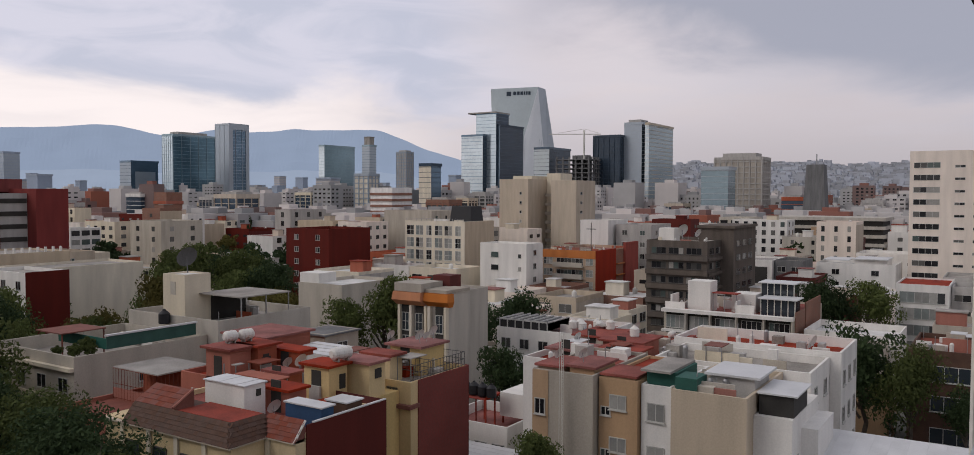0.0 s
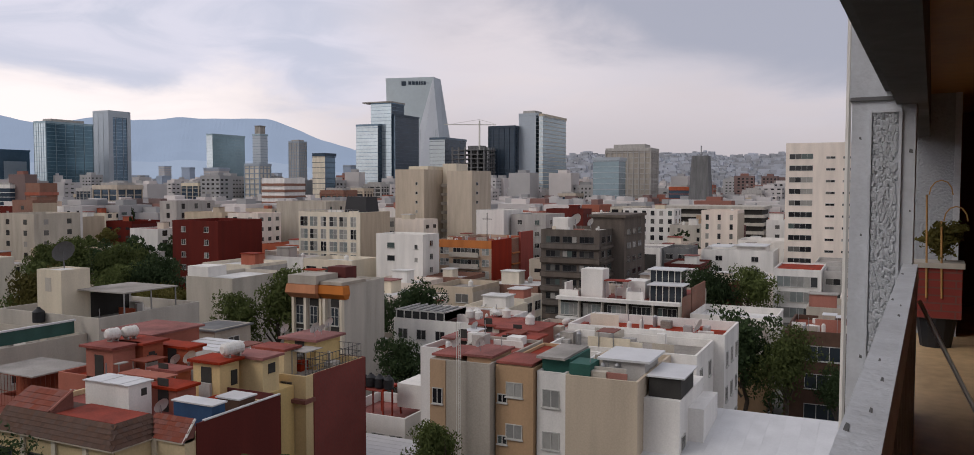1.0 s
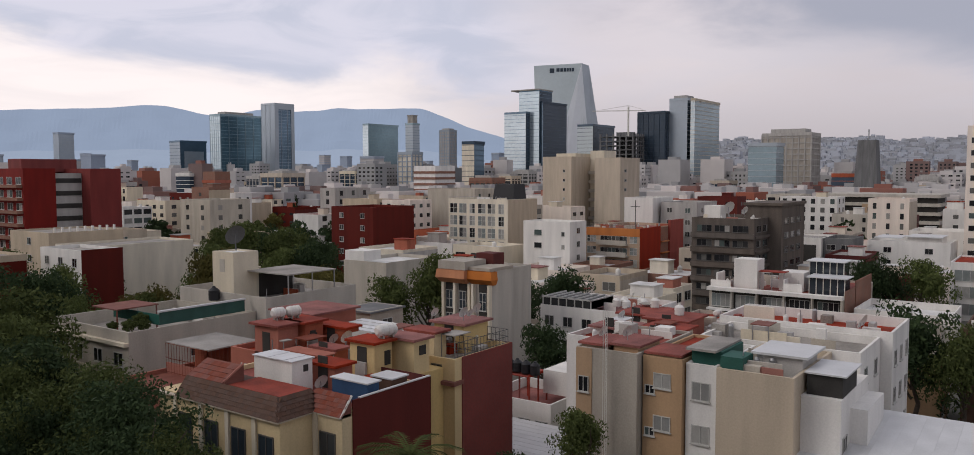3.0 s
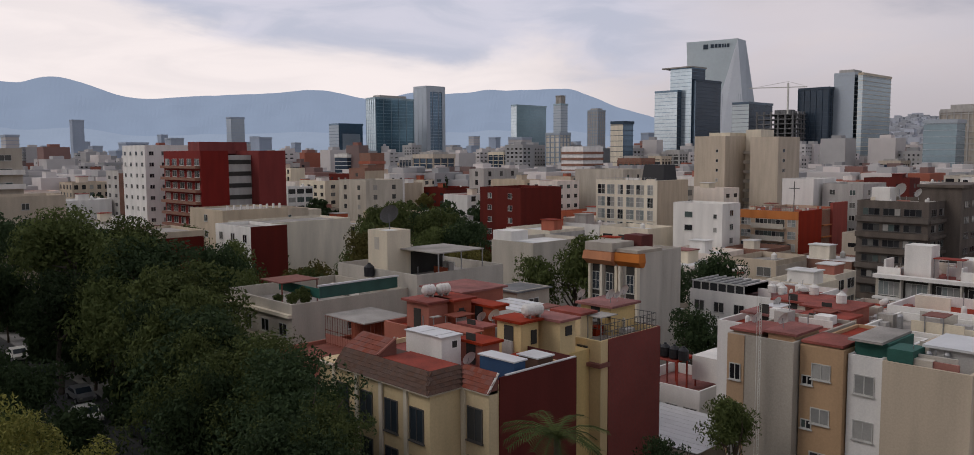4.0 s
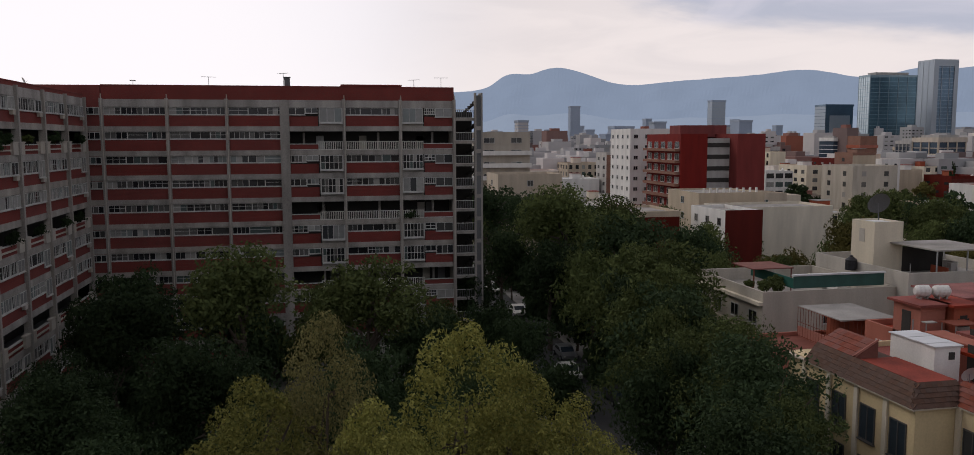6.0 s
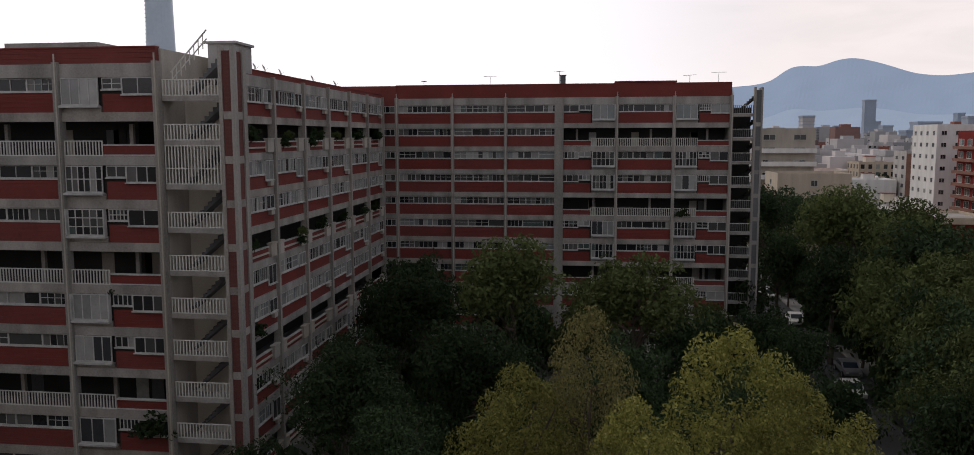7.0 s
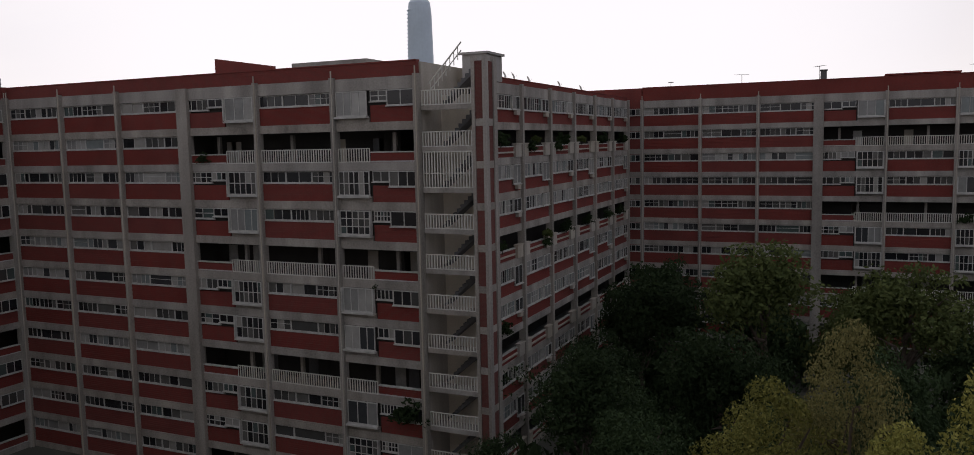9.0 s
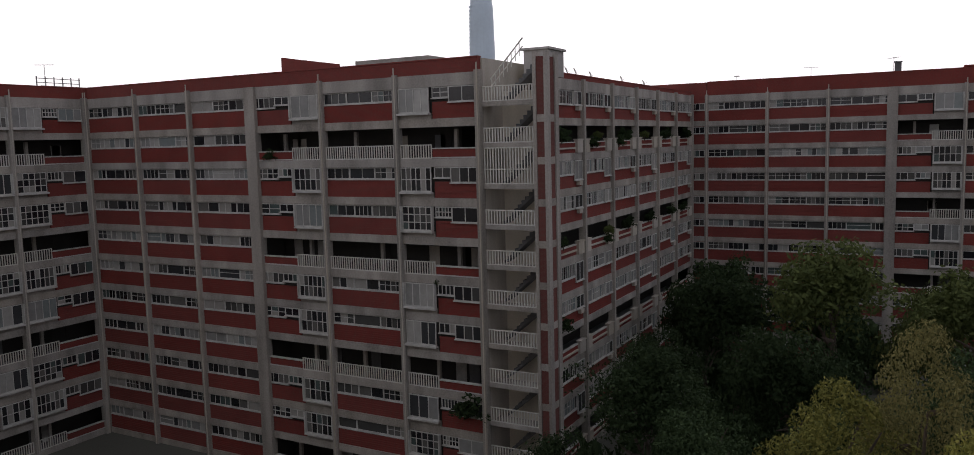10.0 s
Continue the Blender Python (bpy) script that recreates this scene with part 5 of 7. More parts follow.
for x, y, z, r in ((39.6, 40.8, 12.9, 0.5), (44.5, 36.9, 14.5, 0.36), (45.2, 34.9, 14.52, 0.42), (46.0, 34.9, 14.52, 0.3), (47.2, 35.2, 14.52, 0.42), (31.9, 35.0, 12.3, 0.45), (40.5, 43.0, 12.5, 0.4)):
    dish(x, y, z, r, 160 + 30 * r)



def clutter(e, x0, x1, y0, y1, z, n, seed):
    """Gas cylinders, cisterns, pipes and low walls that crowd a roof."""
    q = random.Random(seed)
    for i in range(n):
        x, y = q.uniform(x0, x1), q.uniform(y0, y1)
        k = q.random()
        if k < 0.3:
            w, l, h = q.uniform(0.4, 1.1), q.uniform(0.4, 1.3), q.uniform(0.4, 1.1)
            wp(e, "roof_box", q.choice(("plaster", "white", "concrete", "grey", "roof_red")), (x, x + w, y, y + l, z, z + h))
        elif k < 0.5:
            part("gas_cylinder", Shape().turned([(0.18, 0), (0.2, 0.1), (0.2, 0.9), (0.1, 1.05)], sides=10), q.choice(("steel", "tank")), e, at=e.matrix_world.inverted() @ pose(x, y, z))
        elif k < 0.75:
            l = q.uniform(1.5, 3.5)
            wp(e, "low_wall", q.choice(("plaster", "white", "pink", "cream")), (x, min(x1, x + 0.14), y, min(y1, y + l), z, z + q.uniform(0.5, 1.3)))
        elif k < 0.9:
            part("pipe", Shape().bar((0, 0, 0), (0, 0, q.uniform(0.8, 2.2)), 0.04), "steel", e, at=e.matrix_world.inverted() @ pose(x, y, z))
        else:
            wp(e, "sheet_cover", q.choice(("sheet", "roof_grey", "tile")), (x, min(x1, x + 1.8), y, min(y1, y + 1.4), z + 1.6, z + 1.66))
            for dx, dy in ((0.05, 0.05), (0.05, 1.2)):
                wp(e, "cover_post", "steel", (x + dx, x + dx + 0.06, y + dy, y + dy + 0.06, z, z + 1.6))


clutter(a1, 33.2, 36.4, 33.8, 43.0, 12.2, 12, 1)
clutter(a1c, 31.6, 36.2, 44.6, 49.0, 9.2, 8, 2)
clutter(a2, 41.6, 47.2, 33.0, 38.0, 12.4, 16, 3)
clutter(a3, 37.3, 47.6, 39.4, 49.4, 12.0, 26, 4)

d1 = house("long grey rendered building with a green-screened roof terrace", 37.0, 50.0, 63.6, 76.5, 10.6, "plaster", "roof_grey", 4, 1, up=1.2, skip=2, cols=2, ww=1.4, **AH)
wp(d1, "terrace_screen", "green", (40.5, 49.5, 64.6, 64.7, 11.8, 12.9), (40.5, 40.6, 64.7, 72, 11.8, 12.7))
wp(d1, "screen_coping", "sheet", (40.4, 49.6, 64.5, 64.8, 12.9, 13.05))
wp(d1, "terrace_canopy", "tile", (38.5, 42.6, 68, 72, 13.0, 13.1), (38.6, 38.7, 68.1, 68.2, 10.6, 13.0), (42.4, 42.5, 68.1, 68.2, 10.6, 13.0))
wp(d1, "balcony", "cream", (36.2, 37.0, 64.2, 74, 7.6, 7.8), (36.2, 36.3, 64.2, 74, 7.8, 8.6), (36.2, 37.0, 64.2, 74, 4.8, 5.0), (36.2, 36.3, 64.2, 74, 5.0, 5.7))
wp(d1, "cornice", "cream", (36.6, 37.0, 63.6, 76.5, 10.6, 10.9))
d2 = house("grey rendered building with a stair core and metal canopy", 50.1, 62.0, 62.2, 76.0, 12.2, "plaster", "roof_grey", 0, 2, up=1.0, skip=2, ww=0.8, wh=1.0, **AH)
wp(d2, "canopy", "roof_grey", (53.0, 59.4, 62.4, 69.0, 15.0, 15.12), label="grey metal canopy on posts")
wp(d2, "canopy_post", "steel", *[(x, x + 0.1, y, y + 0.1, 12.2, 15.0) for x in (53.1, 56.2, 59.2) for y in (62.5, 68.8)])
wp(d2, "roof_wall", "dark", (53.6, 59, 68.7, 68.8, 12.2, 14.6))
d3 = house("pale square water tower block over a roof", 51.3, 54.4, 68.6, 72.0, 16.9, "cream", "roof_white", 0, 0, category="water tower", name="water_tower", z=12.2, up=0.15)
wp(d3, "hatch", "plaster", (51.27, 51.32, 70.0, 70.8, 15.0, 16.3))
dish(52.8, 70.4, 17.1, 1.1, 170, True)
round_tank(49.6, 69.5, 12.4, "black", 0.55, 1.3)

b1 = house("grey apartment house with tan side and red roof slabs", 48.2, 57.5, 22.9, 27.4, 13.0, "warmgrey", "roof_red", 1, 0, up=0.25, ww=1.2, skip=9, **AH)
for z in (2.4, 5.0, 7.6, 10.2):
    window(b1, b1.matrix_world.inverted() @ pose(48.12, 26.8, z, 0, 0, -90), 0.8, 1.1, 2)
wp(b1, "tan_wall", "tan", (48.14, 48.2, 26.2, 27.4, 0, 13.2))
roof_room(b1, 48.6, 51.8, 25.4, 27.2, 13.0, 13.4, "tan", "roof_red", 0.2, False)
roof_room(b1, 49.0, 52.4, 23.2, 25.0, 13.0, 13.5, "tan", "roof_red", 0.2, False)
b2 = house("tan apartment house with small windows", 48.9, 57.5, 20.1, 22.8, 12.9, "tan", "roof_red", 1, 0, up=0.2, ww=1.2, wh=1.0, pm="pale_pane", **AH)
for z in (2.2, 5.0, 7.8, 10.6):
    window(b2, b2.matrix_world.inverted() @ pose(48.9, 22.3, z, 0, 0, -90), 0.7, 0.6, 2)
roof_room(b2, 49.2, 52.0, 20.4, 22.6, 12.9, 13.2, "tan", "roof_red", 0.2, False)
mast = thing("radio_mast", "thin lattice radio mast beside the house", "mast", 47.6, 24.9, 0)
ms = Shape()
for dx, dy in ((0, 0), (0.25, 0), (0.12, 0.22)):
    ms.bar((dx, dy, 0), (dx, dy, 16.0), 0.02, 0, 4)
for i in range(46):
    ms.bar((0, 0, i * 0.35), (0.25, 0, i * 0.35 + 0.17), 0.012, 0, 3).bar((0.25, 0, i * 0.35 + 0.17), (0, 0, i * 0.35 + 0.35), 0.012, 0, 3)
part("lattice", ms, "rail", mast)
b3 = house("white narrow apartment house with large windows", 49.3, 57.0, 18.0, 20.0, 12.4, "white", "roof_grey", 1, 0, up=0.5, ww=1.2, wh=1.2, pm="pale_pane", **AH)
wp(b3, "roof_screen", "green", (50.0, 54.0, 17.9, 19.9, 12.6, 13.7))
wp(b3, "roof_sheet", "roof_grey", (49.4, 54.2, 18.1, 20.1, 13.7, 13.85))
b4 = house("beige blind-walled apartment house", 49.0, 58.0, 13.2, 17.9, 12.4, "beige", "roof_grey", 0, 0, up=0.5, **AH)
wp(b4, "green_box", "green", (49.4, 51.4, 16.4, 17.8, 12.4, 13.6))
wp(b4, "roof_room", "grey", (51.5, 55, 13.4, 16.2, 12.4, 13.6))
wp(b4, "roof_sheet", "sheet", (51.2, 55.4, 13.0, 16.5, 13.6, 13.75))
b5 = house("white apartment house with stepped white walls", 58.1, 64.8, 11.4, 22.5, 12.4, "white", "roof_grey", 0, 2, up=0.6, ww=1.0, **AH)
wp(b5, "side_block", "white", (50.5, 58.1, 10.9, 13.19, 0, 11.6), (53, 58.0, 9.9, 10.9, 0, 10.6))
wp(b5, "block_roof", "sheet", (50.8, 55.0, 10.7, 13.1, 12.9, 13.0))
# solid near-black box gives the shade under the shelter roof
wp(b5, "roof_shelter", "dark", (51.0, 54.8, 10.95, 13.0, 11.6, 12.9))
for z in (2.4, 5.2, 8.0):
    for x in (51.6, 55.4):
        window(b5, b5.matrix_world.inverted() @ pose(x, 10.9, z), 1.1, 1.2, 2)
b6 = house("white apartment house with an orange roof patio", 64.9, 72.0, 10.6, 23.5, 12.6, "white", "roof_red", 0, 3, up=0.8, ww=0.9, **AH)
b7 = house("low white house with red roof slabs", 58.2, 71.5, 24.0, 34.0, 11.2, "white", "roof_red", 3, 0, up=0.5, **AH)
for x0, x1, y0, y1, h, wl in ((59, 63, 25, 28, 12.5, "cream"), (64, 68, 26, 29.5, 12.6, "pink"), (60, 63, 29.5, 32.5, 12.2, "white"), (66, 70.5, 30, 33, 12.4, "cream")):
    roof_room(b7, x0, x1, y0, y1, 11.2, h, wl, "roof_red")
for x, y, z in ((65.5, 13, 13.0), (66.6, 13, 13.0), (67.6, 13.2, 13.0), (49.6, 24.4, 13.66), (49.2, 26, 13.56), (62, 31, 12.36), (67.6, 28, 12.76)):
    dish(x, y, z, 0.42, 165)
for x, y, z in ((70.0, 31.5, 12.56), (66.4, 27.6, 12.76)):
    round_tank(x, y, z, "tank", 0.42, 0.9)

clutter(b1, 49, 57, 23.2, 27.0, 13.0, 8, 5)
clutter(b4, 49.4, 57.4, 13.5, 17.4, 12.4, 10, 6)
clutter(b5, 58.5, 64.2, 12, 22, 12.4, 16, 7)
clutter(b6, 65.4, 71.4, 11, 23, 12.6, 14, 8)
clutter(b7, 58.6, 71, 24.4, 33.6, 11.2, 24, 9)
clutter(d1, 43, 49.5, 66, 76, 10.6, 10, 10)
clutter(d2, 50.5, 61.5, 63, 75, 12.2, 14, 11)
# yard between: low white house, tanks on a frame, metal roofs
y1h = house("low white house with red-trimmed roof terrace", 58.0, 65.0, 35.4, 42.5, 4.6, "white", "roof_red", 4, 1, up=0.9)
wp(y1h, "tank_frame", "scarlet", (59.0, 62.0, 38.2, 38.3, 7.2, 7.4), (59.0, 62.0, 40.2, 40.3, 7.2, 7.4), *[(x, x + 0.12, y, y + 0.12, 4.6, 7.2) for x in (59, 60.5, 61.9) for y in (38.2, 40.2)], (59, 62.0, 38.3, 40.2, 7.2, 7.3))
for i in range(4):
    round_tank(59.6 + 0.05 * i, 38.6 + i * 0.95 - 0.6, 7.4, "black", 0.45, 1.1)
wp(y1h, "upper_room", "white", (61, 64.8, 35.4, 38.0, 5.5, 7.6))
yard = thing("yard_shed", "low yard shed under pale metal sheets", "shed", 52, 35, 0)
wp(yard, "wall", "plaster", (49.0, 57.0, 30.2, 40.0, 0, 3.9))
wp(yard, "roof_sheet", "sheet", *[(49.0 + i * 0.8, 49.795 + i * 0.8, 30.0, 40.2, 4.0 + i * 0.012, 4.06 + i * 0.012) for i in range(10)])
yard2 = thing("yard_shed", "low brown-roofed shed with white tanks", "shed", 46, 27, 0)
wp(yard2, "wall", "beige", (42.0, 47.8, 26.0, 31.0, 0, 3.4))
wp(yard2, "roof_sheet", "roof_grey", (41.8, 48.0, 25.8, 31.1, 3.4, 3.5))
wp(yard2, "roof_patch", "roof_red", (44, 46.4, 28, 30.5, 3.5, 3.54))
for x in (43.5, 44.7):
    round_tank(x, 29.4, 3.5, "tank", 0.55, 1.5)

shed = thing("warehouse", "long shed under a pale sheet metal roof", "shed", 54, 3, 0)
part("wall", Shape().box(-5.2, 5.2, -16, 10.6, 0, 7.7), "beige", shed)
for i in range(26):
    y = -16.5 + i * 1.05
    part("roof_sheet", Shape().solid([(-5.6, y, 7.9), (5.6, y, 9.0), (5.6, y + 1.05, 9.0), (-5.6, y + 1.05, 7.9), (-5.6, y, 7.97), (5.6, y, 9.07), (5.6, y + 1.046, 9.066), (-5.6, y + 1.046, 7.966)]), "sheet", shed)

e1 = house("grey rendered flats with an orange crown and tall windows", 72.4, 80.4, 51.8, 58.4, 14.0, "plaster", "roof_grey", 0, 0, up=0.3, **AH)
for y0, y1, x in ((51.6, 54.6, 72.4), (54.9, 58.6, 71.9)):
    part("crown_band", Shape().solid([(x, y0, 12.7), (x + 0.6, y0, 12.7), (x + 0.6, y1, 12.7), (x, y1, 12.7), (x - 0.7, y0 - 0.2, 13.3), (x + 0.6, y0 - 0.2, 13.3), (x + 0.6, y1 + 0.2, 13.3), (x - 0.7, y1 + 0.2, 13.3)]).solid(
        [(x - 0.7, y0 - 0.2, 13.3), (x + 0.6, y0 - 0.2, 13.3), (x + 0.6, y1 + 0.2, 13.3), (x - 0.7, y1 + 0.2, 13.3), (x - 0.55, y0 - 0.1, 14.2), (x + 0.6, y0 - 0.1, 14.2), (x + 0.6, y1 + 0.1, 14.2), (x - 0.55, y1 + 0.1, 14.2)]), "orange", e1, "orange flaring crown band", e1.matrix_world.inverted())
wp(e1, "crown_cap", "warmgrey", (71.5, 75.5, 54.8, 58.6, 14.25, 15.2), (72.0, 76.5, 51.7, 54.7, 14.25, 14.6))
wp(e1, "roof_room", "maroon", (75.8, 78.0, 54.0, 56.4, 14.0, 15.8))
for y in (52.9, 55.7, 57.6):
    # near-black strips give the window bays their shade
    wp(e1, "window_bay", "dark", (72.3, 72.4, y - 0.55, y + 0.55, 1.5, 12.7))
    for f in range(4):
        window(e1, e1.matrix_world.inverted() @ pose(72.28, y, 2.0 + f * 2.6, 0, 0, -90), 1.0, 2.0, 2, 2, "frame", "glass")
for y in (51.9, 54.1, 54.6, 56.65, 58.3):
    wp(e1, "pier", "cream", (71.9, 72.4, y - 0.16, y + 0.16, 0, 12.7))
f1 = house("white hotel block with a grid of large windows", 155.5, 168.0, 106.6, 124.0, 18.2, "cream", "roof_grey", 0, 0, storey=2.9, name="hotel", category="hotel")
for f in range(6):
    for i in range(6):
        window(f1, f1.matrix_world.inverted() @ pose(155.5, 108.4 + i * 2.8, 1.0 + f * 2.9, 0, 0, -90), 2.2 if i % 3 else 1.6, 2.3, 2, 2, "rail", "pale_pane" if (i * 7 + f * 5) % 4 else "pane")
wp(f1, "side_wall", "beige", (155.7, 168.05, 106.52, 106.6, 0, 18.8))
wp(f1, "roof_rail", "steel", (155.5, 155.56, 106.8, 123.8, 19.4, 19.46), *[(155.5, 155.56, 107 + i * 1.5, 107.06 + i * 1.5, 18.8, 19.4) for i in range(12)])
part("roof_plant", Shape().solid([(158.4, 106.9, 18.2), (164, 106.9, 18.2), (164, 113, 18.2), (158.4, 113, 18.2), (159, 107.2, 22.4), (163.5, 107.2, 22.4), (163.5, 112.6, 22.4), (159, 112.6, 22.4)]), "black", f1, "black louvred roof plant", f1.matrix_world.inverted())
f2 = house("white blind-walled house with two square windows", 146.0, 153.0, 84.6, 96.0, 14.2, "white", "roof_white", 0, 1, **AH)
for z in (9.2, 11.9):
    window(f2, f2.matrix_world.inverted() @ pose(146.0, 92.3, z, 0, 0, -90), 1.9, 1.2, 1, 1)
    window(f2, f2.matrix_world.inverted() @ pose(146.0, 86.2, z, 0, 0, -90), 0.8, 0.9, 1, 1)
g1 = house("orange-topped apartment house with balconies and a red side wall", 158.0, 179.5, 74.6, 87.8, 12.6, "tan", "roof_red", 0, 0, up=0.6, **AH)
wp(g1, "orange_band", "orange", (157.9, 158.0, 74.6, 87.8, 11.5, 13.2), label="orange painted top band")
wp(g1, "side_wall", "scarlet", (158.0, 168.4, 74.5, 74.6, 0, 13.3), (172.6, 180.0, 74.0, 74.6, 0, 14.4), label="red painted side wall")
wp(g1, "recess", "brick_orange", (168.5, 172.5, 74.52, 74.6, 0, 13))
for f in range(5):
    z = 0.3 + f * 2.5
    wp(g1, "balcony", "plaster", (156.6, 158.0, 77.2, 84.2, z - 0.7, z - 0.5), (156.6, 156.75, 77.2, 84.2, z - 0.5, z + 0.35))
    window(g1, g1.matrix_world.inverted() @ pose(157.98, 80.7, z - 0.4, 0, 0, -90), 6.4, 1.6, 7, 1)
    window(g1, g1.matrix_world.inverted() @ pose(157.98, 76.0, z - 0.2, 0, 0, -90), 1.7, 1.5, 2, 2, "frame", "pale_pane")
    window(g1, g1.matrix_world.inverted() @ pose(157.98, 86.0, z - 0.2, 0, 0, -90), 2.2, 1.5, 3, 2, "frame", "pale_pane")
    wp(g1, "side_slab", "orange", (168.5, 172.5, 74.1, 74.52, z - 0.6, z - 0.35))
mesh_rail(g1, 158.2, 75.0, 158.2, 87.5, 13.2, 1.0, "frame_dark")
g2 = house("white blind-walled house behind the roofs", 180.2, 192.0, 81.8, 89.2, 18.4, "white", "roof_grey", 0, 1, **AH)
g3 = house("pale grey flats behind the roofs", 183.0, 196.0, 72.0, 81.0, 17.4, "grey", "roof_grey", 2, 2, **AH)
cross = thing("antenna_cross", "tall dark antenna cross on the roof", "antenna", 160, 76.6, 12.6)
part("pole", Shape().bar((0, 0, 0), (0, 0, 6.6), 0.1).bar((0, -1.1, 5.2), (0, 1.1, 5.2), 0.09), "frame_dark", cross)
h1 = house("dark grey apartment house with long window bands", 143.0, 158.0, 45.8, 57.2, 16.2, "umber", "roof_grey", 0, 0, up=0.7, **AH)
wp(h1, "rear_block", "umber", (151.0, 166.0, 43.4, 50.0, 0, 19.0), (150.6, 166.2, 43.1, 50.3, 19.0, 19.5))
for f in range(6):
    for y in (48.2, 51.5, 54.8):
        window(h1, h1.matrix_world.inverted() @ pose(143.0, y, 1.2 + f * 2.65, 0, 0, -90), 2.8, 1.2, 3, 1, "frame_dark", "pane")
    wp(h1, "floor_band", "umber", (142.4, 143.0, 45.6, 57.2, 0.1 + f * 2.65, 1.0 + f * 2.65), (143.0, 151.0, 45.4, 45.8, 0.1 + f * 2.65, 0.6 + f * 2.65))
    for i in range(2):
        window(h1, h1.matrix_world.inverted() @ pose(145.5 + i * 3.6, 45.8, 1.2 + f * 2.65), 2.4, 1.2, 3, 1, "frame_dark", "pane")
    for i in range(3):
        window(h1, h1.matrix_world.inverted() @ pose(154.0 + i * 4.0, 43.4, 2.4 + f * 2.65), 2.6, 1.1, 3, 1, "frame_dark", "pane")
wp(h1, "roof_room", "white", (146, 149, 53, 56, 16.2, 19))
dish(146.0, 51.6, 17.0, 1.2, 150)
dish(147.0, 49.0, 17.0, 0.8, 160)
i1 = house("white terrace house with balconies and a brick side", 117.2, 136.0, 25.2, 44.0, 7.9, "plaster", "roof_red", 0, 0, up=0.3, name="terrace_house")
wp(i1, "side_wall", "brick_orange", (117.4, 123.4, 25.1, 25.2, 0, 8.9), (123.5, 134.0, 25.0, 25.2, 0, 9.7))
wp(i1, "slab", "white", (116.0, 117.2, 25.2, 44.0, 7.8, 8.3), (116.0, 117.2, 25.2, 44.0, 4.9, 5.2))
# flat near-black sheets give the loggias' shade as colour
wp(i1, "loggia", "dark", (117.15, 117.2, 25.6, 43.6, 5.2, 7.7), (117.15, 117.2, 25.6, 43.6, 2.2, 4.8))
for y in (27.2, 31.0, 34.8, 38.6, 42.2):
    window(i1, i1.matrix_world.inverted() @ pose(117.1, y, 5.4, 0, 0, -90), 2.8, 1.9, 4, 1, "frame", "pale_pane" if y > 33 else "pane")
    wp(i1, "party_wall", "plaster", (116.2, 117.2, y - 1.9, y - 1.72, 0, 7.8))
wp(i1, "roof_room", "white", (118.2, 121.5, 37.3, 40.7, 7.9, 12.4), (121.0, 125.0, 31.5, 35.0, 7.9, 10.6))
wp(i1, "awning", "scarlet", (118.6, 120.6, 33.5, 37.2, 10.7, 10.82), label="faded red terrace awning")
wp(i1, "awning_post", "steel", *[(118.7, 118.8, y, y + 0.1, 7.9, 10.7) for y in (33.6, 35.3, 37.0)])
wp(i1, "terrace_wall", "white", (117.4, 117.7, 30.8, 33.2, 7.9, 9.4), (117.4, 119.4, 33.2, 33.4, 7.9, 9.9), (117.4, 117.6, 40.9, 43.9, 7.9, 9.2), (118.0, 121.0, 43.0, 43.3, 7.9, 10.2))
for x0, x1, y0, y1, z1 in ((119.4, 123.0, 25.6, 30.4, 10.3), (124.2, 128.0, 26.8, 31.6, 12.1)):
    wp(i1, "glass_room", "glass", (x0 + 0.1, x1, y0 + 0.1, y1 - 0.1, 7.9, z1), label="glazed roof room")
    wp(i1, "glass_room_roof", "sheet", (x0 - 0.5, x1 + 0.2, y0 - 0.3, y1 + 0.3, z1, z1 + 0.15))
    wp(i1, "glass_room_post", "rail", *[(x0, x0 + 0.12, y0 + q * (y1 - y0 - 0.1) / 5, y0 + 0.12 + q * (y1 - y0 - 0.1) / 5, 7.9, z1) for q in range(6)])
i2 = house("white modern house with loggia shade as flat dark panels", 182.0, 194.0, 44.0, 54.6, 10.7, "white", "roof_grey", 0, 0, up=0.4)
# loggia shade as near-black panels on the flat wall
wp(i2, "loggia", "dark", (181.9, 182.0, 45.0, 50.2, 6.0, 9.6), (181.9, 182.0, 51.6, 53.8, 6.6, 9.4))
i3 = house("grey house with a dark recessed front", 183.5, 194.0, 38.0, 43.8, 10.4, "concrete_dark", "roof_grey", 2, 0, ww=1.8)
i4 = house("long low white house under pale sheet roofing", 196.0, 208.0, 21.4, 37.6, 9.4, "white", "roof_white", 2, 0, ww=1.6)
wp(i4, "roof_sheet", "sheet", (196.4, 206.0, 23.0, 30.0, 11.0, 11.2), (197.0, 206.0, 31.0, 36.4, 10.6, 10.8))
wp(i4, "roof_room", "white", (197.2, 205.8, 23.2, 29.8, 9.4, 11.0))
j1 = house("white house with green roof glazing and white tanks", 84.4, 96.0, 40.2, 53.0, 8.4, "white", "roof_red", 5, 2, up=0.6)
wp(j1, "roof_glazing", "pane", (84.5, 90, 46.0, 52.8, 9.0, 9.9))
wp(j1, "glazing_bar", "frame", *[(84.4, 90.1, 46.0 + q * 1.1, 46.12 + q * 1.1, 9.0, 10.05) for q in range(7)], (84.4, 84.5, 46, 52.8, 9.9, 10.05))
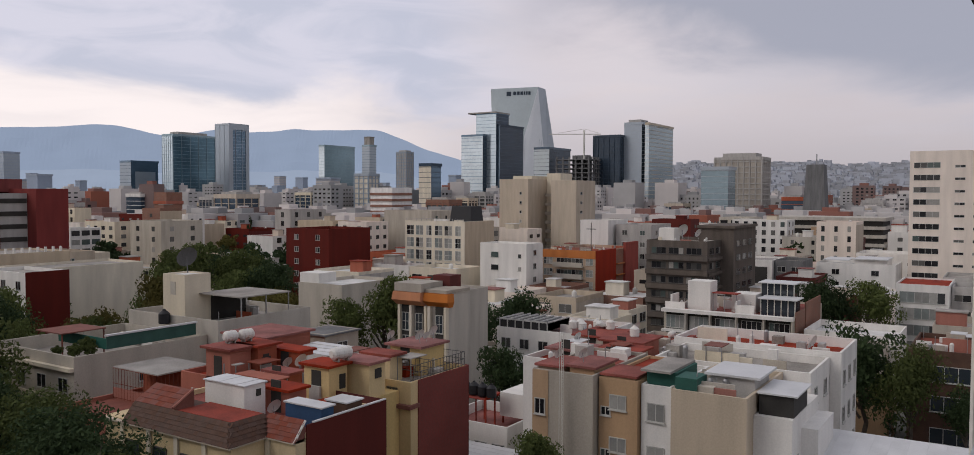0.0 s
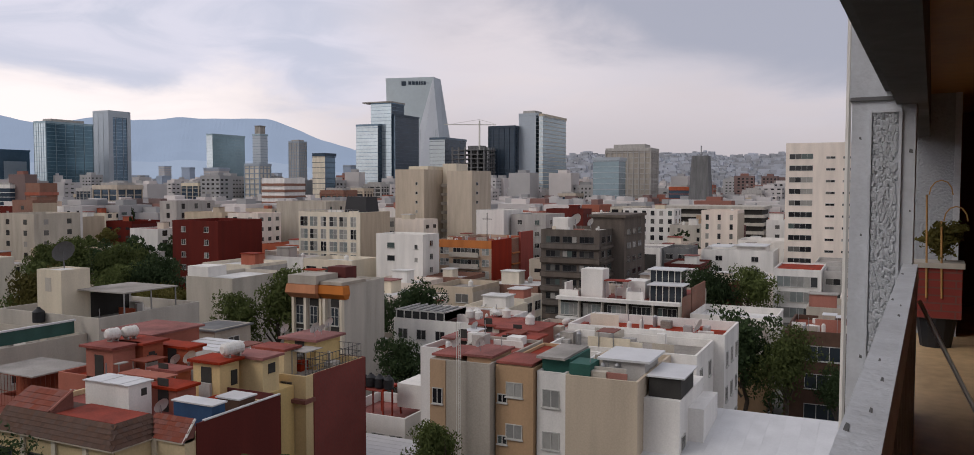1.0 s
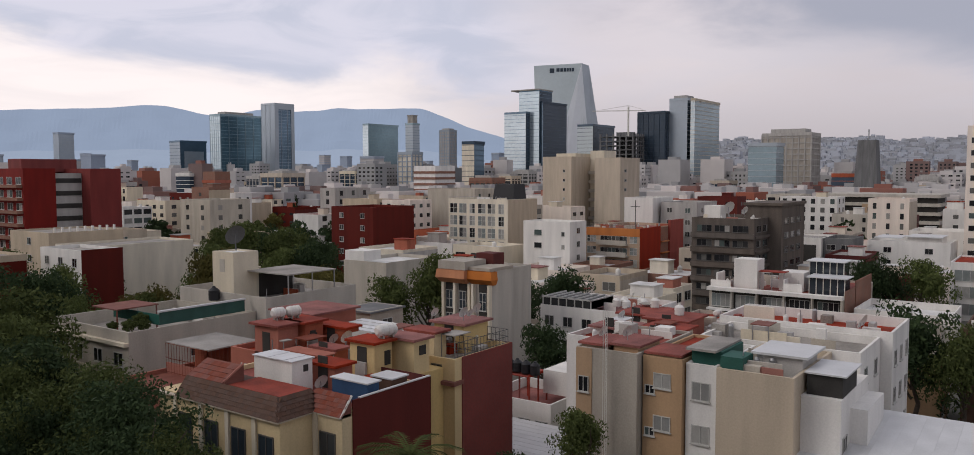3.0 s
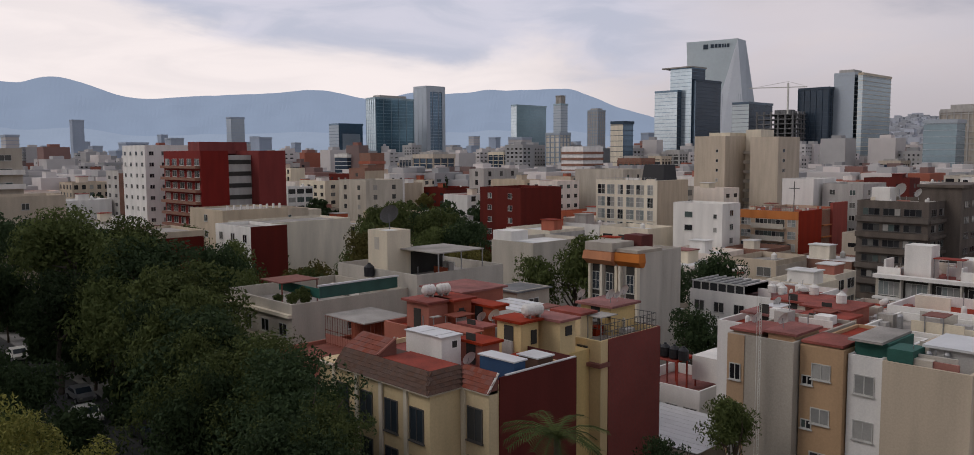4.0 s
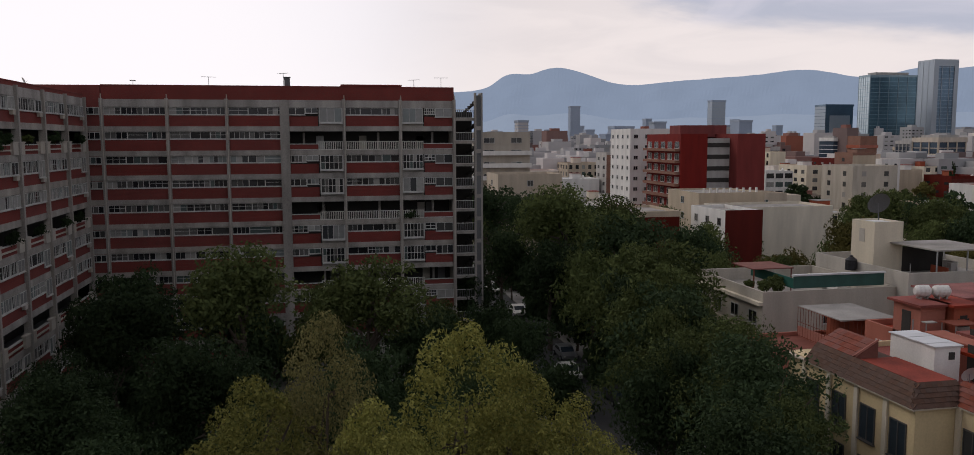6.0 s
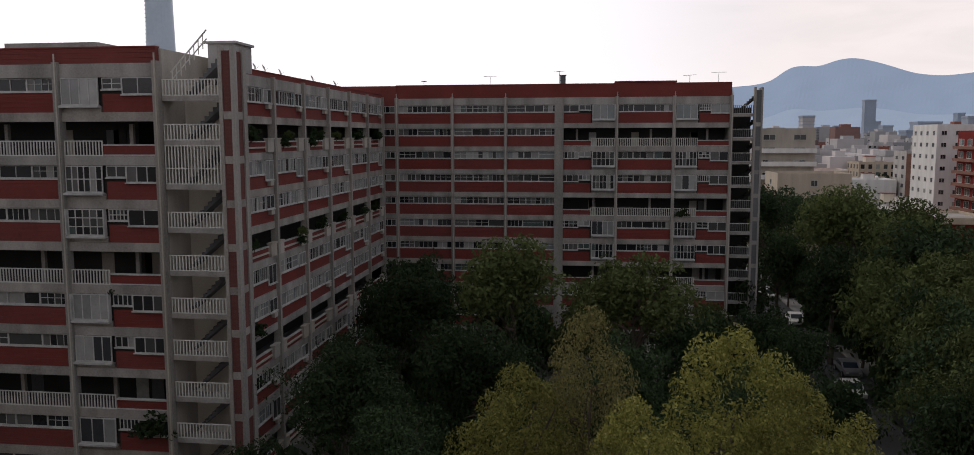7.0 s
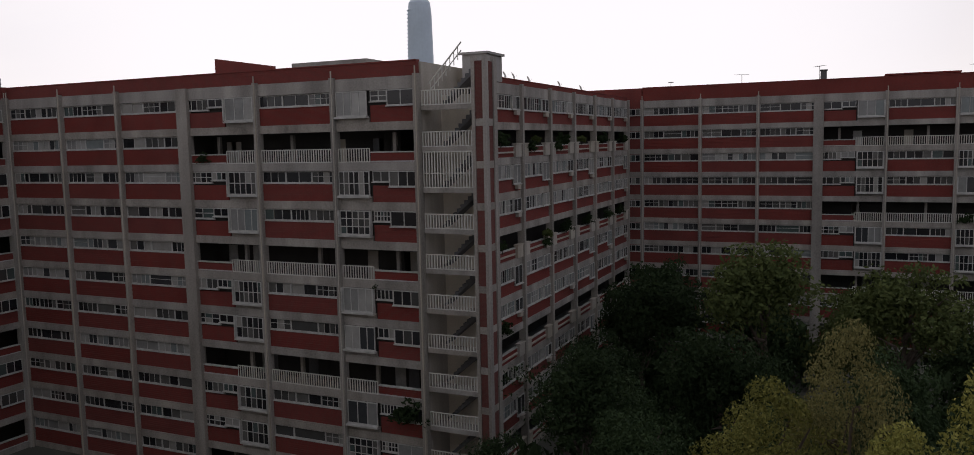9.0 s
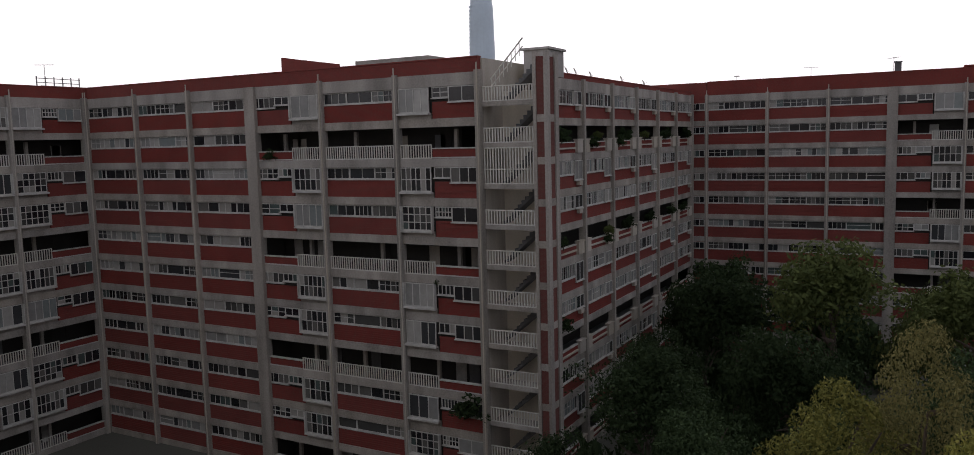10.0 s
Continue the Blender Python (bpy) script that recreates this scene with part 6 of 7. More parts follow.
for x, y in ((88, 44.5), (89, 44), (87.6, 43), (90, 42.2), (89, 41.4)):
    round_tank(x, y, 9.0, "tank", 0.5, 1.05)
clutter(i1, 118, 134, 26, 43, 7.9, 30, 12)
clutter(j1, 85, 95, 41, 46, 8.4, 8, 13)
clutter(g1, 159, 179, 75, 87, 12.6, 18, 14)
clutter(h1, 144, 151, 46.4, 56, 16.2, 12, 15)
clutter(f1, 157, 167, 107.5, 123, 18.2, 14, 16)
l1 = house("modern white house with green glass bands and a red roof", 158.0, 172.0, 9.0, 17.2, 9.6, "white", "roof_red", 0, 0, up=0.3)
l2 = house("modern white house wing with green glass bands", 160.0, 172.0, -4.0, 5.4, 9.2, "white", "roof_grey", 0, 0, up=0.3)
l3 = house("recessed grey stair link of the modern house", 161.5, 171.0, 5.5, 8.9, 8.8, "grey", "roof_grey", 1, 0, ww=2.6)
for hs, x, ya, yb in ((l1, 158.0, 9.6, 16.6), (l2, 160.0, -3.5, 4.8)):
    for z in (1.0, 3.9, 6.7):
        window(hs, hs.matrix_world.inverted() @ pose(x, (ya + yb) / 2, z, 0, 0, -90), yb - ya, 1.9, 6, 1, "frame", "pale_pane")
k1 = house("tall white apartment tower with long window strips", 205, 228, -14, 20.0, 34.4, "ivory", "roof_grey", 0, 0, name="apartment_tower", category="apartment building")
for f in range(12):
    for y, w, h in ((16.6, 5.2, 1.25), (10.2, 2.0, 0.6), (5.0, 5.2, 0.6), (-3.0, 5.2, 0.6), (-9.5, 3.0, 0.6)):
        window(k1, k1.matrix_world.inverted() @ pose(205, y, 1.4 + f * 2.72, 0, 0, -90), w, h, 4 if w > 4 else 2, 1, "frame", "pane", False)
m1 = house("tall beige apartment house with blind walls", 221, 238, 127.6, 138.0, 29.4, "beige", "roof_grey", 0, 0, name="apartment_tower", category="apartment building")
m2 = house("tall beige apartment house with blind walls", 226.5, 240, 113.6, 122.4, 29.0, "beige", "roof_grey", 0, 0, name="apartment_tower", category="apartment building")
m3 = house("pale lift core between beige blocks", 233, 241, 122.5, 127.5, 31.4, "cream", "roof_grey", 0, 0, name="apartment_tower", category="apartment building")
for f in range(9):
    window(m1, m1.matrix_world.inverted() @ pose(221, 130.2, 2 + f * 2.9, 0, 0, -90), 0.8, 0.9, 1, 1)
    wp(m3, "balcony", "plaster", (231.6, 233.0, 122.6, 127.4, 1.4 + f * 2.9, 2.4 + f * 2.9))
    window(m2, m2.matrix_world.inverted() @ pose(230.0, 113.6, 2 + f * 2.9), 1.4, 0.9, 2, 1)
wp(m1, "roof_room", "cream", (226, 236, 129, 136, 29.4, 31.2))
o1 = house("dark red apartment house with brick balconies", 80.6, 87.2, 176.0, 196.0, 25.4, "wine", "roof_grey", 0, 0, name="apartment_tower", category="apartment building")
o2 = house("dark red apartment house with a blind end wall", 93.2, 100.2, 173.2, 192.0, 25.4, "wine", "roof_grey", 0, 0, name="apartment_tower", category="apartment building")
o3 = house("grey gallery bay between red blocks", 87.3, 93.1, 176.6, 192.0, 24.4, "grey", "roof_grey", 0, 0, name="apartment_tower", category="apartment building")
for f in range(9):
    # flat near-black bands stand for shade inside the gallery openings
    wp(o3, "gallery_band", "dark", (87.4, 93.0, 176.5, 176.6, 1.4 + f * 2.7, 2.4 + f * 2.7))
    for y in (178.0, 182.0, 186.0, 190.0, 194.0):
        window(o1, o1.matrix_world.inverted() @ pose(80.6, y, 1.2 + f * 2.7, 0, 0, -90), 2.4, 1.5, 2, 1)
    wp(o1, "balcony", "brick_orange", (79.4, 80.6, 176.4, 195.6, 0.5 + f * 2.7, 1.1 + f * 2.7))
wp(o1, "roof_room", "wine", (84, 96, 184, 190, 25.4, 28.2))
o4 = house("white apartment tower with small windows", 80.4, 93.0, 207.0, 222.0, 27.0, "white", "roof_grey", 4, 4, wh=1.0, ww=1.2, name="apartment_tower", category="apartment building")
p1 = house("white house with a dark red end wall", 57.4, 63.2, 109.6, 121.0, 14.0, "white", "roof_grey", 3, 0, ww=1.2, up=0.5)
wp(p1, "red_wall", "maroon", (57.36, 63.3, 109.5, 109.6, 0, 14.6))
p4 = house("long pale rendered house behind the red wall", 64.0, 82.0, 120.2, 130.0, 13.6, "cream", "roof_grey", 0, 0, up=0.4)
p6 = house("pale flat-roofed house with a dark red end wall", 46.2, 54.6, 119.0, 131.0, 13.4, "beige", "roof_grey", 2, 0, up=0.4)
wp(p6, "red_wall", "maroon", (46.3, 54.5, 118.9, 119.0, 0, 12.9))
p5 = house("tan rendered block with a flat roof", 64.0, 76.5, 132.0, 145.0, 15.3, "beige", "roof_grey", 1, 0, up=0.3)
for i in range(9):
    wp(p5, "roof_post", "white", (65 + i * 1.25, 65.3 + i * 1.25, 132.3, 132.6, 15.3, 16.4))
p2 = house("cream flat-topped house block", 78.0, 98.0, 160.0, 172.0, 12.6, "beige", "roof_grey", 2, 2, **AH)
p3 = house("long low house with dark red brick end", 62.0, 71.5, 146, 176.0, 9.4, "brick", "roof_grey", 4, 0)
q1 = house("grey apartment house with long white balconies", 35.0, 48.0, 188.0, 205.0, 26.0, "warmgrey", "roof_grey", 4, 2, ww=2.6, name="apartment_tower", category="apartment building")
for f in range(8):
    wp(q1, "balcony", "white" if f > 4 else "beige", (34.0, 48.2, 187.0, 188.0, 1.0 + f * 2.9, 2.0 + f * 2.9))
q2 = house("beige blind-walled house below", 36.0, 50.0, 168.0, 180.0, 17.0, "beige", "roof_grey", 1, 1, **AH)
r1 = house("salmon striped apartment block", 180, 186.5, 250, 257, 25.0, "brick_orange", "roof_grey", 0, 0, name="apartment_tower", category="apartment building")
TAKEN.append((178, 196, 262, 276))
for f in range(8):
    wp(r1, "floor_band", "pink", (179.6, 186.7, 249.6, 250, 0.6 + f * 3, 1.6 + f * 3), (179.6, 180, 250, 257, 0.6 + f * 3, 1.6 + f * 3))
r2 = house("dark red blind-walled house", 134.0, 148.0, 128.6, 142.0, 16.6, "maroon", "roof_red", 2, 0)
d4 = house("pale grey flat-roofed house with a white terrace", 84.4, 96.0, 78.6, 87.0, 11.9, "plaster", "roof_white", 0, 0, up=0.5)
wp(d4, "terrace_wall", "white", (84.5, 88.0, 83.0, 86.8, 12.4, 13.8))
r3 = house("white and red striped flats", 318, 334, 262, 276, 28, "white", "roof_grey", 0, 0, name="apartment_tower", category="apartment building")
for f in range(9):
    wp(r3, "floor_band", "brick_orange", (317.6, 334, 261.6, 262, 0.8 + f * 3, 2 + f * 3), (317.6, 318, 262, 276, 0.8 + f * 3, 2 + f * 3))

# ---- generic city ----
crng = random.Random(11)


def free(x0, x1, y0, y1):
    return all(x1 < a or x0 > b or y1 < c or y0 > d for a, b, c, d in TAKEN)


WALLS = ["white"] * 7 + ["ivory"] * 4 + ["cream"] * 4 + ["plaster"] * 4 + ["grey"] * 2 + ["beige"] * 3 + ["warmgrey"] * 2 + ["maroon"] * 2 + ["pink", "brick_orange", "brick", "tan"]
ROOFS = ["roof_grey"] * 3 + ["roof_white"] * 4 + ["roof_red"] * 5
NAMES = {"white": "white", "ivory": "ivory", "brick": "red brick", "cream": "cream", "plaster": "grey rendered", "grey": "grey", "beige": "beige", "warmgrey": "warm grey", "maroon": "dark red",
         "pink": "salmon", "brick_orange": "orange brick", "yellow": "yellow", "tan": "tan"}
TREES = [(69, 43, 11.4, 3.4, "far"), (97.5, 57.6, 13.4, 4.4, "far"), (92, 60, 12.0, 4.0, "far"), (75, 63, 17, 5.2, "far_mid"), (71, 66, 14, 4.0, "far_mid"), (82, 11.4, 15.0, 5.4, "dark"), (80.5, 7.4, 13.0, 4.2, "mid"), (82.5, 14.6, 12.4, 4.0, "mid"), (80, 3.0, 9.6, 3.0, "dark"),
         (43.8, 24.2, 11.2, 2.4, "far_mid"), (38.2, 25.6, 9.6, 1.9, "far"), (65, 54, 9, 2.6, "far"),
         (111, 143, 17, 6.5, "far_mid"), (116, 139, 15.5, 6, "far_mid"), (105, 147, 15.5, 6, "far_mid"), (122, 150, 15, 6.5, "far"), (128, 145, 13, 6, "far_mid"),
         (60, 82.5, 18.4, 4.6, "far_olive"), (66, 90, 17.4, 5.0, "far_mid"), (54, 88, 14, 4.4, "far_olive"), (72, 79, 14.6, 3.4, "far_olive"), (73, 98, 15.6, 5, "far_mid"), (80, 108, 14.6, 5.4, "far"), (101, 111, 15.2, 5.6, "far"), (106, 117, 14.4, 6, "far"), (96, 116, 13.6, 5.6, "far_mid"), (147.7, 27, 13.0, 5.6, "far"), (151, 20.5, 12.4, 5.6, "far_mid"),
         (92, 104, 12, 4.6, "far_olive"), (100, 108, 11.4, 5, "far_olive"), (165, 172, 14, 7, "far"), (172, 168, 13.6, 6.5, "far"), (158, 182, 13, 6.5, "far"), (160, 152, 11, 5, "far_olive"),
         (150, 215, 13.5, 8, "far"), (140, 222, 13, 8, "far"), (162, 205, 13, 7, "far_mid"), (205, 246, 12.5, 9, "far"), (216, 240, 12, 8, "far"), (300, 398, 12, 9, "far"), (373, 454, 10, 8, "far"),
         (480, 62, 13, 12, "far"), (470, 74, 12, 10, "far"), (133, 440, 12, 9, "far"), (120, 380, 11, 10, "far"), (150, 400, 11, 9, "far"), (104, 340, 11, 9, "far"), (250, 53, 12, 6, "far"),
         (90, 300, 12, 10, "far"), (104, 310, 12, 9, "far"), (76, 290, 13, 9, "far"), (60, 88, 13.5, 5, "mid"), (52, 84, 13, 5, "mid"), (66, 120, 12, 6, "mid"), (52, 106, 15, 6, "mid"), (56, 130, 15, 6.5, "mid"),
         (46, 134, 16, 6, "dark"), (46, 96, 16, 5.6, "dark"), (38, 128, 17, 6, "dark"), (44, 84, 13.5, 4.6, "mid"), (44, 160, 17, 7, "dark"), (30, 160, 17, 7, "dark")]
for x, y, top, r, kd in TREES:
    TAKEN.append((x - r * 0.8, x + r * 0.8, y - r * 0.8, y + r * 0.8))
made = 0
for ring in range(5000):
    d = 62 + 290 * crng.random() ** 0.8
    az = radians(crng.uniform(9, 100))
    x, y = d * math.sin(az), d * math.cos(az)
    big = d > 170
    w, l = crng.uniform(6, 12 if not big else 16), crng.uniform(6, 13 if not big else 18)
    h = crng.choice((5.6, 5.6, 6.4, 8.4, 8.4, 9.2, 11.2)) + (crng.choice((0, 0, 2.8, 5.6, 8.4)) if d > 220 else 0)
    if x < 56 and y < 60 or (x < 34) or (y > 60 and y < 160 and x < 66) or y < -70 or (d < 110 and y < 8):
        continue
    if d < 165:
        h = min(h, 5.6)
    elif d < 230:
        h = min(h, 8.4)
    if not free(x - 0.4, x + w + 0.4, y - 0.4, y + l + 0.4):
        continue
    wall = crng.choice(WALLS)
    blind = crng.random()
    hs = house(f"{NAMES[wall]} flat-roofed city house", x, x + w, y, y + l, h, wall, crng.choice(ROOFS), 0 if blind < 0.25 else max(1, int(l / crng.uniform(2.6, 5))), 0 if blind > 0.6 else max(1, int(w / crng.uniform(2.6, 5))),
               near=d < 150, ww=crng.choice((0.9, 1.3, 1.8, 2.6)), wh=crng.choice((0.8, 1.1, 1.3, 1.6)), up=crng.uniform(0.2, 1.1))
    if blind > 0.8:
        wp(hs, "side_wall", crng.choice(("maroon", "brick_orange", "beige", "scarlet", "grey")), (x, x + w, y - 0.06, y, 0, h + 0.1))
    if crng.random() < 0.7:
        a, b = x + w * crng.uniform(0.1, 0.5), y + l * crng.uniform(0.1, 0.5)
        roof_room(hs, a, a + crng.uniform(2, 3.5), b, b + crng.uniform(2, 4), h, h + crng.uniform(1.8, 2.8), crng.choice(("white", "cream", wall, "pink", "grey")), crng.choice(ROOFS), 0.2, False)
    if crng.random() < 0.5 and d < 330:
        (round_tank if crng.random() < 0.7 else capsule_tank)(x + w * 0.75, y + l * crng.uniform(0.2, 0.8), h + 0.02)
    if crng.random() < 0.3 and d < 140:
        dish(x + 0.7, y + l * crng.uniform(0.2, 0.8), h, 0.45, crng.uniform(140, 190))
    made += 1
    if made > 262:
        break
for x, y, top, r, kd in TREES:
    tree(kd, x, y, top, r, {"far_olive": "olive green tree among the houses", "far_mid": "leafy green tree among the houses", "mid": "broad green tree among the houses"}.get(kd, "dark green tree among the houses"), tall=1.3 if r < 8 else 1.0)
for i in range(70):
    d, az = crng.uniform(220, 900), radians(crng.uniform(8, 98))
    tree(crng.choice(("far", "far", "far_mid", "far_olive")), d * math.sin(az), d * math.cos(az), crng.uniform(9, 15), crng.uniform(4, 8), "dark green tree among distant houses")
cyp = thing("cypress", "narrow dark cypress among the houses", "tree", 196, 226, 0)
part("trunk", Shape().bar((0, 0, 0), (0, 0, 4), 0.3), "bark", cyp)
part("crown", CROWNS["far"][0], (), cyp, at=Matrix.Translation((0, 0, 9)) @ Matrix.Diagonal((0.34, 0.34, 2.0, 1)))

bh = house("dark brown house with wide windows and a cluttered red roof", 86.0, 97.0, 0.8, 8.2, 10.2, "tile_brown", "tile", 0, 0, up=0.5, **AH)
for z in (2.0, 5.0, 7.8):
    window(bh, bh.matrix_world.inverted() @ pose(86.0, 4.6, z, 0, 0, -90), 3.4, 1.5, 3, 1, "frame", "glass")
clutter(bh, 86.6, 96.4, 1.2, 7.8, 10.2, 18, 31)
deck = thing("parking_deck", "long pale multi-storey parking deck", "parking garage", 300, 62, 0)
for f in range(6):
    z = 2.2 + f * 2.9
    part("deck_slab", Shape().box(0, 22, -26, 26 - 3 * f, z, z + 1.1), "plaster", deck)
    # near-black blocks fill the gaps between decks as painted shade
    part("deck_core", Shape().box(1.2, 20, -25, 25 - 3 * f, z - 1.8, z), "dark", deck)

# far districts, too many to count
for name, label, m, seed, n in (("far_district", "far crowd of pale city houses", "far_wall", 3, 5200), ("far_district", "far scatter of brick city houses", "far_red", 8, 900)):
    q = random.Random(seed)
    s, w = Shape(), Shape()
    for i in range(n):
        d = 345 + 3400 * q.random() ** 1.4
        az = radians(q.uniform(2, 102))
        x, y = d * math.sin(az), d * math.cos(az)
        if d > 1700 and az > radians(60):
            continue
        h = q.choice((6, 8, 9, 11, 14, 17)) + (q.choice((0, 0, 0, 6, 12, 18)) if d > 600 else 0)
        a, b = q.uniform(7, 20), q.uniform(7, 22)
        s.box(x, x + a, y, y + b, 0, h)
        s.box(x + a * 0.3, x + a * 0.7, y + b * 0.3, y + b * 0.7, h, h + 2.2)
        if d < 1500 and q.random() < 0.7:
            hh, st = q.uniform(0.9, 1.6), q.uniform(3, 5)
            for f in range(int(h / 3)):
                z = 1.2 + f * 3
                if i % 3:
                    for j in range(int(b / st)):
                        w.face([(x - 0.08, y + 1 + j * st, z), (x - 0.08, y + 1 + j * st, z + hh), (x - 0.08, y + st * 0.75 + j * st, z + hh), (x - 0.08, y + st * 0.75 + j * st, z)])
                if i % 4:
                    for j in range(int(a / st)):
                        w.face([(x + 1 + j * st, y - 0.08, z), (x + st * 0.75 + j * st, y - 0.08, z), (x + st * 0.75 + j * st, y - 0.08, z + hh), (x + 1 + j * st, y - 0.08, z + hh)])
    e = single(name, s, m, label, "houses", kind="stuff")
    tagged(part("glazing", w, "pane", e), kind="stuff")


# ---- the skyline ----
def tower(label, x0, x1, y0, y1, h, body="curtain_blue", band="band", floor=3.8, mull=0, cap=0.0, west=None, south=None):
    e = thing("office_tower", label, "skyscraper", (x0 + x1) / 2, (y0 + y1) / 2, 0)
    a, b = (x1 - x0) / 2, (y1 - y0) / 2
    part("body", Shape().box(-a, a, -b, b, 0, h), body, e)
    # on glass towers, reflected sky is put into the paler west colour
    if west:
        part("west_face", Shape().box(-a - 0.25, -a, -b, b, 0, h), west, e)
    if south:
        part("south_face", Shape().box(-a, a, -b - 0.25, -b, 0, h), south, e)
    glassy = body.startswith("curtain")
    edge, deep = (0.12 + (0.15 if west or south else 0), 0.35) if glassy else (0.4, 0.8)
    s = Shape()
    for k in range(1, int(h / floor) + 1):
        z = k * floor
        s.box(-a - edge, a + edge, -b - edge, b + edge, z - deep, z)
    tagged(part("floor_band", s, band, e), kind="stuff")
    if mull:
        s = Shape()
        for i in range(mull + 1):
            u = -1 + 2 * i / mull
            w = 0.2 if glassy else 0.4
            s.box(-a - 0.5, -a, u * b - w, u * b + w, 0, h).box(u * a - w, u * a + w, -b - 0.5, -b, 0, h)
        tagged(part("mullion", s, band, e), kind="stuff")
    part("roof_edge", Shape().box(-a - 0.6, a + 0.6, -b - 0.6, -b, h - 1, h + 1.2).box(-a - 0.6, -a, -b, b, h - 1, h + 1.2), band, e)
    if cap:
        part("roof_plant", Shape().box(-a * 0.7, a * 0.7, -b * 0.7, b * 0.7, h, h + cap), "grey", e)
    return e


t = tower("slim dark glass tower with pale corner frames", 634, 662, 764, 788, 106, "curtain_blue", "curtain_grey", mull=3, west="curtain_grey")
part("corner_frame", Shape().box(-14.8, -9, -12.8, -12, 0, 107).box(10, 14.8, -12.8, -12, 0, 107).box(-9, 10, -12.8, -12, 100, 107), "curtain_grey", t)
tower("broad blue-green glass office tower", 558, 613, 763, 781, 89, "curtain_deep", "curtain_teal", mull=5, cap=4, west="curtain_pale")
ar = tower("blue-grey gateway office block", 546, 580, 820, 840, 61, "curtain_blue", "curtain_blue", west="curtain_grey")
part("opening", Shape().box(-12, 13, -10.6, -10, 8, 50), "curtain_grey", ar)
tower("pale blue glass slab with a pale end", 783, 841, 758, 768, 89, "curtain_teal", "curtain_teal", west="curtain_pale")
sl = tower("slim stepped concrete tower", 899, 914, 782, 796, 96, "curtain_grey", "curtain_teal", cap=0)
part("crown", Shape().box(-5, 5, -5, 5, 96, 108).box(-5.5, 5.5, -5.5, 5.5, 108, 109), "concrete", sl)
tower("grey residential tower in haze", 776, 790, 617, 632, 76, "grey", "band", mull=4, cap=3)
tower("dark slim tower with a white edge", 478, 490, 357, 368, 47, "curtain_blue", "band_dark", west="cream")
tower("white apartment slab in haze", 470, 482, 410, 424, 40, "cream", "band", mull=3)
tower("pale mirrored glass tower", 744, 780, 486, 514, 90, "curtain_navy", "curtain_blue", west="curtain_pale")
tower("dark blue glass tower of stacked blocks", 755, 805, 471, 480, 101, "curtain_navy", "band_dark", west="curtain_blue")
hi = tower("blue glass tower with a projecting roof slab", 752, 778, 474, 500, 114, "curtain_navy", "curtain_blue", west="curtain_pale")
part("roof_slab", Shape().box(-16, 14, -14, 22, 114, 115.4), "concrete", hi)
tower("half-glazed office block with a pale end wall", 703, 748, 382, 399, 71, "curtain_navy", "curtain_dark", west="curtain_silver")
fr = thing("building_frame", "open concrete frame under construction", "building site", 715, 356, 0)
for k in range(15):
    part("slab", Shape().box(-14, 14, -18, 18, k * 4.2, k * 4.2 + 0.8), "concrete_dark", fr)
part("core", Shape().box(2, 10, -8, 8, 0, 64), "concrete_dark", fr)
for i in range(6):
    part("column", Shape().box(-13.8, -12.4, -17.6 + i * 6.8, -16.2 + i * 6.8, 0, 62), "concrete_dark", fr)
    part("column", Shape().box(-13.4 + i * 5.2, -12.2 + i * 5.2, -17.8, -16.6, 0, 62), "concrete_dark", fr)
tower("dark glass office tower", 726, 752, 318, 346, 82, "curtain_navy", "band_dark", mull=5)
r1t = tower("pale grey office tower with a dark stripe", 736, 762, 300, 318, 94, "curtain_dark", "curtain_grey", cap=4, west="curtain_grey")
tower("striped glass office tower with gold reflection put into its floor bands", 734, 798, 292, 296, 93, "curtain_teal", "curtain_ochre", west="curtain_pale")
tower("wide pale concrete office slab", 576, 598, 147, 180, 51, "warmgrey", "grey", mull=8, cap=4)
tower("low green glass office block", 532, 548, 157, 175, 43, "curtain_teal", "curtain_grey")
tw = thing("office_tower", "dark brown tapering concrete tower", "skyscraper", 496, 96, 0)
part("body", Shape().solid([(-7, -7, 0), (7, -7, 0), (7, 7, 0), (-7, 7, 0), (-4.6, -4.6, 43), (4.6, -4.6, 43), (4.6, 4.6, 43), (-4.6, 4.6, 43)]), "concrete_dark", tw)
part("antenna", Shape().bar((0, 0, 43), (0, 0, 49), 0.4), "steel", tw)
fw = thing("viaduct", "pale elevated road deck beyond the houses", "viaduct", 430, 70, 0)
part("deck", Shape().box(-6, 6, -70, 60, 11, 13), "plaster", fw)
for i in range(9):
    part("pier", Shape().box(-2, 2, -66 + i * 15, -64 + i * 15, 0, 11), "concrete", fw)
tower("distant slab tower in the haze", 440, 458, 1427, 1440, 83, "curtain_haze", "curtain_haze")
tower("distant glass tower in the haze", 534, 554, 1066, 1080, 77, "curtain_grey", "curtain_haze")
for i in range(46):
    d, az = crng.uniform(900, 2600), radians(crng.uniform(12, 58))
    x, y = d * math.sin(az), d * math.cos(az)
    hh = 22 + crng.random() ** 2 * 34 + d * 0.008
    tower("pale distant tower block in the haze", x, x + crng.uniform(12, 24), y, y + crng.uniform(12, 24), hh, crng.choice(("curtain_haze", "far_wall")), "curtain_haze")
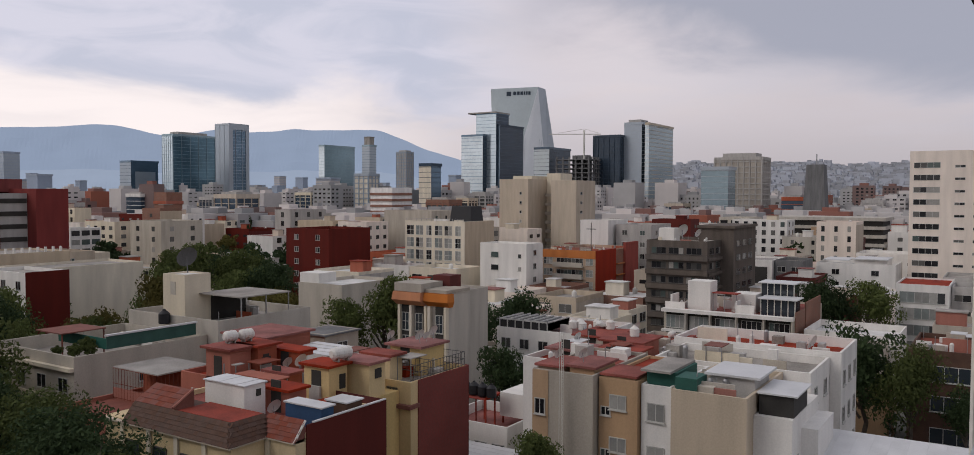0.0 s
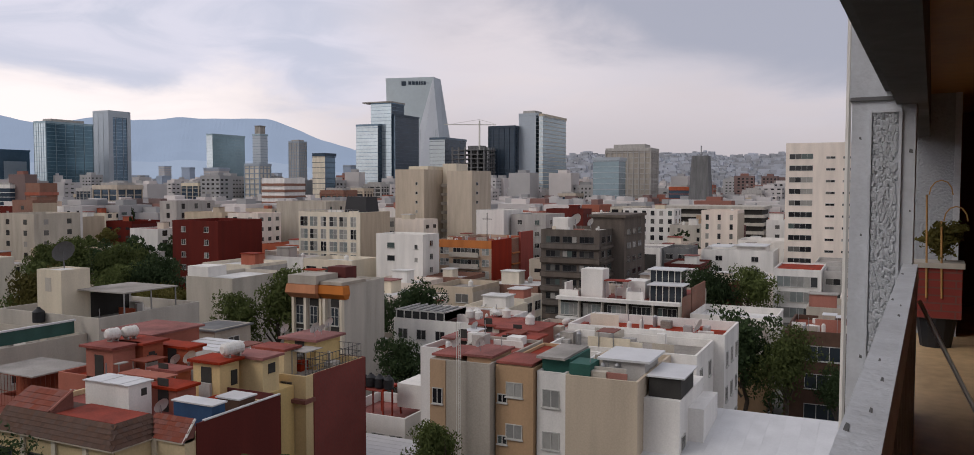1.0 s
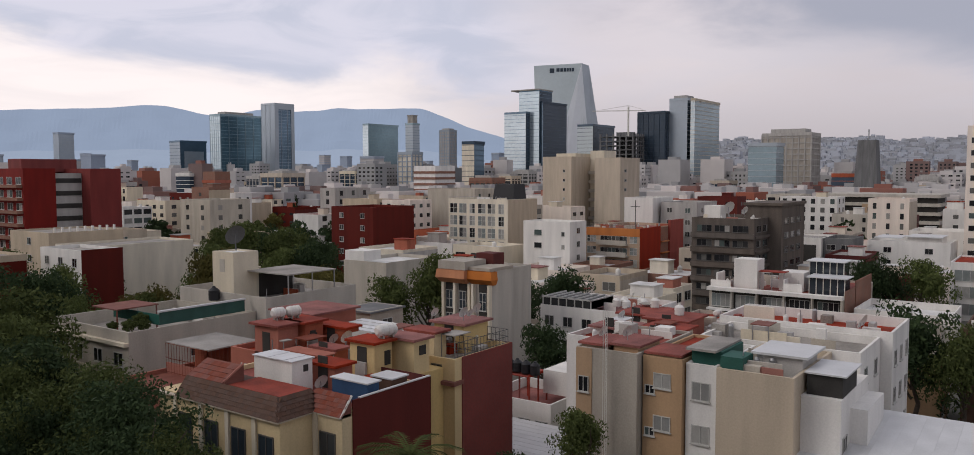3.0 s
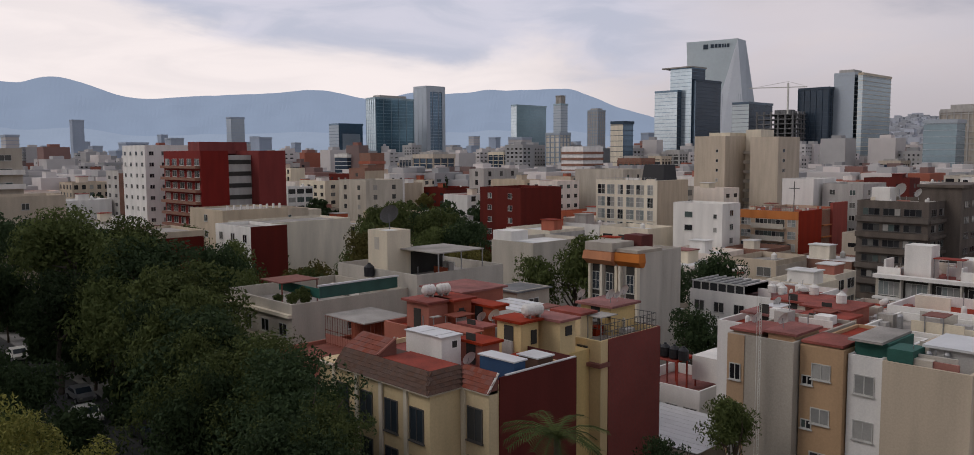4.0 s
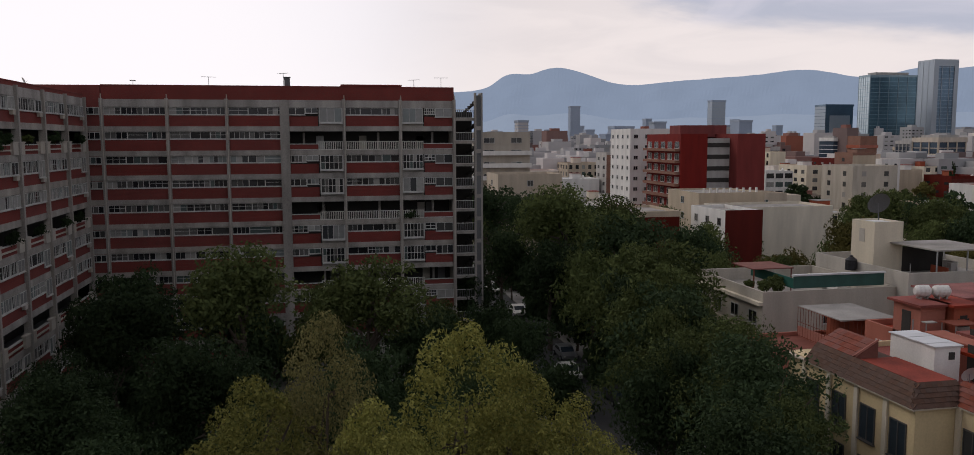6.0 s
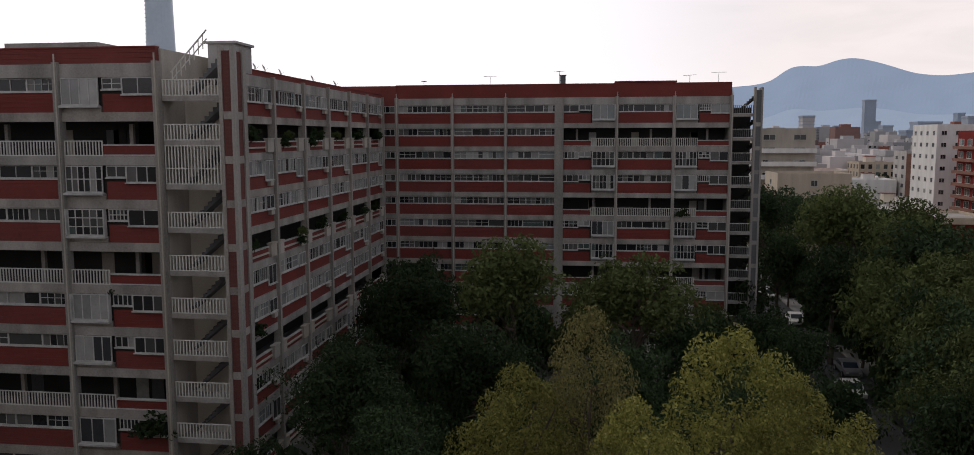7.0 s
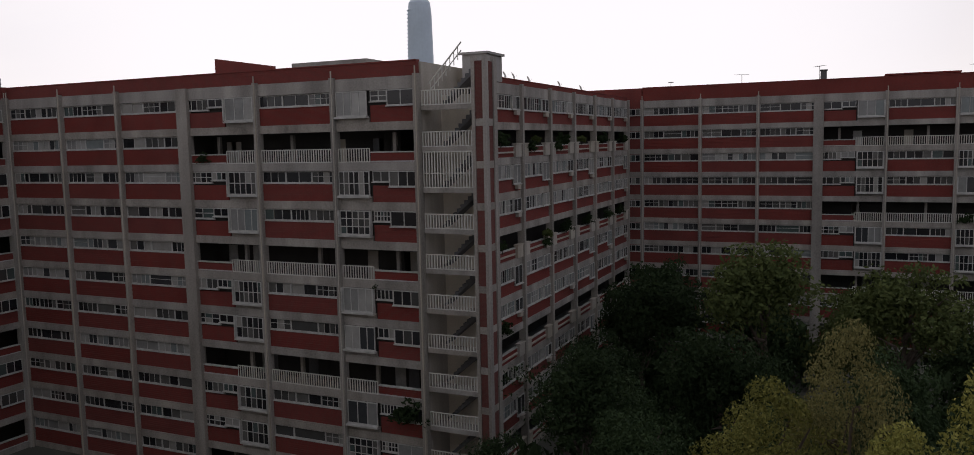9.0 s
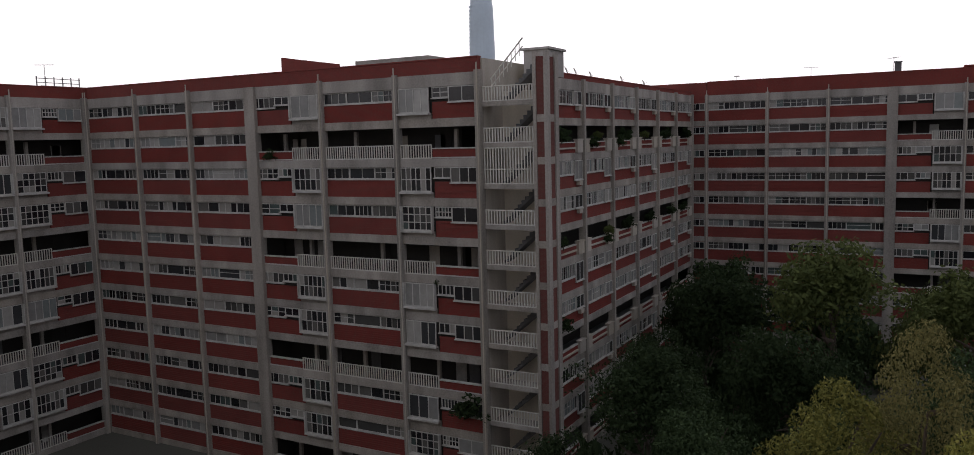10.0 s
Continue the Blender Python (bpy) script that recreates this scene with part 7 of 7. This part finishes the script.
for i in range(34):
    d, az = crng.uniform(380, 950), radians(crng.uniform(16, 84))
    x, y = d * math.sin(az), d * math.cos(az)
    hh = 13 + crng.random() * 11 + (d - 380) * 0.012
    bd = crng.choice(("cream", "white", "beige", "grey", "grey", "warmgrey", "brick_orange", "pink"))
    tower("mid-rise apartment slab with floor bands", x, x + crng.uniform(10, 18), y, y + crng.uniform(10, 18), hh, crng.choice(("pane", "curtain_dark", bd)), bd, floor=2.9, mull=crng.choice((0, 3, 4)), cap=2.4)
# the faceted silver tower
e = thing("office_tower", "faceted silver glass skyscraper with a slanted bright facet", "skyscraper", 949, 556, 0)
rt, aw = Vector((0.504, -0.864, 0)), Vector((0.864, 0.504, 0))
pt = lambda u, d, z: tuple(rt * u + aw * d + Vector((0, 0, z)))
A, B, C, D, E, F = pt(-43, 0, 167), pt(20, -6, 169), pt(30, 12, 168), pt(57, 18, 0), pt(-4, -16, 0), pt(-37, -4, 0)
G, K = pt(-30, 45, 166), pt(-30, 45, 0)
N, H = pt(1, -12, 100), pt(36, 2, 0)
# how each glass face catches light is put into its own tone
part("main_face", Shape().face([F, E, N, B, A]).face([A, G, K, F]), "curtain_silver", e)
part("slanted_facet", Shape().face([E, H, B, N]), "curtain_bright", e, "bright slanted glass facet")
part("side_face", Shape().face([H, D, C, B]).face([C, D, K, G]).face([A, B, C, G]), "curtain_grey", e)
fin = Shape()
for i in range(44):
    f = i / 44
    lo, hi_ = Vector(F).lerp(Vector(A), f), Vector(E).lerp(Vector(B), f)
    fin.bar(lo - aw * 0.2, hi_ - aw * 0.2, 0.16, 0, 4)
tagged(part("floor_line", fin, "curtain_silver", e), kind="stuff")
fin = Shape()
for i in range(12):
    f = i / 12
    fin.bar(Vector(E).lerp(Vector(H), f) - aw * 0.4, Vector(N).lerp(Vector(H).lerp(Vector(B), 0.59), f) - aw * 0.4, 0.25, 0, 4)
tagged(part("facet_line", fin, "curtain_silver", e), kind="stuff")
sg = Shape()
for u0, u1 in ((-22, -16), (-13, -9), (-8, -4.5), (-3.5, 0), (1, 3), (4, 6), (7, 10)):
    z0 = 157 if u0 == -22 else 158.5
    da, db = -6 * (u0 + 43) / 63 - 1.6, -6 * (u1 + 43) / 63 - 1.6
    sg.solid([pt(u0, da, z0), pt(u1, db, z0), pt(u1, db + 1.4, z0), pt(u0, da + 1.4, z0), pt(u0, da, 163), pt(u1, db, 163), pt(u1, db + 1.4, 163), pt(u0, da + 1.4, 163)])
part("sign", sg, "band_dark", e, "row of plain dark sign bars")
crane = thing("tower_crane", "slender tower crane over the building site", "crane", 714, 350, 0)
part("mast", Shape().bar((0, 0, 60), (0, 0, 88), 0.9, 0, 4), "rail", crane)
part("jib", Shape().bar((-16, 30, 84), (8, -14, 84), 0.5, 0, 4).bar((0, 0, 89), (-12, 22, 85), 0.18, 0, 3).bar((0, 0, 89), (7, -12, 85), 0.18, 0, 3), "rail", crane)
# the round tower behind the brick block
rtw = thing("round_tower", "tall rounded blue-grey glass tower", "skyscraper", -435, 791, 0)
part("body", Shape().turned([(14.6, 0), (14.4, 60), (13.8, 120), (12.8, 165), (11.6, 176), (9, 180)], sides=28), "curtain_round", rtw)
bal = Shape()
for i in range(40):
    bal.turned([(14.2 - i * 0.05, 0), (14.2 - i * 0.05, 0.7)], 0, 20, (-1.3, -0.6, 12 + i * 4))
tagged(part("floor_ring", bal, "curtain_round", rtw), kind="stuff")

# ---- cars in the street ----
def car(x, y, rz, m, label):
    e = thing("car", label, "car", x, y, 0.03, "cars along the street", rz=rz)
    s = Shape()
    prof = [(-2.1, 0.35), (-2.15, 0.75), (-1.2, 0.92), (-0.55, 1.42), (0.9, 1.45), (1.6, 0.98), (2.1, 0.9), (2.12, 0.4)]
    for sx in (-0.85, 0.85):
        s.face([(u, sx, z) for u, z in (prof if sx < 0 else prof[::-1])])
    for (u, z), (u2, z2) in zip(prof, prof[1:] + prof[:1]):
        s.face([(u, -0.85, z), (u, 0.85, z), (u2, 0.85, z2), (u2, -0.85, z2)])
    part("body", s, m, e)
    part("windscreen", Shape().face([(-1.17, -0.75, 0.96), (-1.17, 0.75, 0.96), (-0.6, 0.7, 1.41), (-0.6, -0.7, 1.41)]), "glass", e)
    part("rear_window", Shape().face([(1.55, 0.75, 1.05), (1.55, -0.75, 1.05), (0.97, -0.7, 1.43), (0.97, 0.7, 1.43)]), "glass", e)
    for sx in (-0.86, 0.86):
        part("side_window", Shape().face([(-0.95, sx, 0.98), (1.3, sx, 0.98), (0.85, sx, 1.36), (-0.5, sx, 1.36)]), "glass", e)
        part("headlight", Shape().box(-2.17, -2.1, sx * 0.75 - 0.15, sx * 0.75 + 0.15, 0.6, 0.75), "tank", e)
        for u in (-1.3, 1.3):
            w = part("wheel", Shape().bar((u, sx - 0.1, 0.31), (u, sx + 0.1, 0.31), 0.31, 0, 12), "black", e)
            part("rim", Shape().bar((u, sx * 1.13, 0.31), (u, sx * 1.14, 0.31), 0.18, 0, 8), "steel", w)
    return e


for x, y, rz, m, c in ((24.9, 81.0, 92, "tank", "white"), (21.6, 105.0, 90, "tank", "white"), (21.0, 93.3, 88, "steel", "grey"), (26.8, 88.5, 90, "steel", "grey"), (26.7, 100, 91, "black", "black"),
                       (20.6, 112, 90, "tank", "white"), (20.5, 121, 90, "scarlet", "red"), (26.9, 112, 90, "tank", "white"), (20.7, 70, 90, "steel", "grey"), (27, 72, 90, "black", "black"), (26.8, 130, 90, "tank", "white"), (20.5, 136, 90, "black", "black")):
    car(x, y, rz, m, f"{c} parked saloon car under the street trees")

# ---- palm in the yard ----
palm = thing("palm", "green fan of palm fronds in the yard", "palm", 30.4, 26.8, 0)
part("trunk", Shape().bar((0, 0, 0), (0.1, 0, 10.7), 0.22, 0, 8, 0.17), "bark", palm)
for i in range(26):
    w, li = i * 2.4, 0.35 + 0.9 * ((i * 7) % 10) / 10
    s = Shape()
    pts = [Vector((math.cos(w) * 2.7 * f * math.cos(li * (1 - f)), math.sin(w) * 2.7 * f * math.cos(li * (1 - f)), 10.7 + 2.7 * f * math.sin(li) - 1.8 * f * f)) for f in (0, 0.25, 0.5, 0.75, 1)]
    for a, b in zip(pts, pts[1:]):
        s.bar(a, b, 0.03, 0, 3)
        sd = (b - a).cross(Vector((0, 0, 1))).normalized()
        for q in range(5):
            p = a.lerp(b, q / 5)
            for sg_ in (-1, 1):
                tip = p + sd * sg_ * 0.42 + (b - a).normalized() * 0.3 + Vector((0, 0, -0.12))
                s.face([p, p + (b - a) * 0.1, tip])
    part("frond", s, "leaf_mid", palm)

# ---- aerials and dishes on the brick block ----
for x, y, z in ((-12, BY + 2, 29.5), (-4, BY + 1.0, 29.5), (10.5, BY + 2, 29.5), (13.5, BY + 1, 29.5), (-20, BY + 3, 29.5), (-29, 60, 29.5), (-66.0, 43.6, 30.45)):
    an = thing("aerial", "thin roof aerial with short cross rods", "aerial", x, y, z, "roof aerials", rz=(x * 13) % 180)
    hgt = 1.6 + (abs(x) % 1.4)
    s = Shape().bar((0, 0, 0), (0, 0, hgt), 0.03, 0, 4).bar((-0.8, 0, hgt), (0.8, 0, hgt), 0.025, 0, 4)
    for q in range(5):
        s.bar((-0.7 + q * 0.35, -0.3, hgt), (-0.7 + q * 0.35, 0.3, hgt), 0.015, 0, 3)
    part("rod", s, "steel", an)
for x, y in ((-24.6, 56), (-24.8, 58.5), (-24.7, 60), (-25, 64), (-24.8, 71), (-25, 78), (14, BY + 1)):
    dish(x, y, 29.6, 0.3, 120)
chim = thing("vent_stack", "square concrete vent stack on the roof", "chimney", -3.6, BY + 0.9, 29.4)
part("shaft", Shape().box(-0.3, 0.3, -0.3, 0.3, 0, 2.4).box(-0.38, 0.38, -0.38, 0.38, 2.4, 2.5), "concrete_dark", chim)
# hanging plants on the galleries
for x, y, z, r in ((-26.6, NY - 0.3, 7.2, 1.5), (-43.2, NY - 0.1, 24.2, 0.7), (9.8, BY - 0.2, 16.4, 0.9), (-29.0, NY + 0.1, 15.6, 0.5), (-23.7, 54.5, 11.2, 0.9), (-23.7, 64, 16.6, 0.6), (-23.7, 60.8, 24.6, 0.7), (-23.7, 67, 24.6, 0.7)):
    pl = thing("hanging_plant", "dark bushy plant hanging over a gallery rail", "plant", x, y, z, "gallery plants")
    part("foliage", CROWNS["far"][0], (), pl, at=Matrix.Diagonal((r / 5, r / 5, r / 5, 1)))

# plants that crowd the open galleries of the side wing and a roof terrace
grow = random.Random(14)
for k in (1, 4):
    for i in range(6):
        y = 52.9 + 6.4 * i + grow.uniform(1.4, 5.0)
        pl = thing("gallery_plant", "dark bushy plant in a gallery planter", "plant", -23.7, y, TOP - ST * k - 1.15, "gallery plants")
        r = grow.uniform(0.5, 0.95)
        part("foliage", CROWNS["far" if grow.random() < 0.7 else "far_mid"][0], (), pl, at=pose(0, 0, 0.35, 0, 0, grow.uniform(0, 360)) @ Matrix.Diagonal((r / 6, r / 5, r / 5, 1)))
        part("stem", Shape().bar((0, 0, -0.2), (0, 0, 0.4), 0.03), "bark", pl)
for x, y, r in ((38.2, 65.2, 0.9), (39.3, 64.8, 0.8), (40.0, 66.4, 1.0), (37.8, 67.2, 0.7)):
    pl = thing("terrace_plant", "leafy green plant in a pot on the terrace", "plant", x, y, 10.6, "terrace plants")
    part("pot", Shape().turned([(0.22, 0), (0.3, 0.5)]), "tile", pl)
    part("foliage", CROWNS["far_mid"][0], (), pl, at=pose(0, 0, 0.5 + r) @ Matrix.Diagonal((r / 5, r / 5, r / 4.4, 1)))

# ---- the gallery the camera stands in ----
GAL = pose(0, 0, 0, 0, 0, -3)


def setting(name, s, m, label, category):
    return single(name, s, m, label, category, GAL, kind="structure")


setting("balcony_floor", Shape().box(-14, 22, -2.4, 0.19, 23.2, 23.42), "floor_tan", "tan cement gallery floor", "floor")
setting("ceiling", Shape().box(-14, 22, -2.4, 0.09, 25.98, 26.2), "ceiling_tan", "tan painted gallery ceiling", "ceiling")
setting("wall_back", Shape().box(-14, 22, -2.6, -2.4, 23.42, 25.98), "brick", "dark red brick wall behind the gallery", "wall")
setting("wall_end", Shape().box(9.9, 10.1, -0.14, 0.32, 23.42, 25.98), "stucco", "dark grey pebbled end wall of the gallery", "wall")
setting("wall_side", Shape().box(12.62, 12.9, -2.39, 0.09, 23.42, 25.98), "maroon", "dark red painted end wall", "wall")
setting("trim", Shape().box(9.86, 10.1, -0.2, -0.141, 23.42, 25.98), "grey_enamel", "grey painted wall trim", "trim")
beam = Shape().box(-14, 22, 0.09, 0.27, 25.53, 25.98)
setting("beam", beam.box(-14, 22, 0.28, 0.34, 25.62, 27.2), "concrete_dark", "dark weathered concrete edge beam", "beam")
# the wing left of x -14 is unseen, added to block sky light
setting("wall_body", Shape().box(-14, 22, -14, -2.61, 0, 29.5).box(-14, 22, -2.6, 0.06, 0, 23.19).box(-14, 22, -2.6, 0.0, 26.21, 29.5).box(-64.5, -14.01, -14, 0.0, 0, 29.5), "plaster", "plain grey building wall with an unseen wing added for shade", "wall")
# hidden behind the end wall, added to keep daylight off the far end
setting("wall_outer", Shape().box(10.11, 22, 0.1, 0.3, 23.42, 25.5), "concrete_dark", "unseen concrete wall added to darken the gallery end", "wall")
rail = thing("parapet_rail", "thick grey enamelled parapet rail with chipped paint", "railing")
rail.matrix_world = GAL
tr = Shape()
tr.solid([(-14, 0.115, 24.40), (5.92, 0.115, 24.40), (5.92, 0.215, 24.40), (-14, 0.215, 24.40), (-14, 0.122, 24.5), (5.92, 0.122, 24.5), (5.92, 0.208, 24.5), (-14, 0.208, 24.5)])
part("top_rail", tr, "grey_enamel", rail)
part("panel", Shape().box(-14, 5.92, 0.155, 0.175, 23.43, 24.40), "concrete_dark", rail)
for i in range(30):
    part("baluster", Shape().box(0, 0.03, 0, 0.035, 0, 0.98), "grey_enamel", rail, at=pose(-3.6 + i * 0.32, 0.118, 23.42))
pil = thing("pillar", "grey painted concrete pillar with a pebbled panel", "pillar")
pil.matrix_world = GAL
part("shaft", Shape().box(5.95, 6.4, 0.155, 0.535, 20, 25.56).box(5.97, 6.4, 0.17, 0.55, 25.585, 29), "grey_enamel", pil)
part("cap_edge", Shape().box(5.93, 6.4, 0.14, 0.545, 25.56, 25.585), "concrete_dark", pil)
peb, q = Shape(), random.Random(5)
for i in range(1500):
    v, z, r = q.uniform(0.262, 0.402), q.uniform(23.4, 25.48), q.uniform(0.006, 0.013)
    peb.solid([(5.945, v - r, z - r * 1.6), (5.945, v + r, z - r * 1.3), (5.945, v + r, z + r * 1.6), (5.945, v - r, z + r * 1.3),
               (5.934, v - r * 0.4, z - r * 0.8), (5.934, v + r * 0.5, z - r * 0.6), (5.934, v + r * 0.4, z + r * 0.8), (5.934, v - r * 0.5, z + r * 0.6)])
tagged(part("pebble", peb, "grey_enamel", pil, "rough pebbles of the panel"), kind="stuff")
part("panel_edge", Shape().box(5.925, 5.95, 0.412, 0.43, 23.3, 25.5).box(5.925, 5.95, 0.235, 0.252, 23.3, 25.5).box(5.925, 5.95, 0.252, 0.412, 25.48, 25.5), "grey_enamel", pil)
part("conduit", Shape().bar((6.0, 0.56, 20), (6.0, 0.56, 27), 0.018), "tank", pil)
chips = Shape()
for i in range(7):
    z, v, r = q.uniform(23.4, 26), q.choice((q.uniform(0.165, 0.225), q.uniform(0.44, 0.52))), q.uniform(0.004, 0.014)
    chips.solid([(5.95, v - r, z - r), (5.95, v + r, z - r * 0.5), (5.95, v + r * 0.7, z + r * 1.5), (5.95, v - r * 0.6, z + r), (5.948, v - r, z - r), (5.948, v + r, z - r * 0.5), (5.948, v + r * 0.7, z + r * 1.5), (5.948, v - r * 0.6, z + r)])
tagged(part("paint_chip", chips, "concrete_dark", pil), kind="stuff")
chips = Shape()
for i in range(10):
    u, v, r = q.uniform(0.9, 5.6), q.uniform(0.135, 0.195), q.uniform(0.006, 0.014)
    chips.solid([(u - r * 3, v - r * 0.5, 24.5), (u + r * 2, v - r * 0.3, 24.5), (u + r * 3, v + r * 0.4, 24.5), (u - r * 2, v + r * 0.5, 24.5), (u - r * 3, v - r * 0.5, 24.502), (u + r * 2, v - r * 0.3, 24.502), (u + r * 3, v + r * 0.4, 24.502), (u - r * 2, v + r * 0.5, 24.502)])
tagged(part("paint_chip", chips, "concrete_dark", rail), kind="stuff")
planter = thing("planter", "red brick planter box on a black pot with straggly plants", "planter")
planter.matrix_world = GAL @ pose(9.2, -0.01, 23.42)
part("box", Shape().box(-0.2, 0.2, -0.21, 0.19, 0.3, 0.79), "brick", planter)
part("rim", Shape().box(-0.22, 0.22, -0.23, 0.21, 0.79, 0.84), "plaster", planter)
part("pot", Shape().turned([(0.14, 0), (0.19, 0.3)]), "black", planter)
part("foliage", CROWNS["far_olive"][0], (), planter, at=pose(0, -0.05, 1.06) @ Matrix.Diagonal((0.05, 0.06, 0.06, 1)))
cane = Shape()
for a, b, h in ((-0.21, 0.09, 1.5), (-0.21, -0.04, 1.25)):
    cane.bar((a, b, 0.5), (a, b + 0.02, h), 0.010, 0, 5)
    for i in range(6):
        w0, w1 = math.pi * i / 6, math.pi * (i + 1) / 6
        cane.bar((a, b - 0.1 + 0.1 * math.cos(w0), h + 0.14 * math.sin(w0)), (a, b - 0.1 + 0.1 * math.cos(w1), h + 0.14 * math.sin(w1)), 0.008, 0, 4)
part("cane", cane, "ceiling_tan", planter)
stick = thing("wooden_pole", "long pale wooden pole leaning on the rail", "pole")
stick.matrix_world = GAL
part("pole", Shape().bar((5.2, 0.10, 24.35), (4.2, -0.42, 23.43), 0.012, 0, 6), "tank", stick)
